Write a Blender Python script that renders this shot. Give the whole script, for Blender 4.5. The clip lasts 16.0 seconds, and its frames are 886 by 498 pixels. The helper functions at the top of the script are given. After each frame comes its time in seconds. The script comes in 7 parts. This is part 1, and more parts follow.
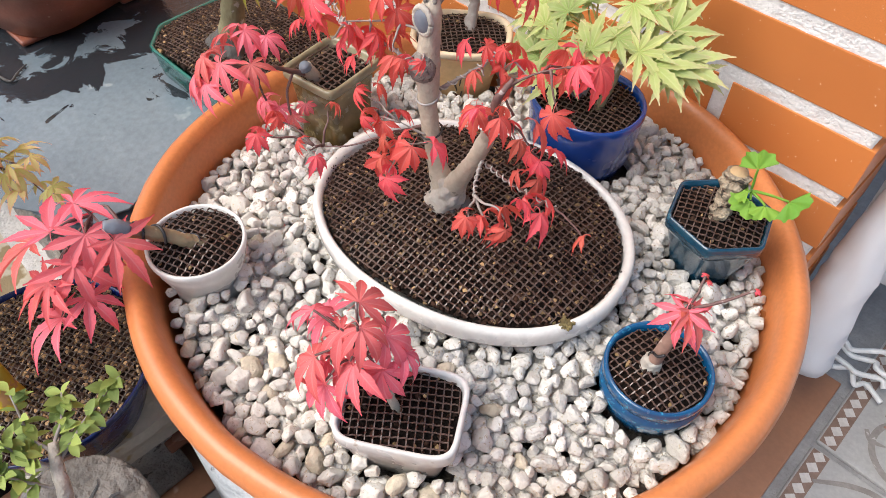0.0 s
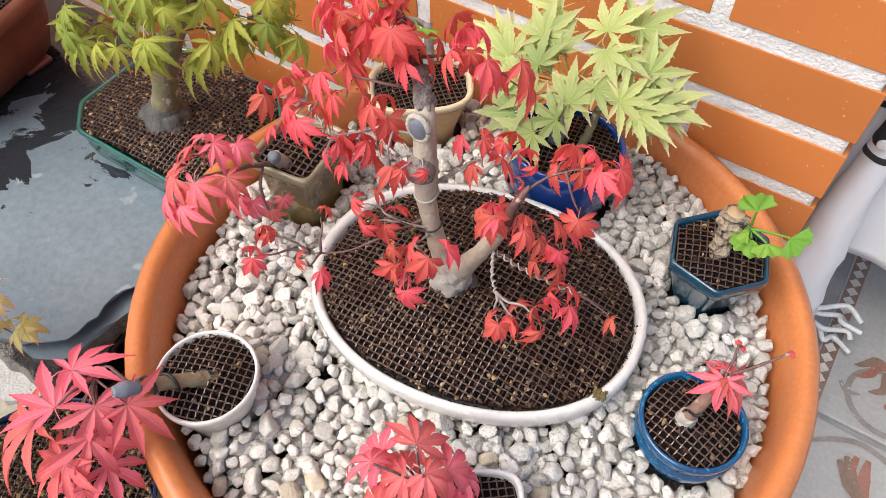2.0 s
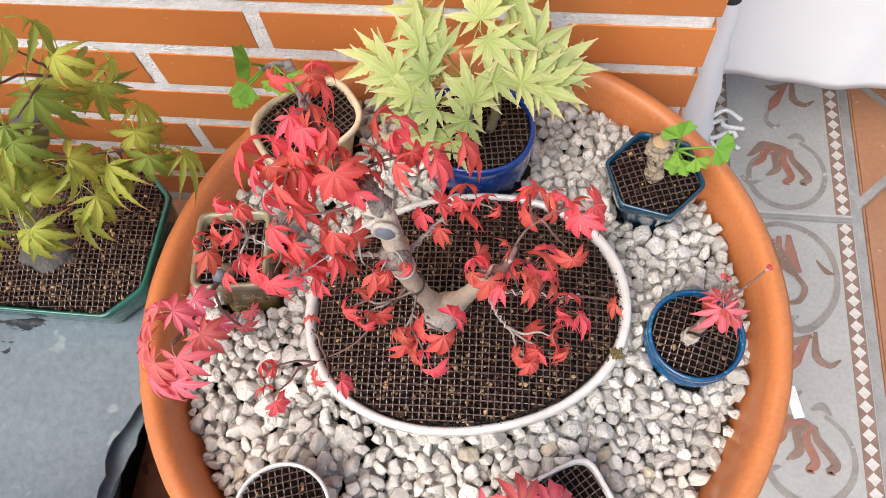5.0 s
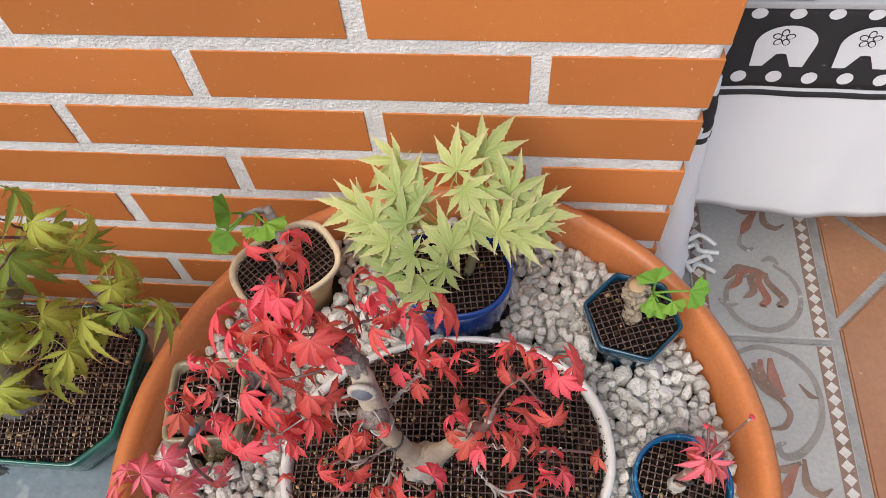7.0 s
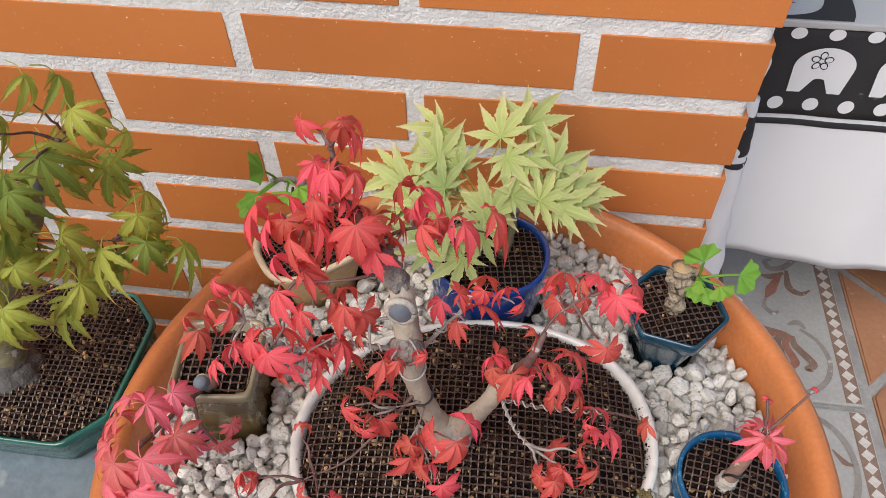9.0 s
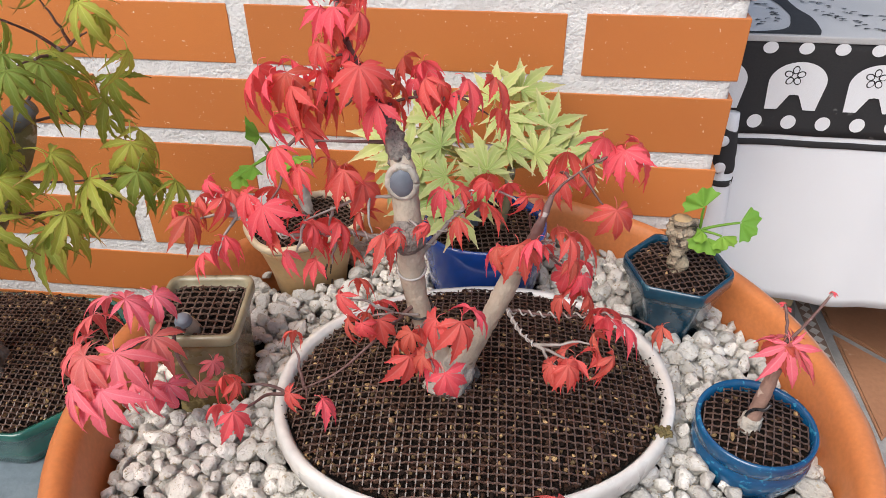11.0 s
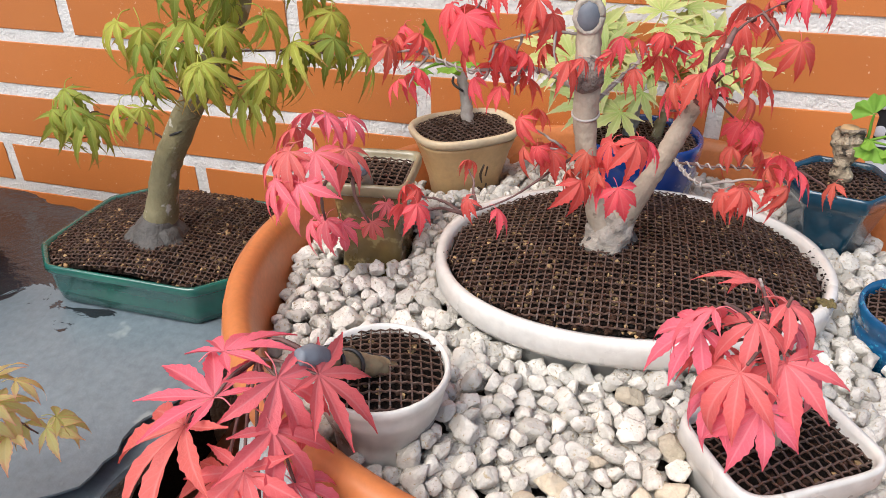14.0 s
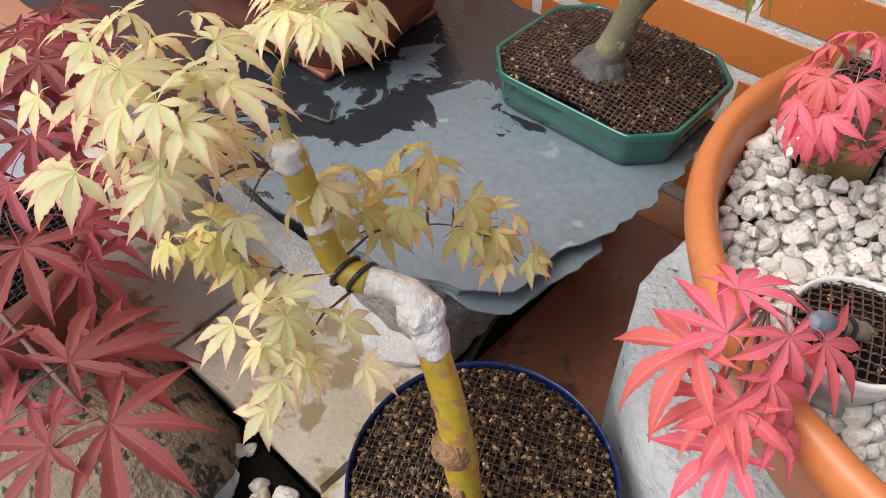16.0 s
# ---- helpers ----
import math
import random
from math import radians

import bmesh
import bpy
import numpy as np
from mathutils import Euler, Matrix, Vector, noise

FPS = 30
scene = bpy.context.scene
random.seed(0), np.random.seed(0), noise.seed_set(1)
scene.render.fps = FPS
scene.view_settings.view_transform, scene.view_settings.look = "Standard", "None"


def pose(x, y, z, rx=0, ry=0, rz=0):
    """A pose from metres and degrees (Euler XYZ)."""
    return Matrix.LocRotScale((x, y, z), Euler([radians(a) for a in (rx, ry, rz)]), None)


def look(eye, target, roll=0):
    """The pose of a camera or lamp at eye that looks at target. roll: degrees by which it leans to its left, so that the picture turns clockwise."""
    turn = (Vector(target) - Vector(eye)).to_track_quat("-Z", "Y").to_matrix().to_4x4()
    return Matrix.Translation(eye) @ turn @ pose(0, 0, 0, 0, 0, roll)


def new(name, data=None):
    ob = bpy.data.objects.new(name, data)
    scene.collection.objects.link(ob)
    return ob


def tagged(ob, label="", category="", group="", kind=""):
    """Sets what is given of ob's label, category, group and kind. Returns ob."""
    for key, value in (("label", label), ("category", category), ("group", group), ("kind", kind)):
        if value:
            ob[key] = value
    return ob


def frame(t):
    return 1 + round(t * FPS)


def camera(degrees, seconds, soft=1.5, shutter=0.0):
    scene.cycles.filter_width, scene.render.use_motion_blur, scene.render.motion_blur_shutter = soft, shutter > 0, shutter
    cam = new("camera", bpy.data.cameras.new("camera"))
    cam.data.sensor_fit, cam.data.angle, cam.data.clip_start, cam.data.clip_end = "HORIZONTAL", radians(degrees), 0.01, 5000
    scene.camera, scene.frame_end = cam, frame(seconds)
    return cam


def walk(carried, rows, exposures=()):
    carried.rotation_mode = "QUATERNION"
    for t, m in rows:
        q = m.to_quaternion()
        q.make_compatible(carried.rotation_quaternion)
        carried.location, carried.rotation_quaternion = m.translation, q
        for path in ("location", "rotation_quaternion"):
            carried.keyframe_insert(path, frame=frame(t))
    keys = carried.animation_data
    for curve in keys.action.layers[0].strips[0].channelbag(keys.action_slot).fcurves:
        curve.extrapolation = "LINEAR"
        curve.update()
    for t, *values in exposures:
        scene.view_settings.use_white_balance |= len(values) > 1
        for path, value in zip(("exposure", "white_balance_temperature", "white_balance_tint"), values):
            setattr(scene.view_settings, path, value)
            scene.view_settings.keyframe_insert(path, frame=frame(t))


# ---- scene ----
cam = camera(62.3, 16.0, 0.65)
METRES, EYE, TILT, LEAN, TURN = 8.0, 1.5, 0.0, 0.0, 0.0
EXPOSURES = [(0, 1.00), (2.5, 0.90), (5.5, 0.90), (6, 0.80), (7, 0.51), (7.5, 0.44), (8.2, 0.44), (10.5, 0.57), (11, 0.64), (12.5, 0.88), (13.2, 0.83), (14.3, 0.77), (16, 0.69)]
PATH = [
    (0, (0.283, -0.475, 0.695), (-0.6, 0.453, -0.841), 1.1),
    (0.5, (0.26, -0.472, 0.708), (-0.565, 0.471, -0.851), 1.0),
    (1, (0.236, -0.466, 0.723), (-0.53, 0.473, -0.868), 0.1),
    (1.5, (0.215, -0.46, 0.731), (-0.511, 0.493, -0.87), -0.3),
    (2, (0.196, -0.453, 0.739), (-0.456, 0.525, -0.879), -0.7),
    (2.5, (0.179, -0.452, 0.746), (-0.375, 0.487, -0.931), -3.8),
    (2.8, (0.17, -0.447, 0.757), (-0.353, 0.509, -0.92), -5.3),
    (3, (0.16, -0.443, 0.759), (-0.268, 0.504, -0.95), -3.7),
    (3.2, (0.150, -0.440, 0.762), (-0.234, 0.504, -0.962), -4.2),
    (5.3, (0.106, -0.373, 0.815), (-0.074, 0.392, -1.024), -9.2),
    (5.5, (0.107, -0.367, 0.82), (-0.043, 0.417, -1.013), -7.4),
    (6, (0.11, -0.357, 0.831), (-0.044, 0.487, -0.975), -7.0),
    (6.5, (0.109, -0.352, 0.832), (-0.07, 0.568, -0.935), -7.2),
    (7, (0.108, -0.358, 0.819), (-0.081, 0.669, -0.887), -6.5),
    (7.5, (0.105, -0.367, 0.808), (-0.097, 0.705, -0.868), -6.1),
    (8, (0.101, -0.383, 0.793), (-0.116, 0.739, -0.848), -4.9),
    (8.2, (0.098, -0.391, 0.787), (-0.108, 0.746, -0.846), -3.9),
    (10.3, (0.083, -0.483, 0.671), (-0.135, 1.064, -0.576), 0.4),
    (10.5, (0.084, -0.489, 0.664), (-0.115, 1.073, -0.569), 0.2),
    (11, (0.088, -0.512, 0.64), (-0.105, 1.094, -0.535), -0.5),
    (11.5, (0.092, -0.531, 0.611), (-0.143, 1.111, -0.507), -0.8),
    (12, (0.089, -0.539, 0.591), (-0.161, 1.138, -0.468), -1.6),
    (12.5, (0.091, -0.548, 0.576), (-0.179, 1.236, -0.287), -1.6),
    (13, (0.093, -0.565, 0.557), (-0.147, 1.255, -0.235), -0.8),
    (13.5, (0.091, -0.584, 0.55), (-0.151, 1.207, -0.307), -0.5),
    (14, (0.07, -0.597, 0.558), (-0.416, 1.047, -0.472), -0.5),
    (14.3, (0.056, -0.607, 0.562), (-0.624, 0.88, -0.59), -0.3),
    (14.5, (0.038, -0.615, 0.57), (-0.743, 0.76, -0.654), -0.3),
    (15, (0.017, -0.623, 0.584), (-0.91, 0.588, -0.71), -0.8),
    (15.5, (-0.002, -0.625, 0.6), (-0.955, 0.435, -0.803), -0.8),
    (16, (-0.025, -0.627, 0.626), (-0.965, 0.297, -0.878), -2.8),
]
walk(cam, [(t, look(eye, target, roll)) for t, eye, target, roll in PATH], EXPOSURES)

# ---- daylight of a roofed terrace open to a bright overcast sky ----
world = bpy.data.worlds.new("world")
scene.world = world
world.use_nodes = True
wn = world.node_tree
sky = wn.nodes.new("ShaderNodeTexSky")
sky.sky_type, sky.sun_disc = "NISHITA", False
sky.sun_elevation, sky.sun_rotation = radians(53), radians(210)
sky.air_density, sky.dust_density = 1.0, 3.0
wn.nodes["Background"].inputs["Strength"].default_value = 0.102
wn.links.new(sky.outputs["Color"], wn.nodes["Background"].inputs["Color"])
sun = new("sun", bpy.data.lights.new("sun", "SUN"))
sun.data.energy, sun.data.angle, sun.data.color = 1.85, radians(46), (1.0, 0.97, 0.93)
SUN_AZ, SUN_EL = radians(210), radians(53)
sun.matrix_world = look((math.sin(SUN_AZ) * 3, math.cos(SUN_AZ) * 3, 3 * math.tan(SUN_EL)), (0, 0, 0))


# ---- material kit ----
def shader(name):
    m = bpy.data.materials.new(name)
    m.use_nodes = True
    nt = m.node_tree
    return m, nt, nt.nodes["Principled BSDF"], nt.nodes["Material Output"]


def node(nt, kind, **inputs):
    n = nt.nodes.new(kind)
    for key, value in inputs.items():
        n.inputs[key].default_value = value
    return n


def mixed(nt, fac, a, b, blend="MIX"):
    """Colour mix; each of fac, a, b is a socket or a value."""
    n = nt.nodes.new("ShaderNodeMix")
    n.data_type, n.blend_type = "RGBA", blend
    for i, v in ((0, fac), (6, a), (7, b)):
        if hasattr(v, "links"):
            nt.links.new(v, n.inputs[i])
        else:
            n.inputs[i].default_value = v if i == 0 else (*v, 1)
    return n.outputs[2]


def ramp(nt, sock, lo, hi, a=0.0, b=1.0):
    n = node(nt, "ShaderNodeMapRange", **{"From Min": lo, "From Max": hi, "To Min": a, "To Max": b})
    nt.links.new(sock, n.inputs["Value"])
    return n.outputs["Result"]


def noise_of(nt, vec, scale, detail=4.0, rough=0.55, distort=0.0):
    n = node(nt, "ShaderNodeTexNoise", Scale=scale, Detail=detail, Roughness=rough, Distortion=distort)
    nt.links.new(vec, n.inputs["Vector"])
    return n.outputs["Fac"]


def surface(name, c1, c2, scale=20.0, fine=180.0, rough=0.6, bump=0.3, bdist=0.001, coat=0.0, vary=0.0, spots=None, wet=None, island=0.0, spec=0.5):
    """A worn solid surface: broad stains, fine grain, relief. spots: (colour, scale, share); vary: spread between objects."""
    m, nt, p, _ = shader(name)
    vec = nt.nodes.new("ShaderNodeTexCoord").outputs["Object"]
    if vary:
        info = nt.nodes.new("ShaderNodeObjectInfo")
        shift = nt.nodes.new("ShaderNodeVectorMath")
        shift.operation = "MULTIPLY_ADD"
        nt.links.new(info.outputs["Random"], shift.inputs[0])
        shift.inputs[1].default_value = (7.3, 3.1, 5.7)
        nt.links.new(vec, shift.inputs[2])
        vec = shift.outputs[0]
    broad, grain = noise_of(nt, vec, scale), noise_of(nt, vec, fine, 3.0)
    col = mixed(nt, ramp(nt, broad, 0.32, 0.68), c1, c2)
    col = mixed(nt, ramp(nt, grain, 0.3, 0.7, 0.0, 0.35), col, tuple(0.55 * v for v in c1), "MIX")
    if vary:
        hsv = node(nt, "ShaderNodeHueSaturation")
        nt.links.new(ramp(nt, info.outputs["Random"], 0, 1, 1 - vary, 1 + vary), hsv.inputs["Value"])
        nt.links.new(col, hsv.inputs["Color"])
        col = hsv.outputs["Color"]
    if island:
        geo = nt.nodes.new("ShaderNodeNewGeometry")
        hsv = node(nt, "ShaderNodeHueSaturation")
        nt.links.new(ramp(nt, geo.outputs["Random Per Island"], 0, 1, 1 - island, 1 + island), hsv.inputs["Value"])
        nt.links.new(col, hsv.inputs["Color"])
        col = hsv.outputs["Color"]
    r = ramp(nt, broad, 0.3, 0.7, max(0.03, rough - 0.12), min(1.0, rough + 0.1))
    if spots:
        sc, share = spots[1], spots[2]
        mask = ramp(nt, noise_of(nt, vec, sc, 3.0, 0.6), 1 - share - 0.03, 1 - share + 0.03)
        col = mixed(nt, mask, col, spots[0])
    if wet:
        wsc, lo, hi, wcol = wet
        sep = nt.nodes.new("ShaderNodeSeparateXYZ")
        nt.links.new(vec, sep.inputs[0])
        tilt = nt.nodes.new("ShaderNodeMath")
        nt.links.new(noise_of(nt, vec, wsc, 6.0, 0.6, 0.9), tilt.inputs[0])
        slant = nt.nodes.new("ShaderNodeMath")
        slant.operation = "MULTIPLY_ADD"
        nt.links.new(sep.outputs["Y"], slant.inputs[0])
        slant.inputs[1].default_value = -0.58
        nt.links.new(sep.outputs["X"], slant.inputs[2])
        nt.links.new(ramp(nt, slant.outputs[0], -0.40, -0.07, 0.22, -0.24), tilt.inputs[1])
        mask = ramp(nt, tilt.outputs[0], lo, hi)
        col = mixed(nt, mask, col, wcol)
        rr = nt.nodes.new("ShaderNodeMix")
        nt.links.new(mask, rr.inputs[0])
        nt.links.new(r, rr.inputs[2])
        rr.inputs[3].default_value = 0.12
        r = rr.outputs[0]
    nt.links.new(col, p.inputs["Base Color"])
    nt.links.new(r, p.inputs["Roughness"])
    p.inputs["Specular IOR Level"].default_value = spec
    p.inputs["Coat Weight"].default_value = coat
    p.inputs["Coat Roughness"].default_value = 0.08
    b = node(nt, "ShaderNodeBump", Strength=bump, Distance=bdist)
    both = nt.nodes.new("ShaderNodeMath")
    nt.links.new(grain, both.inputs[0])
    nt.links.new(broad, both.inputs[1])
    nt.links.new(both.outputs[0], b.inputs["Height"])
    nt.links.new(b.outputs["Normal"], p.inputs["Normal"])
    return m


def leaf_surface(name, heart, blade, tip, rib, vary=0.12, lit=0.3, gloss=0.5, hue=0.012, margin=0.35, edge=0.55):
    """A thin leaf: from the heart along the lobes to tip and margin, with pale ribs, side veins and light through the blade."""
    m, nt, p, out = shader(name)
    obj = nt.nodes.new("ShaderNodeTexCoord").outputs["Object"]
    info = nt.nodes.new("ShaderNodeObjectInfo")
    uv = nt.nodes.new("ShaderNodeUVMap")
    uv.uv_map = "lobe"
    sep = nt.nodes.new("ShaderNodeSeparateXYZ")
    nt.links.new(uv.outputs[0], sep.inputs[0])
    across, along = sep.outputs["X"], sep.outputs["Y"]
    grain = noise_of(nt, obj, 4.0, 4.0)
    fine = noise_of(nt, obj, 42.0, 3.0)
    col = mixed(nt, ramp(nt, along, 0.02, 0.5), heart, blade)
    col = mixed(nt, ramp(nt, along, 0.62, 1.0), col, tip)
    col = mixed(nt, ramp(nt, across, edge, 1.0, 0, margin), col, tip)
    col = mixed(nt, ramp(nt, grain, 0.4, 0.75, 0, 0.3), col, tuple(0.68 * v for v in blade))
    col = mixed(nt, ramp(nt, fine, 0.45, 0.75, 0, 0.10), col, tuple(min(1, 1.3 * v) for v in heart))
    veins = nt.nodes.new("ShaderNodeMath")
    veins.operation = "MULTIPLY_ADD"
    nt.links.new(across, veins.inputs[0])
    veins.inputs[1].default_value = -0.16
    nt.links.new(along, veins.inputs[2])
    wave = nt.nodes.new("ShaderNodeMath")
    wave.operation = "PINGPONG"
    nt.links.new(veins.outputs[0], wave.inputs[0])
    wave.inputs[1].default_value = 0.045
    side = ramp(nt, wave.outputs[0], 0.0, 0.013, 0.16, 0.0)
    main = ramp(nt, across, 0.05, 0.17, 0.48, 0.0)
    both = nt.nodes.new("ShaderNodeMath")
    both.operation = "MAXIMUM"
    nt.links.new(side, both.inputs[0])
    nt.links.new(main, both.inputs[1])
    col = mixed(nt, both.outputs[0], col, rib)
    hsv = node(nt, "ShaderNodeHueSaturation")
    nt.links.new(ramp(nt, info.outputs["Random"], 0, 1, 1 - vary, 1 + vary * 0.6), hsv.inputs["Value"])
    nt.links.new(ramp(nt, info.outputs["Random"], 0, 1, 0.5 + hue, 0.5 - hue), hsv.inputs["Hue"])
    nt.links.new(col, hsv.inputs["Color"])
    col = hsv.outputs["Color"]
    nt.links.new(col, p.inputs["Base Color"])
    p.inputs["Roughness"].default_value = gloss
    p.inputs["Specular IOR Level"].default_value = 0.25
    b = node(nt, "ShaderNodeBump", Strength=0.2, Distance=0.005)
    relief = nt.nodes.new("ShaderNodeMath")
    relief.operation = "SUBTRACT"
    nt.links.new(fine, relief.inputs[0])
    nt.links.new(both.outputs[0], relief.inputs[1])
    nt.links.new(relief.outputs[0], b.inputs["Height"])
    nt.links.new(b.outputs["Normal"], p.inputs["Normal"])
    tr = nt.nodes.new("ShaderNodeBsdfTranslucent")
    nt.links.new(col, tr.inputs["Color"])
    mix = node(nt, "ShaderNodeMixShader", Fac=lit)
    nt.links.new(p.outputs[0], mix.inputs[1])
    nt.links.new(tr.outputs[0], mix.inputs[2])
    nt.links.new(mix.outputs[0], out.inputs["Surface"])
    return m


BRICK = surface("brick_clay", (0.610, 0.208, 0.057), (0.55, 0.178, 0.046), 7, 1500, 0.40, 0.10, 0.0005, vary=0.10, spots=((0.82, 0.66, 0.54), 330, 0.285))
MORTAR = surface("mortar_cement", (0.80, 0.795, 0.775), (0.67, 0.66, 0.64), 45, 320, 0.95, 0.8, 0.0022, spots=((0.42, 0.41, 0.39), 230, 0.30))
BOWL = surface("orange_plastic", (0.62, 0.22, 0.075), (0.55, 0.18, 0.058), 5, 300, 0.36, 0.06, 0.0004, spots=((0.72, 0.45, 0.28), 120, 0.22))
PEBBLE = surface("white_pebble", (0.72, 0.70, 0.645), (0.60, 0.565, 0.50), 1.3, 7.0, 0.95, 0.7, 0.0012, vary=0.18, spots=((0.44, 0.365, 0.25), 5.0, 0.36))
PEBBLE_TAN = surface("tan_pebble", (0.62, 0.55, 0.43), (0.50, 0.43, 0.32), 1.3, 7.0, 0.9, 1.0, 0.0010, vary=0.2, spots=((0.34, 0.28, 0.2), 6.0, 0.29))
WHITE_GLAZE = surface("white_glaze", (0.76, 0.75, 0.715), (0.67, 0.655, 0.61), 24, 160, 0.3, 0.1, 0.0005, coat=0.4, spots=((0.40, 0.34, 0.26), 60, 0.27))
BLUE_GLAZE = surface("speckled_blue_glaze", (0.006, 0.105, 0.25), (0.004, 0.055, 0.15), 38, 500, 0.18, 0.12, 0.0006, coat=0.6, spots=((0.025, 0.22, 0.37), 240, 0.38))
TEAL_GLAZE = surface("dark_teal_glaze", (0.005, 0.040, 0.078), (0.010, 0.070, 0.115), 45, 260, 0.2, 0.15, 0.0006, coat=0.6, spots=((0.035, 0.12, 0.16), 130, 0.33))
COBALT = surface("cobalt_glaze", (0.0085, 0.058, 0.29), (0.0055, 0.034, 0.19), 20, 200, 0.18, 0.06, 0.0005, coat=0.7)
NAVY = surface("navy_glaze", (0.004, 0.012, 0.085), (0.004, 0.010, 0.050), 40, 220, 0.25, 0.1, 0.0005, coat=0.25, spots=((0.06, 0.11, 0.42), 230, 0.33))
BEIGE = surface("beige_stoneware", (0.64, 0.44, 0.225), (0.54, 0.35, 0.16), 25, 260, 0.5, 0.2, 0.0006, spots=((0.36, 0.23, 0.11), 150, 0.24))
BEIGE_RIM = surface("pale_beige_rim", (0.72, 0.60, 0.42), (0.62, 0.49, 0.31), 40, 260, 0.5, 0.2, 0.0006)
OLIVE = surface("olive_glaze", (0.235, 0.165, 0.058), (0.09, 0.066, 0.028), 42, 240, 0.22, 0.15, 0.0006, coat=0.6, spots=((0.30, 0.235, 0.105), 75, 0.37))
OLIVE_RIM = surface("worn_olive_rim", (0.32, 0.285, 0.185), (0.19, 0.155, 0.085), 60, 260, 0.4, 0.2, 0.0008, coat=0.3, spots=((0.09, 0.07, 0.04), 120, 0.33))
GREEN_GLAZE = surface("bottle_green_glaze", (0.011, 0.128, 0.092), (0.009, 0.080, 0.072), 18, 220, 0.2, 0.08, 0.0005, coat=0.6, spots=((0.08, 0.24, 0.18), 60, 0.27))
RED_CLAY = surface("red_brown_clay", (0.26, 0.082, 0.044), (0.17, 0.052, 0.031), 22, 260, 0.45, 0.3, 0.001, spots=((0.52, 0.36, 0.28), 120, 0.27))
DIRT = surface("dark_potting_soil", (0.007, 0.005, 0.004), (0.014, 0.009, 0.006), 90, 500, 0.9, 1.0, 0.003, spec=0.15)
GRIT = surface("soil_grit", (0.036, 0.016, 0.0085), (0.009, 0.005, 0.0035), 120, 600, 0.8, 0.6, 0.001, island=0.95, spec=0.22)
GRIT_PALE = surface("pale_soil_grit", (0.40, 0.275, 0.14), (0.17, 0.10, 0.045), 120, 600, 0.85, 0.6, 0.001, island=0.8, spec=0.25)
NET = surface("brown_plastic_net", (0.078, 0.046, 0.034), (0.125, 0.080, 0.064), 80, 300, 0.30, 0.1, 0.0004)
NET_BLACK = surface("black_plastic_net", (0.020, 0.018, 0.017), (0.035, 0.03, 0.027), 80, 300, 0.55, 0.1, 0.0004)
NET_BROWN = surface("dark_brown_plastic_net", (0.055, 0.036, 0.024), (0.080, 0.052, 0.036), 80, 300, 0.4, 0.1, 0.0004)
SLATE = surface("grey_slate", (0.112, 0.152, 0.180), (0.195, 0.247, 0.280), 6, 150, 0.34, 0.3, 0.002, coat=0.12, wet=(21.0, 0.50, 0.52, (0.022, 0.026, 0.031)), spots=((0.28, 0.325, 0.34), 26, 0.32))
CONCRETE = surface("rough_concrete", (0.46, 0.43, 0.385), (0.27, 0.25, 0.22), 34, 260, 0.95, 1.0, 0.009, spots=((0.10, 0.09, 0.08), 95, 0.34))
PALE_STONE = surface("pale_stone", (0.66, 0.62, 0.54), (0.54, 0.48, 0.38), 12, 180, 0.8, 0.5, 0.002, spots=((0.44, 0.32, 0.16), 26, 0.39))
SAND_STONE = surface("sandy_stone", (0.61, 0.56, 0.45), (0.50, 0.42, 0.285), 22, 240, 0.9, 0.6, 0.002, spots=((0.31, 0.235, 0.13), 30, 0.435))
OLD_WOOD = surface("weathered_wood", (0.24, 0.225, 0.205), (0.09, 0.083, 0.075), 40, 170, 0.9, 1.0, 0.004, spots=((0.04, 0.036, 0.032), 60, 0.36))
MOTTLED = surface("mottled_log", (0.30, 0.24, 0.155), (0.15, 0.12, 0.08), 16, 150, 0.85, 1.0, 0.005, spots=((0.030, 0.025, 0.02), 60, 0.42))
GREY_TRUNK = surface("grey_stump", (0.50, 0.53, 0.54), (0.38, 0.41, 0.43), 14, 190, 0.85, 0.9, 0.004, spots=((0.07, 0.074, 0.078), 75, 0.31))
TERRACOTTA = surface("floor_terracotta", (0.43, 0.215, 0.120), (0.34, 0.158, 0.084), 7, 160, 0.42, 0.3, 0.001, vary=0.12, spots=((0.56, 0.38, 0.28), 30, 0.30))
WET_CLAY = surface("wet_clay_tile", (0.29, 0.125, 0.075), (0.20, 0.082, 0.050), 9, 160, 0.28, 0.3, 0.001, vary=0.1, spots=((0.12, 0.055, 0.037), 26, 0.33))
GROUT = surface("grey_grout", (0.37, 0.365, 0.355), (0.28, 0.275, 0.265), 40, 260, 0.95, 0.8, 0.002)
TILE = surface("pale_grey_tile", (0.445, 0.435, 0.41), (0.37, 0.36, 0.34), 14, 220, 0.4, 0.15, 0.0006, spots=((0.35, 0.33, 0.30), 46, 0.29))
TILE_BROWN = surface("brown_ornament", (0.21, 0.135, 0.10), (0.30, 0.20, 0.15), 50, 300, 0.5, 0.15, 0.0005, spots=((0.5, 0.47, 0.43), 110, 0.3))
DIAMOND = surface("pale_inlay", (0.66, 0.62, 0.57), (0.56, 0.52, 0.47), 60, 300, 0.45, 0.15, 0.0005, spots=((0.40, 0.35, 0.31), 110, 0.28))
TILE_GREY = surface("grey_ornament", (0.24, 0.215, 0.19), (0.33, 0.30, 0.27), 50, 300, 0.5, 0.15, 0.0005, spots=((0.5, 0.47, 0.43), 110, 0.33))
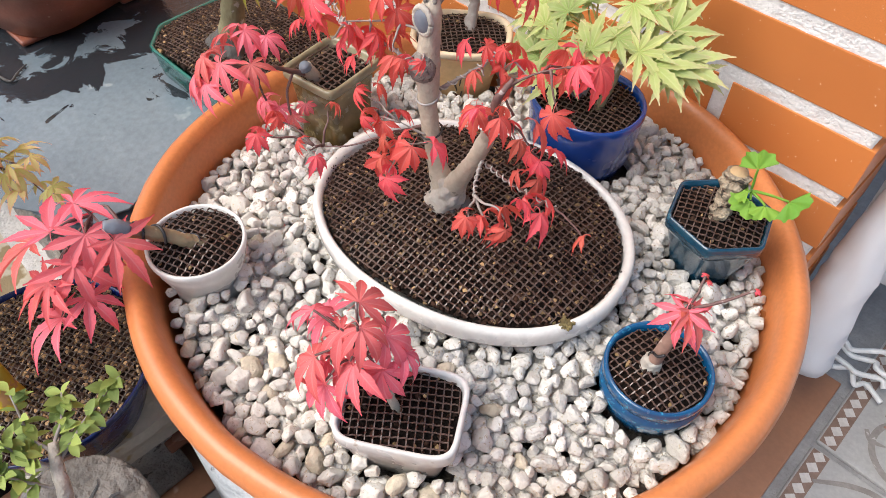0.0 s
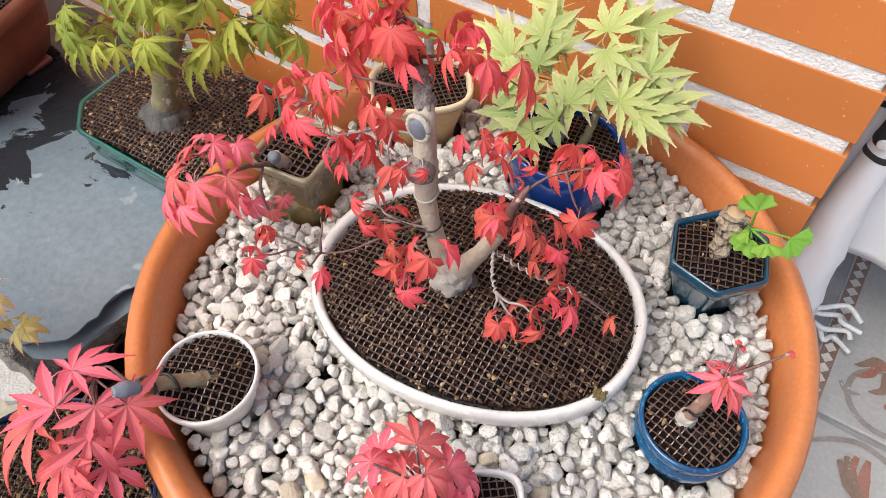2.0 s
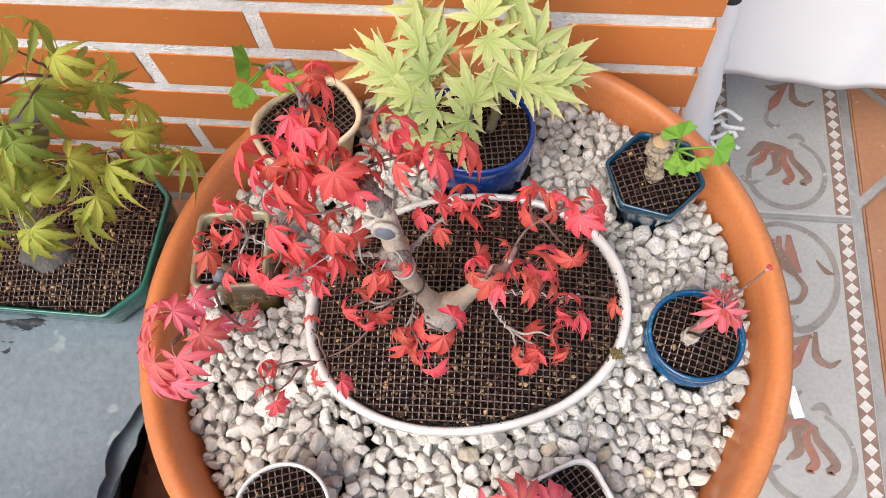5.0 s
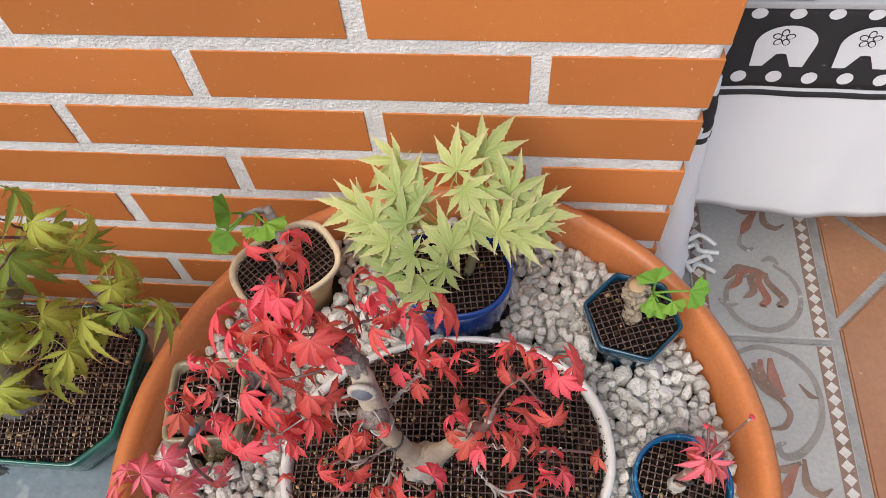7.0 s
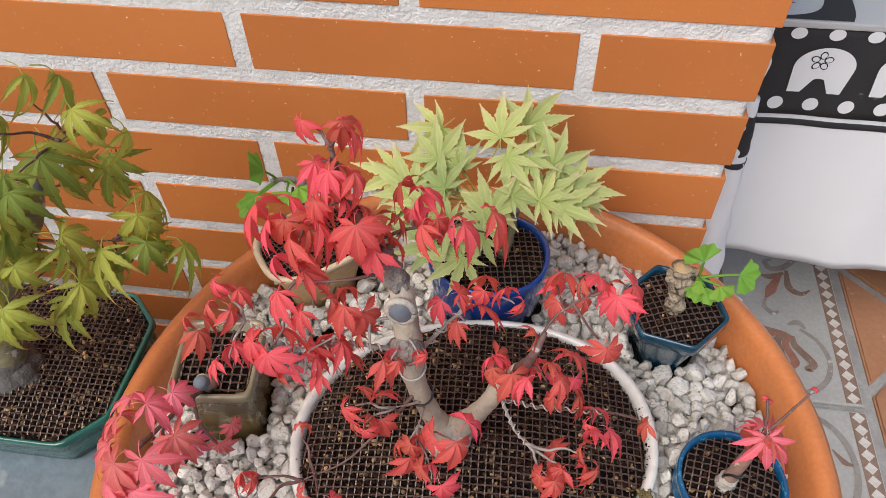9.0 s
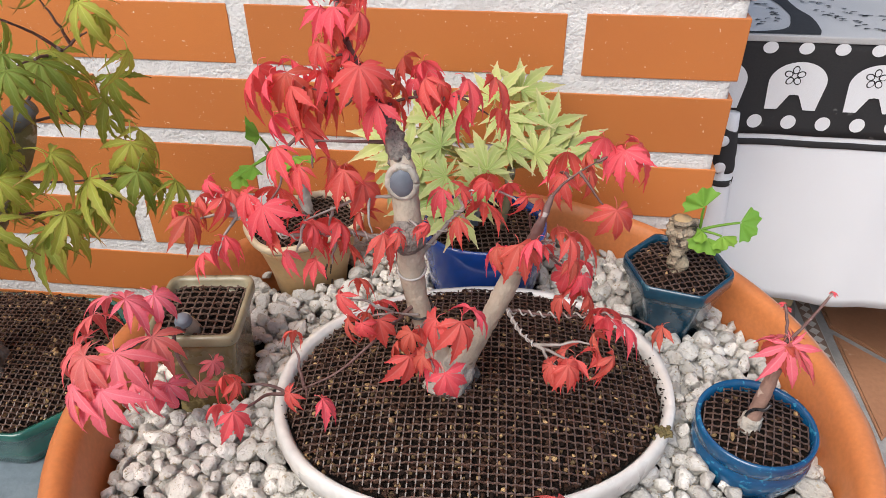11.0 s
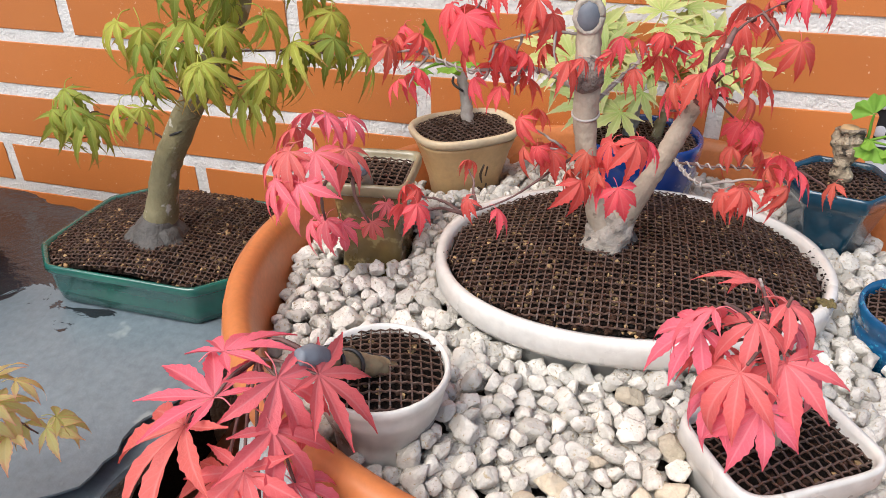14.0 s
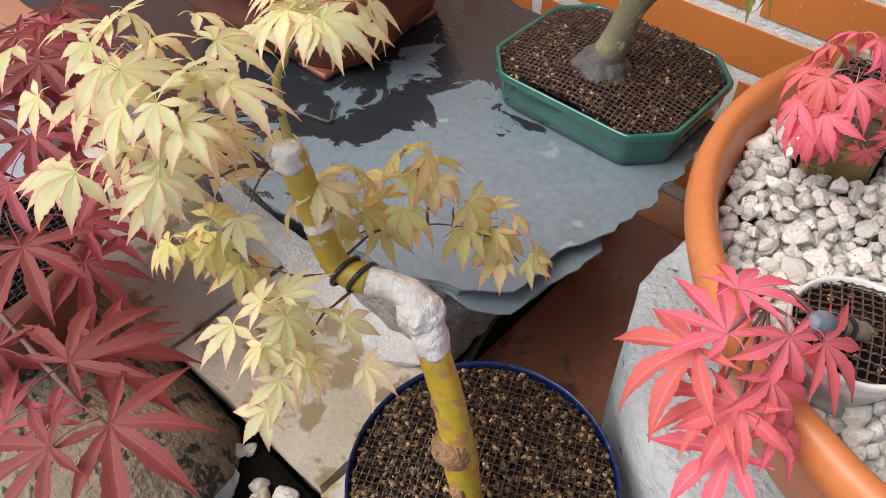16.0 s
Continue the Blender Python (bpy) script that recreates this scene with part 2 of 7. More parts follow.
TILE_RED = surface("faded_red_ornament", (0.30, 0.125, 0.085), (0.37, 0.18, 0.13), 50, 300, 0.5, 0.15, 0.0005, spots=((0.5, 0.47, 0.43), 110, 0.3))
CLOTH = surface("white_cotton", (0.80, 0.82, 0.845), (0.75, 0.77, 0.795), 6, 3200, 0.9, 0.15, 0.0003)
CLOTH_BLACK = surface("black_print", (0.020, 0.020, 0.022), (0.032, 0.032, 0.034), 40, 900, 0.9, 0.3, 0.0004, spots=((0.14, 0.14, 0.14), 60, 0.27))
CLOTH_GREY = surface("grey_print", (0.50, 0.505, 0.51), (0.43, 0.435, 0.44), 9, 900, 0.9, 0.3, 0.0004, spots=((0.30, 0.30, 0.30), 160, 0.27))
BARK = surface("maple_bark", (0.50, 0.435, 0.345), (0.37, 0.315, 0.245), 60, 420, 0.7, 0.45, 0.0014, spots=((0.24, 0.20, 0.155), 110, 0.31))
BARK_PALE = surface("pale_bark", (0.50, 0.46, 0.40), (0.33, 0.30, 0.255), 90, 300, 0.85, 0.9, 0.002, spots=((0.13, 0.11, 0.09), 150, 0.3))
BARK_DARK = surface("dark_twig", (0.12, 0.055, 0.05), (0.19, 0.115, 0.10), 90, 300, 0.65, 0.6, 0.001, spots=((0.36, 0.31, 0.29), 150, 0.34))
BARK_BROWN = surface("brown_stem_bark", (0.36, 0.22, 0.17), (0.25, 0.15, 0.115), 70, 420, 0.65, 0.5, 0.0014, spots=((0.50, 0.40, 0.33), 110, 0.34))
BARK_GREY = surface("silver_grey_twig", (0.40, 0.37, 0.34), (0.24, 0.20, 0.18), 110, 320, 0.7, 0.6, 0.001)
BARK_OLIVE = surface("olive_bark", (0.27, 0.24, 0.135), (0.18, 0.16, 0.085), 35, 240, 0.7, 0.7, 0.002, spots=((0.46, 0.44, 0.39), 80, 0.37))
BARK_ROOT = surface("dark_root", (0.065, 0.06, 0.055), (0.125, 0.12, 0.115), 60, 240, 0.7, 0.8, 0.002)
BARK_YELLOW = surface("yellow_bark", (0.60, 0.42, 0.030), (0.42, 0.32, 0.022), 50, 200, 0.45, 0.35, 0.0012, spots=((0.42, 0.22, 0.085), 95, 0.45))
BARK_LIME = surface("olive_yellow_bark", (0.42, 0.36, 0.09), (0.33, 0.28, 0.08), 30, 200, 0.55, 0.3, 0.001, spots=((0.5, 0.47, 0.36), 60, 0.3))
BARK_GOLD = surface("golden_bark", (0.54, 0.39, 0.055), (0.43, 0.32, 0.05), 40, 260, 0.5, 0.3, 0.001, spots=((0.58, 0.50, 0.36), 90, 0.33))
BARK_TAN = surface("tan_bark", (0.33, 0.255, 0.145), (0.21, 0.165, 0.095), 90, 300, 0.65, 0.5, 0.0015, spots=((0.44, 0.39, 0.30), 120, 0.33))
PASTE_WHITE = surface("white_wound_paste", (0.75, 0.735, 0.705), (0.63, 0.605, 0.57), 90, 360, 0.9, 0.8, 0.002, spots=((0.45, 0.40, 0.35), 115, 0.29))
PASTE_GREY = surface("grey_wound_paste", (0.135, 0.155, 0.19), (0.19, 0.215, 0.25), 60, 200, 0.55, 0.3, 0.001)
CUT_WOOD = surface("cut_wood", (0.55, 0.40, 0.22), (0.42, 0.28, 0.14), 120, 300, 0.8, 0.5, 0.001)
WIRE = surface("black_wire", (0.018, 0.018, 0.02), (0.03, 0.03, 0.032), 60, 300, 0.35, 0.1, 0.0003)
WIRE_SILVER = surface("silver_wire", (0.52, 0.50, 0.47), (0.42, 0.40, 0.38), 60, 300, 0.35, 0.1, 0.0003)
INK = surface("dark_brown_ink", (0.045, 0.025, 0.012), (0.06, 0.035, 0.02), 60, 300, 0.6, 0.1, 0.0003)
PLASTIC_WHITE = surface("white_plastic", (0.82, 0.82, 0.80), (0.76, 0.76, 0.74), 20, 200, 0.4, 0.1, 0.0004)
TAG_GREY = surface("grey_tag", (0.64, 0.66, 0.69), (0.52, 0.54, 0.57), 20, 200, 0.4, 0.1, 0.0004)
KNOT = surface("knot_bark", (0.46, 0.27, 0.12), (0.30, 0.155, 0.075), 130, 420, 0.8, 1.0, 0.003, spots=((0.17, 0.09, 0.05), 170, 0.34))
STUMP_BARK = surface("cracked_bark", (0.46, 0.38, 0.27), (0.28, 0.22, 0.15), 110, 320, 0.85, 1.0, 0.004, spots=((0.05, 0.04, 0.03), 130, 0.39))
BURL = surface("burl_bark", (0.30, 0.26, 0.225), (0.19, 0.165, 0.15), 120, 420, 0.85, 1.0, 0.003, spots=((0.09, 0.075, 0.065), 190, 0.34))
MOSS = surface("brown_moss", (0.24, 0.19, 0.07), (0.15, 0.12, 0.05), 120, 400, 0.95, 1.0, 0.003)

RED_LEAF = leaf_surface("scarlet_leaf", (0.85, 0.165, 0.150), (0.84, 0.118, 0.115), (0.74, 0.066, 0.072), (0.88, 0.27, 0.25), 0.26, lit=0.40)
PINK_LEAF = leaf_surface("coral_pink_leaf", (0.84, 0.215, 0.240), (0.82, 0.162, 0.188), (0.76, 0.120, 0.146), (0.87, 0.33, 0.35), 0.16)
LIME_LEAF = leaf_surface("lime_leaf", (0.33, 0.46, 0.105), (0.49, 0.57, 0.215), (0.70, 0.60, 0.36), (0.56, 0.64, 0.30), 0.28, hue=0.020, margin=0.4)
GREEN_LEAF = leaf_surface("olive_green_leaf", (0.46, 0.55, 0.10), (0.34, 0.41, 0.07), (0.46, 0.19, 0.085), (0.55, 0.62, 0.18), 0.34, hue=0.02, lit=0.45, margin=0.3)
YELLOW_LEAF = leaf_surface("cream_yellow_leaf", (0.83, 0.865, 0.40), (0.89, 0.87, 0.53), (0.91, 0.48, 0.39), (0.86, 0.88, 0.50), 0.13, hue=0.020, margin=0.85, lit=0.5, edge=0.66)
OLIVE_LEAF = leaf_surface("mustard_leaf", (0.80, 0.80, 0.27), (0.82, 0.75, 0.32), (0.86, 0.42, 0.30), (0.84, 0.81, 0.40), 0.16, hue=0.02, margin=0.75, lit=0.45, edge=0.70)
# dark brown-grey that stands in for the shade between the bowl's pebbles
GAP_SHADE = surface("dark_gap_shade", (0.075, 0.065, 0.055), (0.12, 0.105, 0.09), 60, 400, 0.95, 1.0, 0.003)
WINE_LEAF = leaf_surface("wine_red_leaf", (0.42, 0.112, 0.110), (0.385, 0.088, 0.092), (0.34, 0.066, 0.074), (0.48, 0.18, 0.18), 0.32, lit=0.36)
GINKGO_LEAF = leaf_surface("fresh_green_fan_leaf", (0.20, 0.40, 0.05), (0.16, 0.37, 0.035), (0.19, 0.41, 0.045), (0.21, 0.42, 0.06), 0.14)
SHRUB_LEAF = leaf_surface("small_green_leaf", (0.27, 0.36, 0.08), (0.19, 0.30, 0.06), (0.32, 0.38, 0.09), (0.34, 0.44, 0.14), 0.4)


# ---- mesh kit ----
def mesh_of(name, bm, *mats):
    bm.normal_update()
    me = bpy.data.meshes.new(name)
    bm.to_mesh(me)
    bm.free()
    for m in mats:
        me.materials.append(m)
    return me


def smooth(me, on=True):
    me.polygons.foreach_set("use_smooth", [on] * len(me.polygons))
    return me


def thing(name, at, label, category, group="", kind=""):
    ob = new(name)
    ob.empty_display_size = 0.01
    ob.location = at
    return tagged(ob, label, category, group, kind)


def hang(ob, parent, m=None):
    """Put ob, built in world places or to be posed by m, under a thing or a part."""
    base = Matrix() if m is None else m
    ob.parent = parent
    ob.matrix_basis = Matrix.Translation(-parent.location) @ base if parent.type == "EMPTY" else base
    return ob


def part(name, bm, material, parent, label="", flat=False):
    me = bm if isinstance(bm, bpy.types.Mesh) else mesh_of(name, bm)
    me.materials.append(material)
    smooth(me, not flat)
    ob = new(name, me)
    hang(ob, parent)
    return tagged(ob, label)


def solo(name, bm, material, label, category="", kind="", flat=False, group=""):
    me = bm if isinstance(bm, bpy.types.Mesh) else mesh_of(name, bm)
    me.materials.append(material)
    smooth(me, not flat)
    return tagged(new(name, me), label, category, group, kind)


def raw(name, verts, faces):
    me = bpy.data.meshes.new(name)
    me.from_pydata([tuple(v) for v in verts], [], [tuple(int(i) for i in f) for f in faces])
    me.update()
    return me


def loft(rings, bottom=True, top=True):
    bm = bmesh.new()
    rows = [[bm.verts.new(p) for p in r] for r in rings]
    for a, b in zip(rows, rows[1:]):
        for i in range(len(a)):
            j = (i + 1) % len(a)
            bm.faces.new((a[i], a[j], b[j], b[i]))
    if bottom:
        bm.faces.new(rows[0][::-1])
    if top:
        bm.faces.new(rows[-1])
    return bm


def box(x0, x1, y0, y1, z0, z1, bevel=0.002, segs=2):
    bm = bmesh.new()
    bmesh.ops.create_cube(bm, size=1)
    for v in bm.verts:
        v.co = Vector(((x0 + x1) / 2 + v.co.x * (x1 - x0), (y0 + y1) / 2 + v.co.y * (y1 - y0), (z0 + z1) / 2 + v.co.z * (z1 - z0)))
    if bevel:
        bmesh.ops.bevel(bm, geom=list(bm.edges), offset=bevel, segments=segs, affect="EDGES", profile=0.6)
    return bm


def curve(points, steps=6):
    """A smooth line through the points."""
    p = [Vector(q) for q in points]
    p = [2 * p[0] - p[1]] + p + [2 * p[-1] - p[-2]]
    out = []
    for a, b, c, d in zip(p, p[1:], p[2:], p[3:]):
        for i in range(steps):
            t = i / steps
            out.append(0.5 * (2 * b + (c - a) * t + (2 * a - 5 * b + 4 * c - d) * t * t + (3 * b - a - 3 * c + d) * t ** 3))
    return out + [p[-2]]


def tube(points, radii, segs=8, steps=6, rough=0.0, seed=0.0, closed=True):
    """A tapered stem through points; radii at the points; rough: bumps as a share of the radius."""
    line = curve(points, steps)
    n = len(line)
    rr = np.interp(np.linspace(0, len(radii) - 1, n), range(len(radii)), radii)
    rings, side = [], None
    fine = 1.5 / max(sum(rr) / n, 0.0016)
    for i, p in enumerate(line):
        d = (line[min(i + 1, n - 1)] - line[max(i - 1, 0)]).normalized()
        if side is None:
            side = d.orthogonal().normalized()
        side = (side - d * side.dot(d)).normalized()
        up = d.cross(side)
        ring = []
        for k in range(segs):
            a = 2 * math.pi * k / segs
            w = side * math.cos(a) + up * math.sin(a)
            r = rr[i]
            if rough:
                r *= 1 + rough * noise.noise(Vector((p + w * rr[i]) * fine + Vector((seed, 0, 0))))
            ring.append(p + w * r)
        rings.append(ring)
    return loft(rings, closed, closed)


def merge(target, other):
    me = bpy.data.meshes.new("tmp")
    other.to_mesh(me)
    other.free()
    target.from_mesh(me)
    bpy.data.meshes.remove(me)
    return target


def oval(a, b, power=2.0, n=72):
    out = []
    for i in range(n):
        t = 2 * math.pi * i / n
        c, s = math.cos(t), math.sin(t)
        out.append((a * math.copysign(abs(c) ** (2 / power), c), b * math.copysign(abs(s) ** (2 / power), s)))
    return out


def polygon(corners, n=96, soft=0.12):
    """A many-sided outline with slightly rounded corners."""
    pts, per = [], n // len(corners)
    k = len(corners)
    for i in range(k):
        p, q = corners[i], corners[(i + 1) % k]
        for j in range(per):
            t = j / per
            pts.append((p[0] + (q[0] - p[0]) * t, p[1] + (q[1] - p[1]) * t))
    for _ in range(max(1, int(soft * 10))):
        pts = [((pts[i - 1][0] + 2 * pts[i][0] + pts[(i + 1) % len(pts)][0]) / 4, (pts[i - 1][1] + 2 * pts[i][1] + pts[(i + 1) % len(pts)][1]) / 4) for i in range(len(pts))]
    return pts


def ring_at(shape, at, turn, scale, z, wob=0.0):
    c, s = math.cos(radians(turn)), math.sin(radians(turn))
    out = []
    for x, y in shape:
        k = scale * (1 + wob * noise.noise(Vector((x * 40, y * 40, z * 60))))
        out.append(Vector((at[0] + k * (c * x - s * y), at[1] + k * (s * x + c * y), z)))
    return out


def vessel(shape, at, turn, profile, wob=0.004):
    """A pot wall: rings of the outline, each scaled, from the foot up the outside and down the inside."""
    return loft([ring_at(shape, at, turn, s, z, wob) for s, z in profile], True, True)


def inside(shape, x, y):
    hit = False
    for (x0, y0), (x1, y1) in zip(shape, shape[1:] + shape[:1]):
        if (y0 > y) != (y1 > y) and x < (x1 - x0) * (y - y0) / (y1 - y0) + x0:
            hit = not hit
    return hit


ICO = bmesh.new()
bmesh.ops.create_icosphere(ICO, subdivisions=1, radius=1)
ICO_V = np.array([v.co[:] for v in ICO.verts])
ICO.verts.index_update()
ICO_F = np.array([[v.index for v in f.verts] for f in ICO.faces])
ICO.free()


def grains(name, spots, low, high, rng):
    """Many small grains in one mesh; spots: places."""
    vs, fs = [], []
    for i, p in enumerate(spots):
        r = rng.uniform(low, high)
        jit = ICO_V * (1 + rng.uniform(-0.28, 0.28, (len(ICO_V), 1))) * r * rng.uniform(0.7, 1.25, (1, 3))
        vs.append(jit + np.array(p))
        fs.append(ICO_F + i * len(ICO_V))
    return raw(name, np.concatenate(vs), np.concatenate(fs))


def fill(root, shape, at, turn, scale, z, mound, pitch, bar, netmat, seed, grain=0.0022, pale=0.12, netturn=0.0, count=None, lift=0.0017, net=True):
    """Soil, loose grains and the plastic net that covers them, inside a pot's outline."""
    rng = np.random.default_rng(seed)
    inner = [(x * scale, y * scale) for x, y in shape]
    ext = max(math.hypot(x, y) for x, y in inner)
    c, s = math.cos(radians(turn)), math.sin(radians(turn))

    def height(x, y):
        q = min(1.0, math.hypot(x, y) / ext)
        return z + mound * (1 - q * q) + 0.0009 * noise.noise(Vector((x * 160, y * 160, seed))) + 0.0012 * noise.noise(Vector((x * 50, y * 50, seed + 5)))

    def place(x, y, h=0.0):
        return (at[0] + c * x - s * y, at[1] + s * x + c * y, height(x, y) + h)

    def spanned(x, y, h):
        q = min(1.0, math.hypot(x, y) / ext)
        return (at[0] + c * x - s * y, at[1] + s * x + c * y, z + mound * (1 - q * q) + 0.0006 * noise.noise(Vector((x * 50, y * 50, seed + 5))) + h)

    rings = []
    for k in (1.0, 0.85, 0.7, 0.55, 0.4, 0.25, 0.1):
        rings.append([Vector(place(x * k, y * k, -0.001)) for x, y in inner])
    part("soil", loft(rings, False, True), DIRT, root, "dark damp granular soil")
    area = ext * ext * 3
    count = count or int(area / (grain * grain * 5.2))
    spots, light = [], []
    for _ in range(count):
        x, y = rng.uniform(-ext, ext, 2)
        if inside(inner, x, y):
            (light if rng.random() < pale else spots).append(place(x, y, rng.uniform(-0.0012, 0.0004)))
    if spots:
        tagged(part("soil_grit", grains("soil_grit", spots, grain * 0.45, grain, rng), GRIT, root, flat=True), kind="stuff")
    if light:
        tagged(part("pale_grit", grains("pale_grit", light, grain * 0.45, grain * 0.95, rng), GRIT_PALE, root, "pale pumice grains", flat=True), kind="stuff")
    if not net:
        return
    verts, faces = [], []
    nc, ns = math.cos(radians(netturn)), math.sin(radians(netturn))
    reach = int(ext / pitch) + 2
    for axis in (0, 1):
        for i in range(-reach, reach + 1):
            run = []
            off = i * pitch
            steps = int(2 * ext / (pitch * 0.5))
            for j in range(steps + 1):
                u = -ext * 1.02 + 2.04 * ext * j / steps
                wavy = 0.00025 * noise.noise(Vector((u * 60, off * 90, seed)))
                a, b = (u, off + wavy) if axis == 0 else (off + wavy, u)
                x, y = nc * a - ns * b, ns * a + nc * b
                ok = inside(inner, x * 1.0, y * 1.0)
                if ok:
                    weave = 0.0004 * (1 if (j + i + axis) % 2 else -1)
                    run.append((x, y, lift + weave))
                if (not ok or j == steps) and len(run) > 1:
                    base = len(verts)
                    w = bar * 0.35
                    dx, dy = ((-ns * w, nc * w) if axis == 0 else (nc * w, ns * w))
                    for x1, y1, h in run:
                        for sx, hz in ((-1, -w), (1, -w), (1, w), (-1, w)):
                            verts.append(spanned(x1 + sx * dx, y1 + sx * dy, h + hz))
                    for k in range(len(run) - 1):
                        for e in range(4):
                            f = (e + 1) % 4
                            o = base + 4 * k
                            faces.append((o + e, o + f, o + 4 + f, o + 4 + e))
                    run = []
                elif not ok:
                    run = []
    tagged(part("soil_net", raw("soil_net", verts, faces), netmat, root, "plastic net over the soil", flat=True), kind="stuff")


# ---- leaves ----
LOBES = {
    5: ((0, 1.0), (44, 0.92), (-44, 0.92), (90, 0.62), (-90, 0.62)),
    7: ((0, 1.0), (39, 0.96), (-39, 0.96), (77, 0.80), (-77, 0.80), (118, 0.5), (-118, 0.5)),
}


def maple_leaf(name, lobes=7, slim=1.0, bend=0.8, fold=0.35, seed=1, stalk=0.55, ragged=0.1, curl=0.6, belly=0.45, neck=0.6, cone=0.0):
    """A palmate leaf one unit long, its heart at the origin, its main lobe along x; the lobes share a web and droop.

    slim, neck: half breadth of a lobe and of its foot; belly: where it is broadest; cone: slope of the whole
    umbrella; bend: droop of the web; curl: of the lobes.
    The UV map runs across each lobe from its rib (0) to its margin (1), and along it.
    """
    rng = random.Random(seed)
    arms = LOBES[lobes]
    gap = radians(arms[1][0]) / 2
    stations = [0.0, 0.1, 0.2, 0.3, 0.38, 0.45, 0.51, 0.57, 0.63, 0.69, 0.75, 0.81, 0.87, 0.93, 1.0]
    bm = bmesh.new()
    uvs = {}

    for ang, length in arms:
        a = radians(ang) + radians(rng.uniform(-3, 3))
        length *= rng.uniform(0.88, 1.1)
        droop = curl * rng.uniform(0.3, 1.6)
        sway = rng.uniform(-0.14, 0.14)
        fold_k = fold * rng.uniform(0.6, 1.4)
        c, s = math.cos(a), math.sin(a)

        def put(u, v, lift):
            r = math.hypot(u, v)
            flat = fall = 0.0
            for q in range(8):
                mid = r * (q + 0.5) / 8
                t = cone * (1 - math.exp(-9 * mid)) + bend * mid + droop * max(0.0, mid - 0.3) * 1.6
                flat += math.cos(t) * r / 8
                fall += math.sin(t) * r / 8
            k = flat / r if r > 1e-6 else 1.0
            return bm.verts.new(((c * u - s * v) * k, (s * u + c * v) * k, lift - fall))

        prev = None
        for i, st in enumerate(stations):
            u = st * length
            hump = neck + (1 - neck) * st / belly if st < belly else ((1 - st) / (1 - belly)) ** 1.15 * (1.25 - 0.25 * (1 - st) / (1 - belly))
            tooth = 1 + (ragged if i % 2 else -ragged) * (st > 0.25)
            w = 0.135 * slim * length * hump * tooth
            web = u * math.tan(gap)
            w = max(0.012, min(w if st > 0.2 else 1.0, web) if st < 0.999 else 0.0)
            side = sway * u * st
            pts = []
            for v in (-w, -0.5 * w, 0.0, 0.5 * w, w):
                p = put(u, v + side, fold_k * abs(v) * min(1.0, st * 4) - 0.010 * (v == 0))
                uvs[p] = (abs(v) / w, st)
                pts.append(p)
            if prev:
                for q in range(4):
                    bm.faces.new((prev[q], pts[q], pts[q + 1], prev[q + 1]))
            prev = pts
    layer = bm.loops.layers.uv.new("lobe")
    for f in bm.faces:
        for lp in f.loops:
            lp[layer].uv = uvs[lp.vert]
    if stalk:
        merge(bm, tube([(0, 0, -0.012), (-stalk * 0.5, 0, 0.06), (-stalk, 0, 0.0)], [0.010, 0.008, 0.009], 4, 3))
    return bm


def fan_leaf(name, seed=1):
    """A notched fan on a stalk, one unit long, its stalk's end at the origin."""
    rng = random.Random(seed)
    bm = bmesh.new()
    n = 22
    rows = []
    for r in (0.06, 0.4, 0.75, 1.0):
        row = []
        for i in range(n + 1):
            a = radians(-78 + 156 * i / n)
            notch = 0.25 * math.exp(-((i - n / 2) / 1.2) ** 2) if r > 0.8 else 0
            k = r * (0.95 + 0.06 * math.sin(i * 1.7 + seed)) * (1 - notch) if r > 0.8 else r
            row.append(bm.verts.new((k * math.cos(a), k * math.sin(a), 0.10 * math.sin(i * 0.9 + seed) * r - 0.18 * r * r * abs(math.sin(a)))))
        rows.append(row)
    for a, b in zip(rows, rows[1:]):
        for i in range(n):
            bm.faces.new((a[i], b[i], b[i + 1], a[i + 1]))
    return bm


def small_leaf(name):
    """A pointed oval leaf one unit long from the origin along x."""
    bm = bmesh.new()
    prev = None
    for st, w in ((0, 0.03), (0.15, 0.15), (0.4, 0.27), (0.65, 0.26), (0.85, 0.14), (1.0, 0.02)):
        pts = [bm.verts.new((st, v, 0.35 * abs(v) - 0.25 * st * st)) for v in (-w, 0, w)]
        if prev:
            bm.faces.new((prev[0], pts[0], pts[1], prev[1]))
            bm.faces.new((prev[1], pts[1], pts[2], prev[2]))
        prev = pts
    return bm


def leaf_set(name, mat, **kw):
    out = []
    for i in range(6):
        me = mesh_of(name, maple_leaf(name, seed=11 * i + 3, **{k: (v[i % len(v)] if isinstance(v, tuple) else v) for k, v in kw.items()}), mat)
        out.append(smooth(me))
    return out


def leaf_at(root, me, heart, azimuth, drop, roll, size, name="leaf"):
    """One leaf: azimuth and drop in degrees of its main lobe, roll about it."""
    m = Matrix.Translation(heart) @ Euler((0, 0, radians(azimuth))).to_matrix().to_4x4() @ Euler((0, radians(drop), 0)).to_matrix().to_4x4() @ Euler((radians(roll), 0, 0)).to_matrix().to_4x4() @ Matrix.Scale(size, 4)
    ob = new(name, me)
    return hang(ob, root, m)


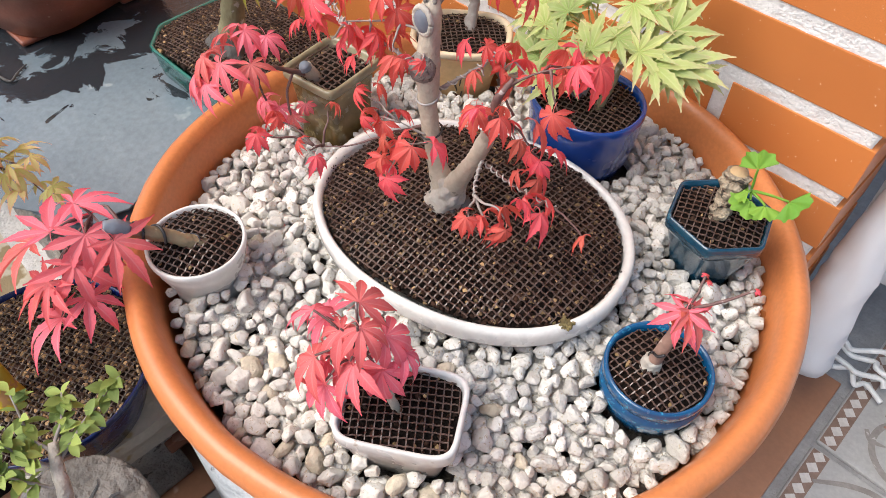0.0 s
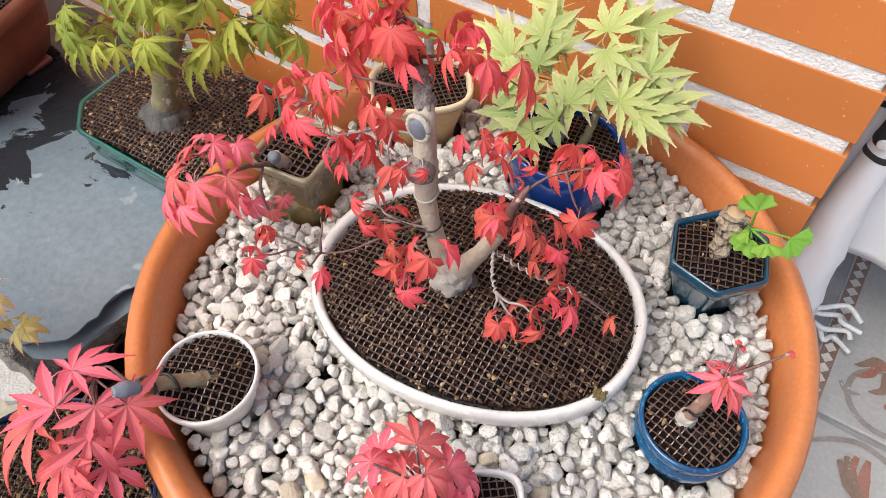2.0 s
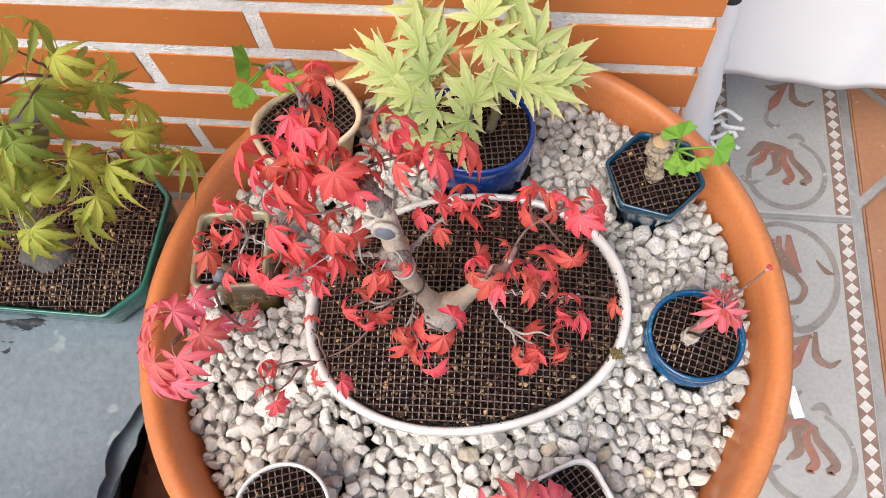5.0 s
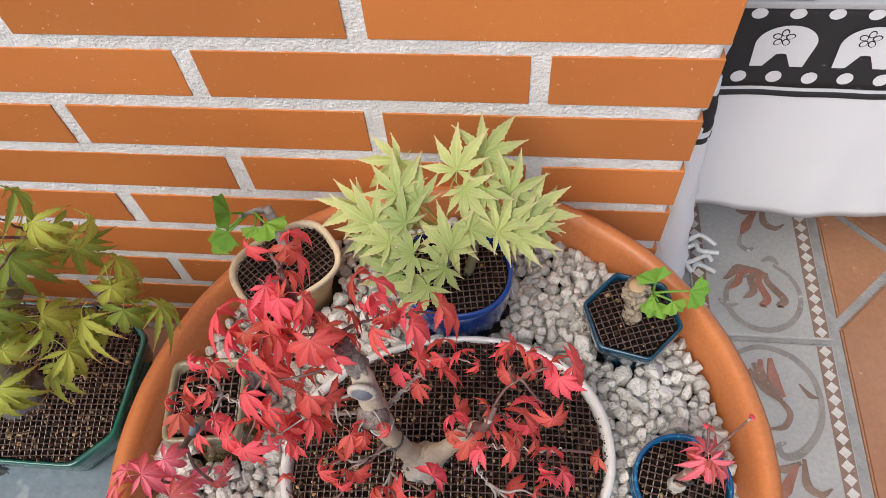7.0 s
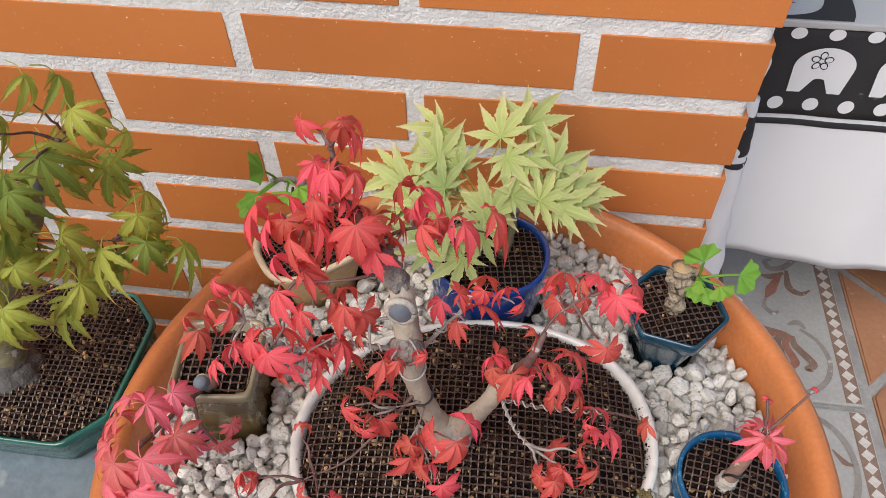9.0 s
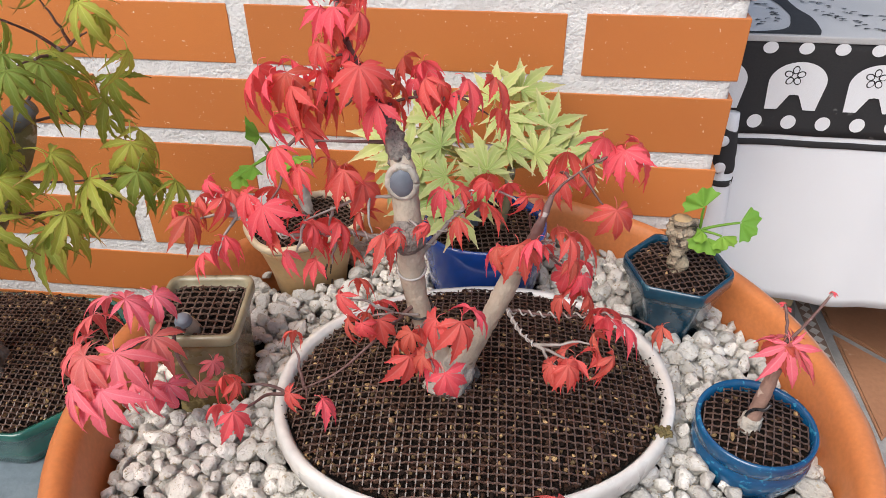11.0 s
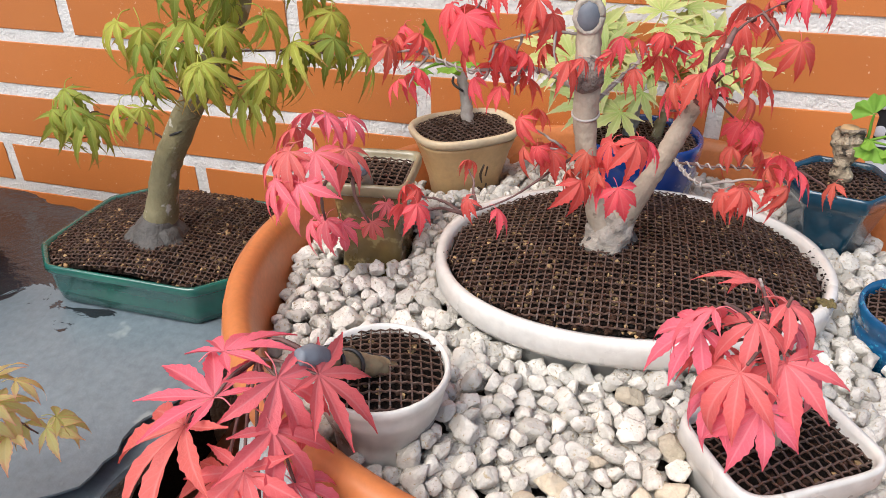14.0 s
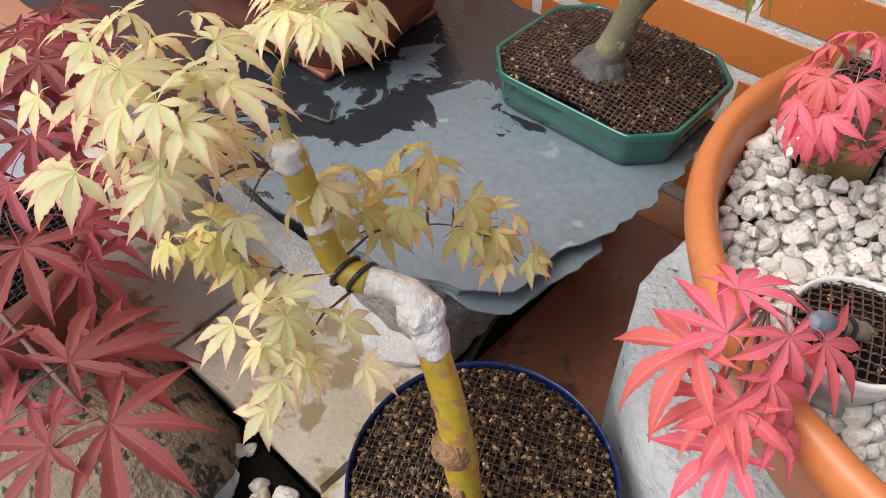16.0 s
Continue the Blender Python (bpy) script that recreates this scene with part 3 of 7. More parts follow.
def spray(root, meshes, heart, n, size, rng, drop=(20, 70), spread=0.5, up=0.3, facing=None):
    """A tuft of n leaves about a place; facing: the azimuth they lean to."""
    start = rng.uniform(0, 360)
    for i in range(n):
        az = start + 360 * i / n + rng.uniform(-35, 35)
        if facing is not None:
            az = facing + rng.uniform(-75, 75)
        k = size * rng.uniform(0.75, 1.15)
        off = Vector((math.cos(radians(az)), math.sin(radians(az)), 0)) * spread * k * rng.uniform(0.3, 1)
        place = Vector(heart) + off + Vector((0, 0, up * k + rng.uniform(-0.25, 0.25) * k))
        leaf_at(root, rng.choice(meshes), place, az, rng.uniform(*drop), rng.uniform(-25, 25), k)


def twig(root, points, r0, r1, mat, name="branch", rough=0.25, segs=6, label=""):
    line = curve(points, 3)
    if rough:
        line = [p + Vector((noise.noise(p * 190), noise.noise(p * 190 + Vector((9, 0, 0))), noise.noise(p * 190 + Vector((0, 9, 0))))) * min(r0 * 0.9, 0.0012) * (0 < i < len(line) - 1) for i, p in enumerate(line)]
    return part(name, tube(line, list(np.linspace(r0, r1, len(line))), segs, 3, rough * 1.6, points[0][0] * 50), mat, root, label)


def sag(a, b, lift=0.006, side=0.004, rng=random):
    """A lively line of twigs from a to b."""
    a, b = Vector(a), Vector(b)
    d = b - a
    q = Vector((-d.y, d.x, 0))
    q = q.normalized() if q.length > 1e-6 else Vector((1, 0, 0))
    k = d.length / 0.06
    return [a, a + d * 0.33 + Vector((0, 0, lift * k)) + q * rng.uniform(-side, side) * k, a + d * 0.68 + Vector((0, 0, lift * 0.8 * k)) + q * rng.uniform(-side, side) * k, b]


# ---- the setting ----
COURSE, BRICK_L, JOINT, LINE, END = 0.058, 0.245, 0.0130, 0.480, 0.238


def rough_sheet(x0, x1, z0, z1, y, step, amp, thick):
    """An uneven upright slab of mortar, its face towards -y."""
    nx, nz = int((x1 - x0) / step), int((z1 - z0) / step)
    verts, faces = [], []
    for j in range(nz + 1):
        for i in range(nx + 1):
            x, z = x0 + (x1 - x0) * i / nx, z0 + (z1 - z0) * j / nz
            verts.append((x, y + amp * noise.noise(Vector((x * 120, z * 120, 3))) + 0.6 * amp * noise.noise(Vector((x * 330, z * 330, 9))), z))
    for j in range(nz):
        for i in range(nx):
            a = j * (nx + 1) + i
            faces.append((a, a + 1, a + nx + 2, a + nx + 1))
    n = len(verts)
    verts += [(x0, y + thick, z0), (x1, y + thick, z0), (x1, y + thick, z1), (x0, y + thick, z1)]
    faces += [(n + 1, n, n + 3, n + 2)]
    low = [i for i in range(nx + 1)]
    high = [nz * (nx + 1) + i for i in range(nx + 1)]
    left = [j * (nx + 1) for j in range(nz + 1)]
    right = [j * (nx + 1) + nx for j in range(nz + 1)]
    faces += [tuple(low[::-1]) + (n, n + 1), tuple(high) + (n + 2, n + 3), tuple(left) + (n + 3, n), tuple(right[::-1]) + (n + 1, n + 2)]
    return raw("wall_north", verts, faces)


wall = solo("wall_north", rough_sheet(-0.9, END - 0.004, 0.0, 0.78, -0.0001, 0.004, 0.0009, 0.11), MORTAR, "brick wall of smooth orange bricks with rough pale mortar", kind="structure", flat=False)
solo("wall_upper", box(-2.6, END - 0.004, 0.0, 0.11, 0.782, 2.3, 0.002), BRICK, "orange brick wall further up", kind="structure", flat=True)
solo("wall_west", box(-2.6, -0.902, 0.0, 0.11, 0.0, 0.78, 0.002), BRICK, "orange brick wall further along", kind="structure", flat=True)

# ground: a grout bed that runs on to the horizon, tiles on it
solo("ground", box(-60, 60, -60, 60, -0.06, -0.005, 0), GROUT, "grey grout bed under the terrace tiles", kind="structure", flat=True)

# slate slab with a broken, flaking edge
def slab(outline, z0, z1, jag, seed, layers=3):
    """A stone slab with a ragged edge of several split layers."""
    pts = []
    for (x0, y0), (x1, y1) in zip(outline, outline[1:] + outline[:1]):
        k = max(2, int(math.hypot(x1 - x0, y1 - y0) / 0.009))
        pts += [(x0 + (x1 - x0) * i / k, y0 + (y1 - y0) * i / k) for i in range(k)]
    cx, cy = sum(p[0] for p in pts) / len(pts), sum(p[1] for p in pts) / len(pts)
    rings = []
    levels = np.linspace(z0, z1, 2 * layers)
    for li, z in enumerate(levels):
        ring = []
        for x, y in pts:
            w = jag * (noise.noise(Vector((x * 26, y * 26, seed + li // 2 * 7))) + 0.5 * noise.noise(Vector((x * 90, y * 90, seed + li // 2 * 3))))
            d = Vector((x - cx, y - cy, 0)).normalized()
            ring.append(Vector((x, y, z)) + d * (w - 0.004 * (layers - 1 - li // 2)) + Vector((0, 0, 0.0012 * noise.noise(Vector((x * 12, y * 12, 1))))))
        rings.append(ring)
    return loft(rings, True, True)


solo("slate_slab", slab([(-0.196, -0.135), (-0.184, -0.215), (-0.192, -0.29), (-0.204, -0.325), (-0.212, -0.38), (-0.232, -0.405), (-0.30, -0.425), (-0.40, -0.44), (-0.56, -0.43), (-1.15, -0.42), (-1.15, -0.07), (-0.55, -0.08), (-0.43, -0.098), (-0.31, -0.105)], 0.2215, 0.2325, 0.0105, 4.0, 4), SLATE, "grey slate slab with dark wet patches and a split edge", "slab", flat=True)

solo("slate_layer", slab([(-0.190, -0.300), (-0.198, -0.345), (-0.205, -0.388), (-0.228, -0.404), (-0.27, -0.406), (-0.31, -0.35), (-0.28, -0.29), (-0.22, -0.27)], 0.2130, 0.2205, 0.006, 9.0, 3), SLATE, "loose split layer of grey slate under the slab", "slab", flat=True)

solo("dry_twig", tube([(-0.476, -0.359, 0.2350), (-0.457, -0.352, 0.2352), (-0.439, -0.347, 0.2350), (-0.447, -0.336, 0.2352), (-0.455, -0.323, 0.2350)], [0.0009, 0.0012, 0.0014, 0.0011, 0.0008], 8, 4, 0.3, 2.0), BARK_ROOT, "small dark forked twig lying on the slate", "twig")


def block(x0, x1, y0, y1, z0, z1, amp, seed, cuts=9):
    bm = bmesh.new()
    bmesh.ops.create_cube(bm, size=1)
    bmesh.ops.subdivide_edges(bm, edges=list(bm.edges), cuts=cuts, use_grid_fill=True)
    for v in bm.verts:
        p = Vector(((x0 + x1) / 2 + v.co.x * (x1 - x0), (y0 + y1) / 2 + v.co.y * (y1 - y0), (z0 + z1) / 2 + v.co.z * (z1 - z0)))
        d = amp * (noise.noise(p * 22 + Vector((seed, 0, 0))) + 0.5 * noise.noise(p * 70 + Vector((seed, 3, 0))))
        v.co = p + Vector((v.co.x, v.co.y, v.co.z)).normalized() * d
    return bm


solo("concrete_block", block(-0.40, -0.254, -0.413, -0.27, 0.1235, 0.2090, 0.010, 2.0, 34), CONCRETE, "rough broken concrete block under the slate", "block")
solo("rubble_block", block(-0.95, -0.45, -0.38, -0.10, 0.004, 0.2165, 0.005, 6.0), CONCRETE, "long concrete block carrying the slate slab", "block")
solo("paver_block", block(-0.44, -0.28, -0.26, -0.10, 0.004, 0.2165, 0.005, 8.0), CONCRETE, "concrete block under the slate near the wall", "block")

# pale stone paving before the slate
for i, (x0, x1, y0, y1, mat, lab) in enumerate(((-0.245, -0.085, -0.541, -0.418, PALE_STONE, "worn pale stone paver with a brown ring stain"), (-0.43, -0.25, -0.541, -0.418, SAND_STONE, "worn sandy paver with lichen and brown stains"), (-0.72, -0.435, -0.565, -0.42, SAND_STONE, "sandy coloured stone paver"))):
    solo("stone_paver", slab([(x1, y1), (x1, y0), (x0, y0 - 0.004), (x0, y1)], 0.083, 0.1235, 0.0025, 3.0 + i, 2), mat, lab, "paver", group="pale stone pavers", flat=True)
solo("paver_bed", block(-0.72, -0.09, -0.535, -0.43, 0.004, 0.082, 0.003, 11.0), CONCRETE, "low concrete bed under the stone pavers", "block")


solo("whitewashed_slab", slab([(-0.262, -0.401), (-0.264, -0.424), (-0.283, -0.440), (-0.35, -0.437), (-0.44, -0.432), (-0.52, -0.424), (-0.59, -0.404), (-0.585, -0.401)], 0.1242, 0.1330, 0.005, 14.0, 2), PASTE_WHITE, "broken whitewashed stone slab lying on the pavers", "slab", flat=True)


def pebble_mesh(seed, cuts=9, fine=3):
    """A broken, slightly worn stone about one unit across."""
    rng = random.Random(seed)
    bm = bmesh.new()
    bmesh.ops.create_icosphere(bm, subdivisions=fine, radius=0.5)
    planes = [(Vector((rng.uniform(-1, 1), rng.uniform(-1, 1), rng.uniform(-1, 1))).normalized(), rng.uniform(0.25, 0.40)) for _ in range(cuts + 5)]
    stretch = Vector((rng.uniform(0.95, 1.5), rng.uniform(0.8, 1.1), rng.uniform(0.7, 1.0)))
    for v in bm.verts:
        p = v.co.copy()
        for n, d in planes:
            over = p.dot(n) - d
            if over > 0:
                p -= n * over
        p *= 1 + 0.14 * noise.noise(p * 4.5 + Vector((seed, 0, 0))) + 0.08 * noise.noise(p * 10 + Vector((seed, 4, 0))) + 0.025 * noise.noise(p * 22 + Vector((seed, 9, 0)))
        v.co = Vector((p.x * stretch.x, p.y * stretch.y, p.z * stretch.z)) * 1.12
    return bm


LOOSE = [smooth(mesh_of("pebble", pebble_mesh(20 + q), PEBBLE if q < 3 else PEBBLE_TAN)) for q in range(4)]


# stumps
def stump(cx, cy, a, b, z0, z1, seed, crack=0.06):
    n, rings = 72, []
    for k, z in ((1.0, z0), (1.0, z0 + 0.4 * (z1 - z0)), (1.0, z1 - 0.006), (0.975, z1 - 0.001), (0.93, z1), (0.75, z1), (0.55, z1), (0.35, z1), (0.15, z1)):
        ring = []
        for i in range(n):
            t = 2 * math.pi * i / n
            r = k * (1 + 0.05 * noise.noise(Vector((math.cos(t) * 1.6, math.sin(t) * 1.6, seed))) + 0.018 * noise.noise(Vector((math.cos(t) * 9, math.sin(t) * 9, seed + z * 4))))
            dip = -0.006 * max(0, math.cos(3 * t + seed)) ** 24 * (k > 0.3) - 0.0012 * (noise.noise(Vector((k * 14, t * 0.4, seed))) + 0.4)
            ring.append(Vector((cx + a * r * math.cos(t), cy + b * r * math.sin(t), z + (dip if z > z1 - 0.002 else 0))))
        rings.append(ring)
    return loft(rings, True, True)


st = thing("bowl_stump", (0.0, -0.27, 0), "broad grey speckled stump that carries the orange bowl", "stump")
part("stump_body", stump(0.012, -0.270, 0.172, 0.162, 0.0, 0.212, 3.0), GREY_TRUNK, st)
st = thing("tree_stump", (-0.005, -0.505, 0), "weathered grey wood stump with a cracked sawn top", "stump", "stumps")
part("stump_body", stump(-0.012, -0.520, 0.056, 0.05, 0.0, 0.188, 8.0), OLD_WOOD, st)

rng = random.Random(4)
for i in range(11):
    a = 0.57 * i + rng.uniform(-0.15, 0.15)
    r0, r1 = rng.uniform(0.004, 0.016), rng.uniform(0.030, 0.044)
    crack = bmesh.new()
    rows = []
    for k in range(8):
        r = r0 + (r1 - r0) * k / 7
        b = a + 0.10 * noise.noise(Vector((r * 130, i, 2)))
        w = 0.0008 * math.sin(math.pi * (k + 0.5) / 8) + 0.0002
        c, s = math.cos(b), math.sin(b)
        rows.append([crack.verts.new((-0.012 + 1.05 * (r * c - v * w * s), -0.520 + r * s + v * w * c, 0.1884)) for v in (-1, 1)])
    for p, q in zip(rows, rows[1:]):
        crack.faces.new((p[0], q[0], q[1], p[1]))
    part("crack", crack, WIRE, st, "dark drying crack", flat=True)

lg = thing("fallen_log", (-0.5, -0.64, 0), "thick mottled brown log lying on the ground", "log")
part("log_body", tube([(-0.95, -0.66, 0.075), (-0.7, -0.645, 0.08), (-0.5, -0.636, 0.08), (-0.350, -0.630, 0.077), (-0.327, -0.629, 0.075)], [0.09, 0.092, 0.09, 0.086, 0.057], 40, 10, 0.09, 2.0), MOTTLED, lg)

# dark soil with loose stones, between log and pavers and beside the concrete block
for x0, x1, y0, y1, z1, lab, spots in ((-0.345, -0.20, -0.66, -0.545, 0.098, "dark soil with white stones between log and pavers", 75), (-0.40, -0.260, -0.412, -0.20, 0.121, "dark soil with loose stones under the concrete block", 6)):
    soil = solo("soil_patch", block(x0, x1, y0, y1, 0.002, z1, 0.003, 5.0, 14), DIRT, lab, "soil")
    rng = random.Random(31)
    for i in range(spots):
        k = rng.uniform(0.010, 0.021)
        at = Matrix.Translation((rng.uniform(x0 + 0.01, x1 - 0.01), rng.uniform(y0 + 0.01, y1 - 0.008), z1 + k * 0.22))
        hang(new("pebble", LOOSE[rng.randrange(4)]), soil, at @ Euler((rng.uniform(-0.5, 0.5), rng.uniform(-0.5, 0.5), rng.uniform(0, 6.28))).to_matrix().to_4x4() @ Matrix.Diagonal((k, k, k, 1)))

# brown clay tiles standing in the gap between slate and bowl
cl = thing("clay_tile", (-0.2, -0.3, 0), "wet dark brown clay tile leaning in the gap", "tile", "clay tiles")
part("tile_body", box(-0.258, -0.085, -0.44, -0.12, 0.06, 0.077, 0.003), WET_CLAY, cl, flat=True)
part("hose", tube([(-0.246, -0.392, 0.112), (-0.256, -0.355, 0.116), (-0.266, -0.312, 0.110), (-0.275, -0.27, 0.098)], [0.0045, 0.0045, 0.0045, 0.0045], 12), WIRE, cl, "black hose end")

# ---- orange bowl and gravel ----
CX, CY, GRAVEL = 0.064, -0.220, 0.3020
bowl = thing("planter_bowl", (CX, CY, 0.213), "large shallow orange plastic bowl with a rounded rim", "planter")
disc = oval(1, 1, 2, 128)
profile = [(0.150, 0.2135), (0.165, 0.2145), (0.188, 0.235), (0.203, 0.285), (0.2065, 0.302), (0.215, 0.304), (0.2215, 0.3085), (0.2245, 0.316), (0.2225, 0.3235), (0.217, 0.3275), (0.2115, 0.3265), (0.2075, 0.320), (0.2045, 0.305), (0.200, 0.285), (0.186, 0.245), (0.166, 0.226), (0.10, 0.2245)]
rings = [ring_at(disc, (CX, CY), 0, k, z, 0.002) for k, z in profile]
for ring in rings:
    for p in ring:
        a = math.atan2(p.y - CY, p.x - CX) + radians(112)
        p.z += (0.0025 + 0.0125 * max(0.0, math.cos(a)) ** 1.6) * max(0.0, min(1.0, (p.z - 0.285) / 0.036))
part("bowl_shell", loft(rings), BOWL, bowl)

# ---- table with its printed cloth ----
tb = thing("cloth_table", (0.6, 0.4, 0), "low table draped with a black and white printed cloth", "table")
TOPZ, FRONT = 0.4225, 0.112
part("table_board", box(0.262, 1.35, FRONT + 0.008, 0.85, TOPZ - 0.03, TOPZ - 0.006, 0.003), CUT_WOOD, tb, "plain wooden board", flat=True)
for lx, ly in ((0.44, 0.30), (1.28, 0.30), (0.44, 0.80), (1.28, 0.80)):
    part("leg", box(lx - 0.02, lx + 0.02, ly - 0.02, ly + 0.02, 0.0, TOPZ - 0.031, 0.003), CUT_WOOD, tb, flat=True)
part("shelf", box(0.40, 1.28, 0.30, 0.78, 0.052, 0.066, 0.002), CUT_WOOD, tb, "pale wooden shelf board", flat=True)


def drape_y(x, z):
    """The front of the hanging cloth."""
    f = max(0.0, min(1.0, (TOPZ - z) / 0.30))
    return FRONT + 0.002 - f * (0.0035 * math.sin(x * 33 + 0.8) + 0.0015 * math.sin(x * 95)) - 0.004 * f


def hem_z(x):
    t = max(0.0, min(1.0, (x - 0.266) / 0.022))
    low = 0.072 + 0.02 * math.sin(x * 60)
    return low + (0.150 + 0.0015 * math.sin(x * 25) - 0.05 * (x - 0.33) - low) * t * t * (3 - 2 * t)


def cloth_front(top, bottom, thick, x0=0.2445, x1=1.36, nx=150, nz=26, out=0.0):
    """A hanging panel of cloth between two edges given as functions of x."""
    verts, faces = [], []
    for side in (0, 1):
        for j in range(nz + 1):
            for i in range(nx + 1):
                x = x0 + (x1 - x0) * i / nx
                z = top(x) + (bottom(x) - top(x)) * j / nz
                verts.append((x, drape_y(x, z) - out + side * thick, z))
    m = (nx + 1) * (nz + 1)
    for j in range(nz):
        for i in range(nx):
            a = j * (nx + 1) + i
            faces.append((a, a + nx + 1, a + nx + 2, a + 1))
            faces.append((m + a, m + a + 1, m + a + nx + 2, m + a + nx + 1))
    for i in range(nx):
        faces.append((i, i + 1, m + i + 1, m + i))
        b = nz * (nx + 1) + i
        faces.append((b + 1, b, m + b, m + b + 1))
    for j in range(nz):
        a = j * (nx + 1)
        faces.append((a + nx + 1, a, m + a, m + a + nx + 1))
        a += nx
        faces.append((a, a + nx + 1, m + a + nx + 1, m + a))
    return raw("cloth_front", verts, faces)


cloth = thing("printed_cloth", (0.6, 0.2, TOPZ), "white cotton tablecloth with a black printed border", "tablecloth")
part("cloth_hanging", cloth_front(lambda x: TOPZ, hem_z, 0.0012), CLOTH, cloth)
part("cloth_top", box(0.246, 1.36, FRONT - 0.001, 0.86, TOPZ - 0.004, TOPZ + 0.002, 0.0015), CLOTH_GREY, cloth, "grey printed top of the cloth", flat=True)
part("border_band", cloth_front(lambda x: 0.4195, lambda x: 0.3335, 0.0008, nz=10, out=0.0011), CLOTH_BLACK, cloth, "black border band")
part("border_line", cloth_front(lambda x: 0.3285, lambda x: 0.3225, 0.0008, nz=3, out=0.0011), CLOTH_BLACK, cloth, "thin black border line")
# a fold of the cloth that falls forward beside the wall's end
part("corner_fold", tube([(0.269, 0.098, 0.36), (0.266, 0.088, 0.29), (0.265, 0.075, 0.20), (0.269, 0.066, 0.12), (0.272, 0.062, 0.065)], [0.007, 0.014, 0.021, 0.026, 0.028], 22, 6, 0.18, 3.0), CLOTH, cloth, "loose fold hanging at the corner")


FOLD = [(0.2685, 0.0975, 0.352), (0.2675, 0.0935, 0.332), (0.2665, 0.0905, 0.308), (0.2660, 0.0885, 0.292)]
part("fold_band", tube(FOLD[:3], [0.0078, 0.0106, 0.0130], 22, 6, 0.1, 3.0), CLOTH_BLACK, cloth, "black border running round the fold")
part("fold_line", tube([(0.2663, 0.0896, 0.3015), (0.2661, 0.0890, 0.2965)], [0.0139, 0.0144], 22, 3, 0.1, 3.0), CLOTH_BLACK, cloth, "thin black line round the fold")
for dz in (0.318, 0.340):
    dot = bmesh.new()
    bmesh.ops.create_uvsphere(dot, u_segments=14, v_segments=8, radius=0.0052)
    for v in dot.verts:
        v.co = Vector((0.2625, 0.0955 - 0.35 * (0.352 - dz) - 0.0098, dz)) + Vector((v.co.x, v.co.y * 0.35, v.co.z))
    part("printed_dot", dot, CLOTH, cloth)


def patch(shape, cx, cz, out=0.0024):
    """A flat printed shape that follows the hanging cloth."""
    bm = bmesh.new()
    mid = bm.verts.new((cx, drape_y(cx, cz) - out, cz))
    ring = [bm.verts.new((cx + x, drape_y(cx + x, cz + z) - out, cz + z)) for x, z in shape]
    for i in range(len(ring)):
        bm.faces.new((mid, ring[i], ring[(i + 1) % len(ring)]))
    return bm


for i in range(18):
    x = 0.2625 + 0.029 * i
    part("printed_dot", patch(oval(0.0062, 0.0052, 2, 20), x, 0.4138), CLOTH, cloth, flat=True)
    part("printed_dot", patch(oval(0.0064, 0.0066, 2, 20), x + 0.002, 0.3465), CLOTH, cloth, flat=True)
ARCH = [(0.024 * math.cos(t), 0.004 + 0.0185 * math.sin(t)) for t in np.linspace(-0.1, math.pi + 0.1, 24)]
ARCH += [(-0.0220, -0.021), (-0.0115, -0.021), (-0.0100, -0.0085), (0.0, -0.0070), (0.0095, -0.0085), (0.0105, -0.021), (0.0205, -0.021)]
for i in range(8):
    x = 0.250 + 0.066 * i + 0.005
    part("printed_shape", patch(ARCH, x, 0.3795), CLOTH, cloth, "plain white arched figure with a dark flower", flat=True)
    for k in range(5):
        a = 2 * math.pi * k / 5 + 0.3
        petal = [(0.0038 * math.cos(t) * math.cos(a) - 0.0030 * math.sin(t) * math.sin(a), 0.0038 * math.cos(t) * math.sin(a) + 0.0030 * math.sin(t) * math.cos(a)) for t in np.linspace(0, 6.283, 15)[:-1]]
        cx, cz = x - 0.004 + 0.0054 * math.cos(a), 0.3895 + 0.0054 * math.sin(a)
        part("printed_petal", patch(petal, cx, cz, 0.0028), CLOTH_BLACK, cloth, flat=True)
        part("printed_petal", patch([(p * 0.72, q * 0.72) for p, q in petal], cx, cz, 0.0031), CLOTH, cloth, flat=True)
# the printed top: black bands between plain grey fields, edged with rows of small strokes
def flat_band(upper, lower, z, mat, label=""):
    """A printed field on the table top between two lines of (x, y)."""
    a, b = curve([(x, y, z) for x, y in upper], 6), curve([(x, y, z) for x, y in lower], 6)
    bm = bmesh.new()
    p, q = [bm.verts.new(v) for v in a], [bm.verts.new(v) for v in b]
    for k in range(len(p) - 1):
        bm.faces.new((p[k], p[k + 1], q[k + 1], q[k]))
    part("printed_band", bm, mat, cloth, label, flat=True)


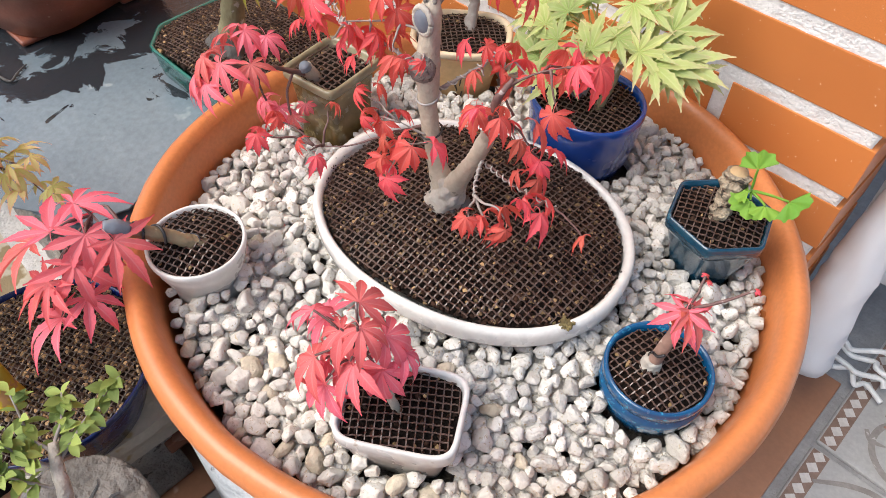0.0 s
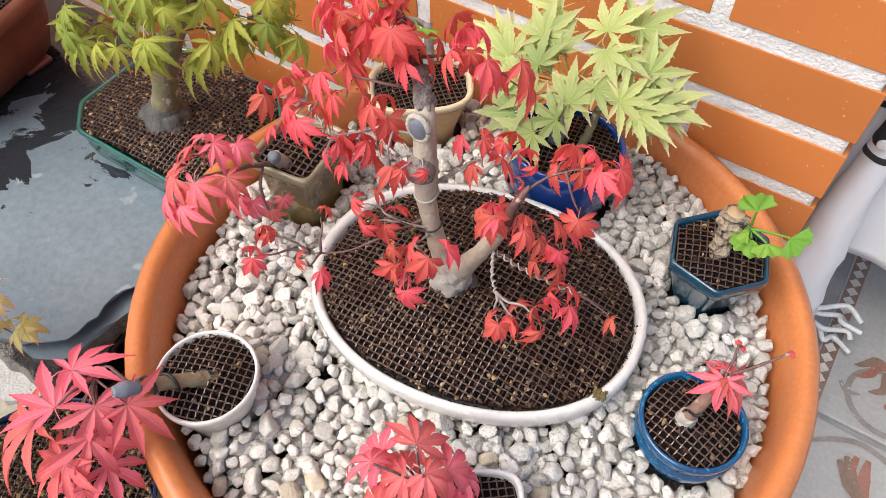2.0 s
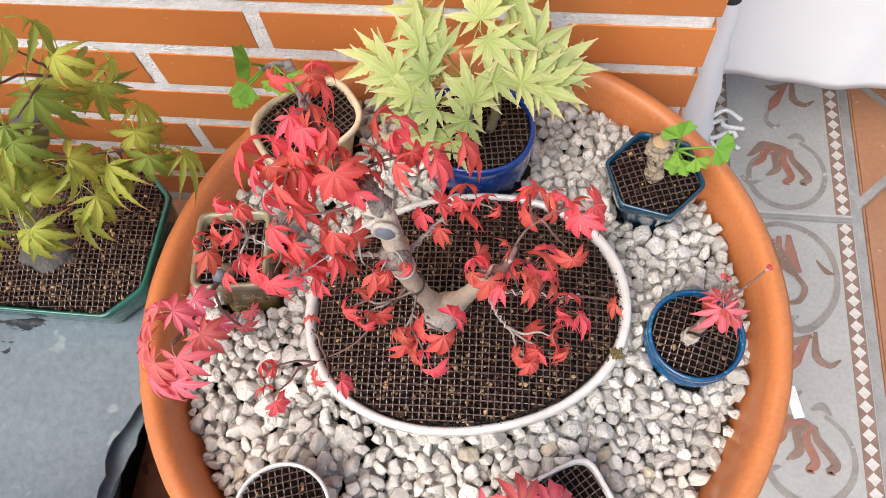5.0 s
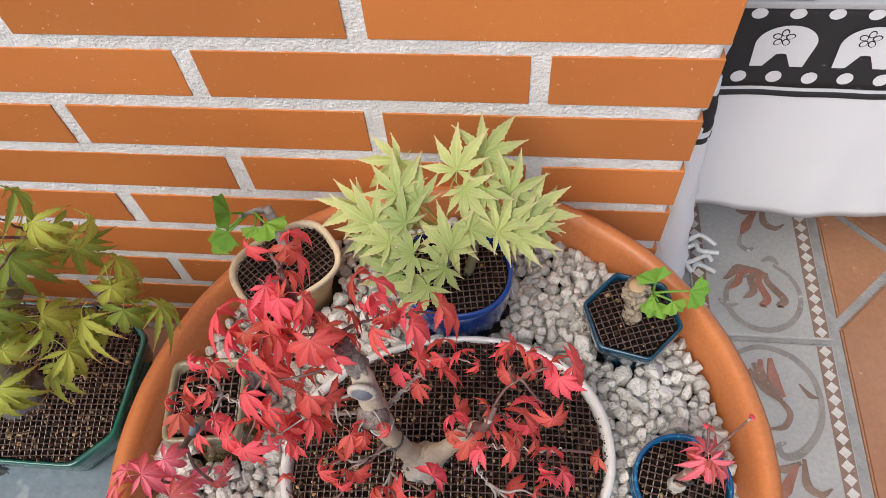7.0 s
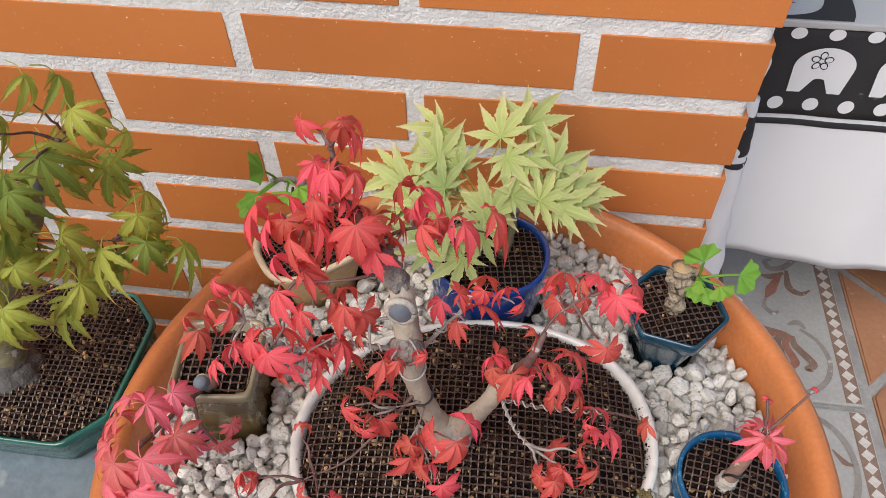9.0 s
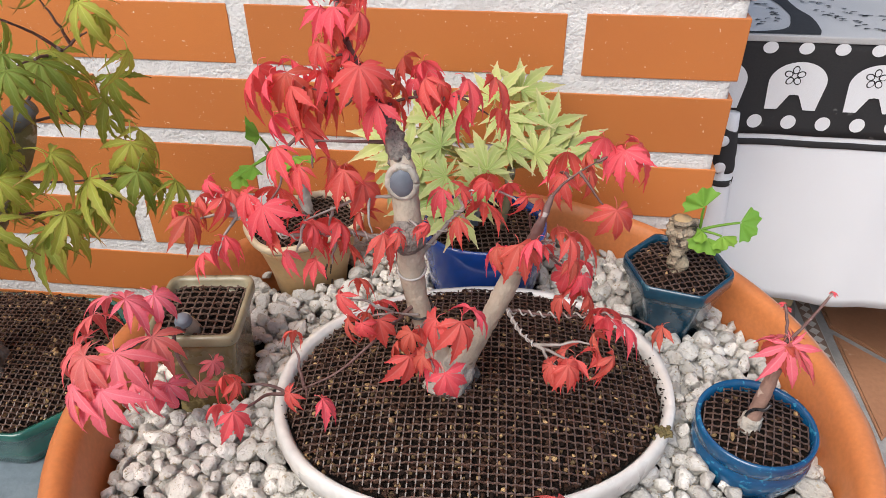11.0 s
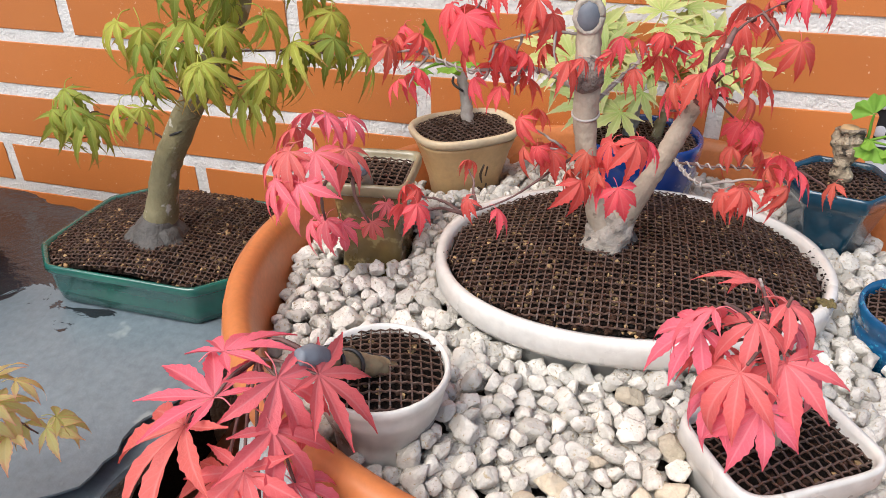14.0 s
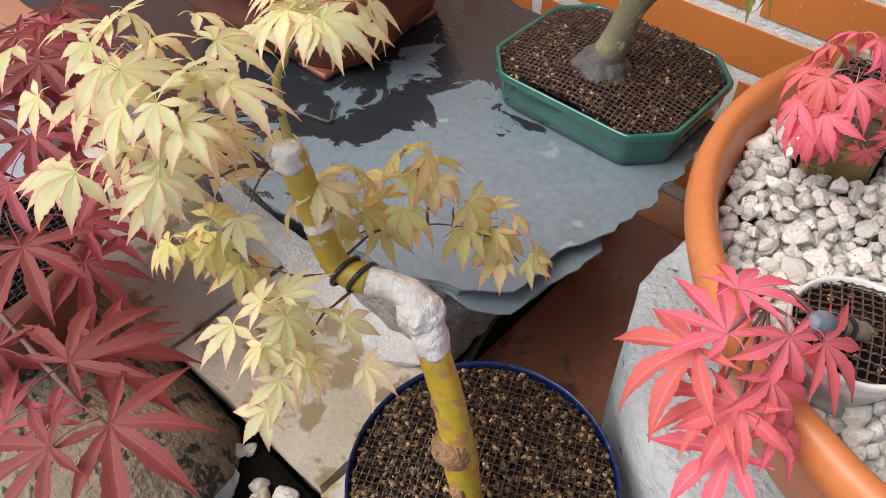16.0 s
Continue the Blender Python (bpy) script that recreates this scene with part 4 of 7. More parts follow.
PZ = TOPZ + 0.0026
flat_band([(0.262, 0.290), (0.317, 0.232), (0.328, 0.182), (0.334, 0.158), (0.333, 0.128), (0.329, 0.1135)], [(0.262, 0.262), (0.306, 0.215), (0.316, 0.176), (0.314, 0.150), (0.300, 0.124), (0.250, 0.1135)], PZ, CLOTH_BLACK, "broad black printed band")
flat_band([(0.30, 0.80), (0.45, 0.66), (0.52, 0.56), (0.62, 0.47), (0.80, 0.42)], [(0.26, 0.64), (0.40, 0.56), (0.45, 0.45), (0.56, 0.37), (0.80, 0.34)], PZ, CLOTH_BLACK, "broad black printed band")
flat_band([(0.60, 0.20), (0.72, 0.24), (0.86, 0.21), (1.0, 0.26)], [(0.60, 0.16), (0.72, 0.19), (0.86, 0.15), (1.0, 0.19)], PZ, CLOTH_BLACK, "black printed band")


def curl(cx, cy, rad, a0, span, wide, z, mat):
    bm = bmesh.new()
    rows = []
    for k in range(12):
        a = a0 + span * k / 11
        w = wide * math.sin(math.pi * (k + 0.6) / 12.2)
        rows.append([bm.verts.new((cx + (rad + t * w) * math.cos(a), max(0.1135, cy + (rad + t * w) * math.sin(a)), z)) for t in (-1, 1)])
    for p, q in zip(rows, rows[1:]):
        bm.faces.new((p[0], p[1], q[1], q[0]))
    part("printed_curl", bm, mat, cloth, flat=True)


rng = random.Random(31)
EDGES = ([(0.345, 0.176), (0.360, 0.150), (0.385, 0.126), (0.42, 0.118)], [(0.338, 0.205), (0.372, 0.172), (0.41, 0.150), (0.46, 0.140)], [(0.27, 0.215), (0.295, 0.190), (0.304, 0.160), (0.285, 0.135)], [(0.27, 0.300), (0.33, 0.245), (0.36, 0.205)], [(0.42, 0.45), (0.50, 0.365), (0.60, 0.335)])
for edge in EDGES:
    for p in curve([(x, y, 0) for x, y in edge], 9):
        curl(p.x + rng.uniform(-0.004, 0.004), p.y + rng.uniform(-0.005, 0.005), rng.uniform(0.003, 0.006), rng.uniform(0.2, 1.2), rng.uniform(1.0, 2.2), rng.uniform(0.0005, 0.0011), PZ + 0.0003, CLOTH_BLACK)
for k in range(46):
    x = rng.uniform(0.28, 0.80)
    curl(x, 0.92 - 0.80 * x + rng.uniform(-0.03, 0.03) if x < 0.62 else 0.42 + rng.uniform(-0.03, 0.03), rng.uniform(0.006, 0.016), rng.uniform(0, 6.28), rng.uniform(2, 4.5), rng.uniform(0.001, 0.0028), PZ + 0.0005 + 0.00002 * k, CLOTH)
# tangle of white cord under the table
for i in range(4):
    rng = random.Random(60 + i)
    pts = [(0.285 + 0.014 * k + rng.uniform(-0.006, 0.006), 0.115 + 0.006 * i + rng.uniform(-0.008, 0.012), 0.010 + 0.010 * rng.random() + 0.009 * i) for k in range(6)]
    solo("cord", tube(pts, [0.0029] * 6, 8, 5), PLASTIC_WHITE, "loose white cord lying under the table", "cord", group="cords")

tag = box(-0.006, 0.006, -0.017, 0.017, -0.0006, 0.0006, 0.0005, 1)
tag.transform(Matrix.Translation((0.403, -0.192, 0.0022)) @ Matrix.Rotation(-2.897, 4, "Z"))
solo("plant_tag", tag, PLASTIC_WHITE, "blank white plastic plant tag lying on the tiles", "tag", flat=True)


# ---- potted trees in the bowl ----
def potted(name, at, label):
    return thing(name, at, label, "bonsai", "potted trees")


R = random.Random(5)

# 1 scarlet maple in the large white oval tray
OVAL = oval(0.1102, 0.0842, 2.15, 96)
OAT, OTURN = (0.0707, -0.2268), 11.6
maple = potted("potted_red_maple", (*OAT, 0.29), "scarlet maple bonsai in a white oval tray")
part("tray", vessel(OVAL, OAT, OTURN, [(0.76, 0.2975), (0.8, 0.2985), (0.855, 0.3095), (0.895, 0.3210), (0.93, 0.3230), (0.972, 0.3245), (0.995, 0.3285), (1, 0.3370), (0.988, 0.3420), (0.955, 0.3420), (0.935, 0.3385), (0.93, 0.3275), (0.9, 0.3195), (0.4, 0.3185)], 0.003), WHITE_GLAZE, maple, "chipped white glazed tray")
fill(maple, OVAL, OAT, OTURN, 0.925, 0.3360, 0.0155, 0.0043, 0.0010, NET, 21, 0.0020, 0.16, netturn=-9, count=8200)
crumb = np.random.default_rng(8)
spill = []
for q in range(300):
    a = crumb.uniform(math.pi * 1.0, math.pi * 2.05)
    k = crumb.uniform(0.926, 0.944) + 0.022 * crumb.random() ** 4
    c, s = math.cos(radians(OTURN)), math.sin(radians(OTURN))
    x, y = 0.1102 * k * math.cos(a), 0.0842 * k * math.sin(a)
    spill.append((OAT[0] + c * x - s * y, OAT[1] + s * x + c * y, np.interp(k, (0.930, 0.945, 0.957), (0.3372, 0.3408, 0.3423))))
tagged(part("spilt_soil", grains("spilt_soil", spill, 0.0002, 0.0006, crumb), DIRT, maple, "crumbs of soil spilt on the rim", flat=True), kind="stuff")
clump = [(0.1700 + crumb.normal(0, 0.0017), -0.2510 + crumb.normal(0, 0.0017), 0.3420) for q in range(70)]
tagged(part("moss_patch", grains("moss_patch", clump, 0.0006, 0.0015, crumb), MOSS, maple, "brown moss on the tray's rim"), kind="stuff")
trunk = part("trunk", tube([(0.0595, -0.2355, 0.343), (0.0570, -0.2355, 0.357), (0.0495, -0.2355, 0.374), (0.0445, -0.2350, 0.391), (0.0415, -0.2350, 0.406), (0.0395, -0.2345, 0.420), (0.0390, -0.2335, 0.433), (0.0382, -0.2325, 0.446), (0.0372, -0.2305, 0.460), (0.0362, -0.2285, 0.474), (0.0338, -0.2255, 0.4815)], [0.0104, 0.0082, 0.0062, 0.0055, 0.0056, 0.0061, 0.0065, 0.0067, 0.0062, 0.0061, 0.0044], 26, 8, 0.13, 1.0), BARK, maple)
part("leader", tube([(0.0352, -0.2270, 0.476), (0.0335, -0.2252, 0.482), (0.0300, -0.2215, 0.490), (0.0262, -0.2185, 0.497)], [0.0050, 0.0056, 0.0046, 0.0038], 22, 9, 0.4, 5.0), BURL, maple, "dark knobbly leader above the cut")
part("second_trunk", tube([(0.0610, -0.2360, 0.346), (0.0635, -0.2365, 0.366), (0.0725, -0.2365, 0.386), (0.0788, -0.2360, 0.400), (0.0845, -0.2355, 0.415), (0.0888, -0.2358, 0.427), (0.0930, -0.2380, 0.438)], [0.0092, 0.0076, 0.0054, 0.0048, 0.0050, 0.0043, 0.0035], 22, 9, 0.14, 4.0), BARK, maple)
part("upper_stem", tube([(0.0925, -0.238, 0.436), (0.0955, -0.241, 0.448), (0.0985, -0.2435, 0.460), (0.103, -0.238, 0.472)], [0.0034, 0.0027, 0.0022, 0.0010], 12, 8, 0.35, 2.0), BARK_DARK, maple, "dark reddish upper stem")
part("root_flare", tube([(0.0560, -0.2360, 0.347), (0.0585, -0.2362, 0.355), (0.0615, -0.2364, 0.363), (0.0655, -0.2366, 0.372)], [0.0132, 0.0118, 0.0096, 0.0070], 34, 10, 0.36, 9.0), BARK_PALE, maple, "pale gnarled root base")
for ang, ln in ((205, 0.015), (262, 0.010), (310, 0.012), (20, 0.017), (150, 0.016)):
    d = Vector((math.cos(radians(ang)), math.sin(radians(ang)), 0))
    c0 = Vector((0.0595, -0.2355, 0.3525))
    part("root", tube([c0, c0 + d * ln * 0.55 + Vector((0, 0, -0.004)), c0 + d * ln + Vector((0, 0, -0.009))], [0.009, 0.0075, 0.004], 14, 7, 0.5, ang), BARK_ROOT, maple)
knob = bmesh.new()
bmesh.ops.create_icosphere(knob, subdivisions=3, radius=1)
for v in knob.verts:
    p = v.co.copy()
    v.co = Vector((0.0382, -0.2378, 0.4448)) + Vector((p.x * 0.0088, p.y * 0.0072, p.z * 0.0090)) * (1 + 0.14 * noise.noise(p * 2.6) + 0.07 * noise.noise(p * 8))
part("burl", knob, BURL, trunk, "rough grey burl on the trunk")
scar = bmesh.new()
bmesh.ops.create_icosphere(scar, subdivisions=3, radius=1)
for v in scar.verts:
    p = v.co.copy()
    v.co = Vector((0.0366, -0.2352, 0.4728)) + Vector((p.x * 0.0058, p.y * 0.0030, p.z * 0.0074)) * (1 + 0.1 * noise.noise(p * 2))
part("sealed_cut", scar, PASTE_GREY, trunk, "cut sealed with grey paste")
part("callus_ring", tube([(0.0367 + 0.0062 * math.cos(a), -0.2350, 0.4728 + 0.0078 * math.sin(a)) for a in np.linspace(0, 2 * math.pi, 17)], [0.0017] * 17, 10, 3, 0.25, 3.0), BARK_PALE, trunk, "pale callus round the cut")
for z, x, y in ((0.400, 0.0426, -0.2350), (0.424, 0.0394, -0.2343)):
    part("wire_ring", tube([(x + 0.0068 * math.cos(a), y + 0.0068 * math.sin(a), z + 0.0018 * math.sin(a)) for a in np.linspace(0, 2 * math.pi, 13)], [0.0006] * 13, 6, 3), WIRE if z < 0.41 else WIRE_SILVER, trunk)
part("apex_stem", tube([(0.0245, -0.218, 0.494), (0.021, -0.216, 0.506), (0.016, -0.216, 0.517), (0.011, -0.214, 0.529), (0.006, -0.205, 0.545)], [0.0037, 0.0031, 0.0024, 0.0018, 0.0011], 12, 7, 0.35, 7.0), BARK_DARK, maple, "dark upper stem")

RED = leaf_set("scarlet_leaf", RED_LEAF, lobes=(5, 5, 7, 5, 5, 7), slim=(1.6, 1.45, 1.35, 1.65, 1.5, 1.3), bend=(0.35, 0.5, 0.2, 0.6, 0.3, 0.4), ragged=0.2, fold=(0.6, 0.5, 0.4, 0.7, 0.4, 0.5), curl=(0.3, 0.2, 0.4, 0.25, 0.4, 0.3), cone=(0.65, 0.8, 0.5, 0.9, 0.6, 0.8), stalk=0.25, belly=0.5)


def limb(root, start, ends, mat, r0, tufts, meshes, size, per=(2, 3), drop=(10, 52), sub=None, spread=0.5, facing=None):
    """A bough from start through ends, with a twig and a tuft of leaves to each place of tufts."""
    if ends:
        twig(root, [start, *ends], r0 * 0.46, r0 * 0.16, mat)
    line = curve([start, *ends], 4) if ends else [Vector(start)]
    for q in tufts:
        near = min(line, key=lambda p: (p - Vector(q)).length)
        if (near - Vector(q)).length > 0.006:
            twig(root, sag(near, q, 0.004, 0.004, R), min(r0 * 0.42, 0.0010), 0.0004, sub or (BARK_GREY if mat is BARK_GREY else BARK_DARK), "twig", 0.2, 5)
        spray(root, meshes, q, R.choice(per), size, R, drop, spread, facing=facing)


def wire_coil(root, points, r, turns, wire=0.00045, mat=WIRE_SILVER, label="thin silver training wire"):
    """Thin training wire wound round a bough."""
    line = curve(points, 8)
    n = 14 * turns
    pts = []
    for k in range(n + 1):
        u = k / n * (len(line) - 1)
        a = int(min(u, len(line) - 2))
        p = line[a].lerp(line[a + 1], u - a)
        d = (line[a + 1] - line[a]).normalized()
        side = d.orthogonal().normalized()
        up = d.cross(side)
        t = 2 * math.pi * turns * k / n
        pts.append(p + (side * math.cos(t) + up * math.sin(t)) * r)
    part("wire_coil", tube(pts, [wire] * len(pts), 5, 1), mat, root, label)


wire_coil(maple, [(0.086, -0.2365, 0.405), (0.092, -0.248, 0.403), (0.100, -0.258, 0.402)], 0.0011, 6, 0.0004)
wire_coil(maple, [(0.087, -0.235, 0.402), (0.11, -0.238, 0.404), (0.14, -0.238, 0.407)], 0.0013, 9)
wire_coil(maple, [(0.037, -0.233, 0.434), (0.012, -0.238, 0.446), (-0.018, -0.240, 0.443), (-0.045, -0.232, 0.447)], 0.0016, 13)
wire_coil(maple, [(0.041, -0.226, 0.425), (0.056, -0.216, 0.440), (0.068, -0.206, 0.455)], 0.0016, 7)
SZ = 0.0202
limb(maple, (0.0245, -0.218, 0.494), [(0.020, -0.216, 0.507), (0.013, -0.215, 0.522), (0.006, -0.205, 0.543)], BARK_DARK, 0.004, [(-0.001, -0.212, 0.540), (0.011, -0.214, 0.541), (0.009, -0.212, 0.548), (0.003, -0.214, 0.530), (0.006, -0.220, 0.524), (0.014, -0.218, 0.533), (0.017, -0.218, 0.516), (-0.004, -0.195, 0.545), (0.009, -0.196, 0.543), (0.004, -0.203, 0.523), (0.012, -0.21, 0.517), (0.018, -0.222, 0.512), (0.026, -0.214, 0.507), (0.030, -0.226, 0.500), (0.012, -0.228, 0.505), (0.004, -0.214, 0.512)], RED, SZ, (1, 2))
limb(maple, (0.022, -0.217, 0.503), [(0.008, -0.221, 0.507), (-0.006, -0.224, 0.511)], BARK_DARK, 0.0022, [(-0.014, -0.224, 0.505), (-0.005, -0.232, 0.513), (-0.001, -0.22, 0.497), (-0.018, -0.216, 0.511)], RED, SZ * 1.2, (2, 3), (15, 50))
limb(maple, (0.023, -0.217, 0.5), [(0.04, -0.209, 0.502), (0.056, -0.206, 0.501)], BARK_DARK, 0.0022, [(0.053, -0.214, 0.503), (0.046, -0.205, 0.508), (0.064, -0.203, 0.500), (0.072, -0.197, 0.489), (0.038, -0.196, 0.502)], RED, SZ * 1.15, (2, 3), (15, 50))
limb(maple, (0.030, -0.223, 0.486), [(0.01, -0.236, 0.492), (-0.008, -0.239, 0.494)], BARK_DARK, 0.0022, [(-0.011, -0.238, 0.491), (-0.016, -0.262, 0.474), (0.000, -0.246, 0.484)], RED, SZ * 1.1, (2, 3))
limb(maple, (0.035, -0.230, 0.462), [(0.017, -0.240, 0.466), (-0.003, -0.255, 0.463)], BARK_GREY, 0.0022, [(-0.005, -0.265, 0.456), (0.004, -0.244, 0.452), (0.014, -0.235, 0.472), (0.024, -0.246, 0.452)], RED, SZ, (2, 3))
limb(maple, (0.037, -0.233, 0.434), [(0.012, -0.238, 0.446), (-0.018, -0.240, 0.443), (-0.045, -0.232, 0.447)], BARK_GREY, 0.003, [(-0.065, -0.242, 0.450), (-0.059, -0.215, 0.448), (-0.051, -0.247, 0.434), (-0.058, -0.230, 0.452), (-0.012, -0.247, 0.440), (0.005, -0.250, 0.436)], RED, SZ, (2, 3))
limb(maple, (0.041, -0.238, 0.405), [(0.030, -0.253, 0.402), (0.012, -0.272, 0.392), (-0.012, -0.284, 0.384)], BARK_DARK, 0.0024, [(-0.013, -0.269, 0.402), (0.000, -0.295, 0.395), (-0.032, -0.308, 0.395), (-0.035, -0.293, 0.396)], RED, SZ * 0.85, (1, 2))
limb(maple, (0.043, -0.240, 0.400), [(0.032, -0.250, 0.409)], BARK_GREY, 0.002, [(0.015, -0.259, 0.423), (0.025, -0.254, 0.408), (0.020, -0.262, 0.412)], RED, SZ * 0.95, (2, 3))
limb(maple, (0.045, -0.241, 0.395), [(0.045, -0.256, 0.404)], BARK_GREY, 0.002, [(0.041, -0.268, 0.404), (0.056, -0.282, 0.406), (0.047, -0.272, 0.412), (0.066, -0.269, 0.417)], RED, SZ, (2, 3))
limb(maple, (0.086, -0.2365, 0.405), [(0.092, -0.248, 0.403), (0.100, -0.258, 0.402)], BARK_GREY, 0.0024, [(0.128, -0.266, 0.411), (0.111, -0.275, 0.405), (0.121, -0.270, 0.402)], RED, SZ, (2, 3))
limb(maple, (0.087, -0.235, 0.402), [(0.11, -0.238, 0.404), (0.14, -0.238, 0.407)], BARK_DARK, 0.0018, [(0.164, -0.238, 0.394), (0.120, -0.234, 0.410), (0.131, -0.248, 0.408)], RED, SZ, (1, 3))
limb(maple, (0.092, -0.238, 0.430), [(0.098, -0.228, 0.44)], BARK_DARK, 0.002, [(0.075, -0.227, 0.426), (0.094, -0.240, 0.463), (0.105, -0.254, 0.458), (0.118, -0.226, 0.418), (0.088, -0.246, 0.444), (0.110, -0.240, 0.438), (0.082, -0.238, 0.437)], RED, SZ, (1, 3))
limb(maple, (0.098, -0.243, 0.464), [(0.108, -0.228, 0.472), (0.122, -0.221, 0.480)], BARK_DARK, 0.002, [(0.104, -0.196, 0.457), (0.135, -0.221, 0.482), (0.119, -0.222, 0.480), (0.127, -0.212, 0.476), (0.112, -0.214, 0.466), (0.128, -0.232, 0.462)], RED, SZ * 1.1, (1, 3))
limb(maple, (0.041, -0.226, 0.425), [(0.056, -0.216, 0.440), (0.068, -0.206, 0.455)], BARK_GREY, 0.0032, [(0.064, -0.214, 0.440), (0.075, -0.204, 0.452), (0.058, -0.21, 0.452), (0.088, -0.206, 0.448)], RED, SZ * 0.95, (2, 3))
limb(maple, (0.036, -0.233, 0.452), [], BARK_GREY, 0.002, [(0.033, -0.249, 0.452), (0.046, -0.246, 0.455)], RED, SZ * 0.6, (1, 2))

# 2 white round pot with a bent stem and coral leaves
WAT = (-0.0258, -0.3700)
ROUND = oval(1, 1, 2, 64)
wp = potted("potted_coral_maple", (*WAT, 0.296), "young coral maple with a bent stem in a white round pot")
part("pot", vessel(ROUND, WAT, 0, [(0.0180, 0.2940), (0.0206, 0.2950), (0.0220, 0.3080), (0.0228, 0.3200), (0.0234, 0.3265), (0.0243, 0.3275), (0.0247, 0.3315), (0.0258, 0.3325), (0.0263, 0.3370), (0.0276, 0.3382), (0.0284, 0.3430), (0.0289, 0.3465), (0.0304, 0.3490), (0.0304, 0.3522), (0.0295, 0.3534), (0.0282, 0.3525), (0.0276, 0.3460), (0.0265, 0.3400), (0.0113, 0.3390)], 0.006), WHITE_GLAZE, wp, "white ridged ceramic pot")
fill(wp, oval(0.0280, 0.0280, 2, 48), WAT, 0, 1.03, 0.3492, 0.0045, 0.0044, 0.0010, NET, 31, 0.0019, 0.16, netturn=20)
part("stem", tube([(-0.022, -0.366, 0.346), (-0.0245, -0.372, 0.353), (-0.029, -0.381, 0.362), (-0.0335, -0.392, 0.371), (-0.037, -0.402, 0.379)], [0.0060, 0.0048, 0.0042, 0.0041, 0.0041], 18, 8, 0.16, 2.0), BARK_TAN, wp)
part("sealed_tip", tube([(-0.0365, -0.4005, 0.3785), (-0.0385, -0.406, 0.3835), (-0.0405, -0.411, 0.3865)], [0.0045, 0.0047, 0.0030], 14, 6, 0.15, 2.0), PASTE_GREY, wp, "stem end sealed with grey paste")
wire_coil(wp, [(-0.0240, -0.3710, 0.3520), (-0.0290, -0.3810, 0.3620), (-0.0335, -0.3920, 0.3710), (-0.0362, -0.3995, 0.3775)], 0.0050, 3, 0.0010, WIRE, "black training wire")
CORAL = leaf_set("coral_leaf", PINK_LEAF, lobes=7, slim=(0.92, 0.86, 0.9, 0.95, 0.84, 0.9), bend=(0.22, 0.36, 0.14, 0.4, 0.28, 0.4), fold=(0.4, 0.45, 0.3, 0.45, 0.35, 0.4), curl=(0.3, 0.5, 0.2, 0.5, 0.4, 0.6), ragged=0.085, belly=0.52, neck=0.35, stalk=0.3)
DROOP = leaf_set("hanging_coral_leaf", PINK_LEAF, lobes=7, slim=(1.08, 1.0, 1.04, 1.12, 0.98, 1.04), bend=(0.4, 0.5, 0.35, 0.55, 0.45, 0.5), fold=(0.4, 0.45, 0.3, 0.45, 0.35, 0.4), curl=(0.4, 0.5, 0.4, 0.6, 0.5, 0.6), cone=(0.35, 0.5, 0.25, 0.45, 0.4, 0.55), ragged=0.09, belly=0.52, neck=0.38, stalk=0.3)
twig(wp, [(-0.037, -0.402, 0.379), (-0.055, -0.402, 0.385), (-0.064, -0.410, 0.380)], 0.0011, 0.0007, BARK_DARK)
SPRAY = ((-0.070, -0.414, 0.385, -0.059, -0.394, 0.380, 1.3), (-0.070, -0.443, 0.375, -0.091, -0.471, 0.352, 1.0), (-0.063, -0.433, 0.381, -0.093, -0.422, 0.378, 1.0), (-0.044, -0.421, 0.384, -0.030, -0.430, 0.360, 1.1), (-0.054, -0.447, 0.360, -0.069, -0.468, 0.340, 1.0), (-0.041, -0.434, 0.372, -0.019, -0.441, 0.350, 1.0), (-0.045, -0.449, 0.366, -0.044, -0.471, 0.345, 1.0), (-0.039, -0.454, 0.343, -0.052, -0.480, 0.326, 1.05), (-0.033, -0.411, 0.380, -0.012, -0.406, 0.355, 0.9), (-0.033, -0.438, 0.352, -0.015, -0.434, 0.340, 1.2))
for i, (hx, hy, hz, tx, ty, tz, k) in enumerate(SPRAY):
    d = Vector((tx - hx, ty - hy, tz - hz))
    leaf_at(wp, CORAL[i % 6], (hx, hy, hz), math.degrees(math.atan2(d.y, d.x)), math.degrees(math.asin(-d.z / d.length)) - 8, (-14, 10, 4, -6, 12, -10, 0, 6, 12, -8)[i], d.length * k * 1.08)
    twig(wp, [(-0.058, -0.41, 0.381), ((hx - 0.06) / 2, (hy - 0.41) / 2, (hz + 0.384) / 2), (hx, hy, hz - 0.0005)], 0.0008, 0.0006, BARK_DARK, "leaf_stalk", 0, 5)

# 3 white rectangular pot with a coral tuft
RAT, RTURN = (0.1395, -0.354), 32
RECT = oval(0.0345, 0.0265, 5.5, 72)
rp = potted("potted_coral_seedling", (*RAT, 0.297), "coral maple seedling in a white rectangular pot")
part("pot", vessel(RECT, RAT, RTURN, [(0.70, 0.296), (0.74, 0.297), (0.88, 0.322), (0.92, 0.327), (1.0, 0.330), (1.0, 0.338), (0.985, 0.3402), (0.925, 0.3402), (0.905, 0.337), (0.89, 0.332), (0.4, 0.331)], 0.004), WHITE_GLAZE, rp, "white rectangular pot with a dark rim line")
fill(rp, RECT, RAT, RTURN, 0.895, 0.334, 0.003, 0.0044, 0.0010, NET, 41, 0.002, 0.16, netturn=8)
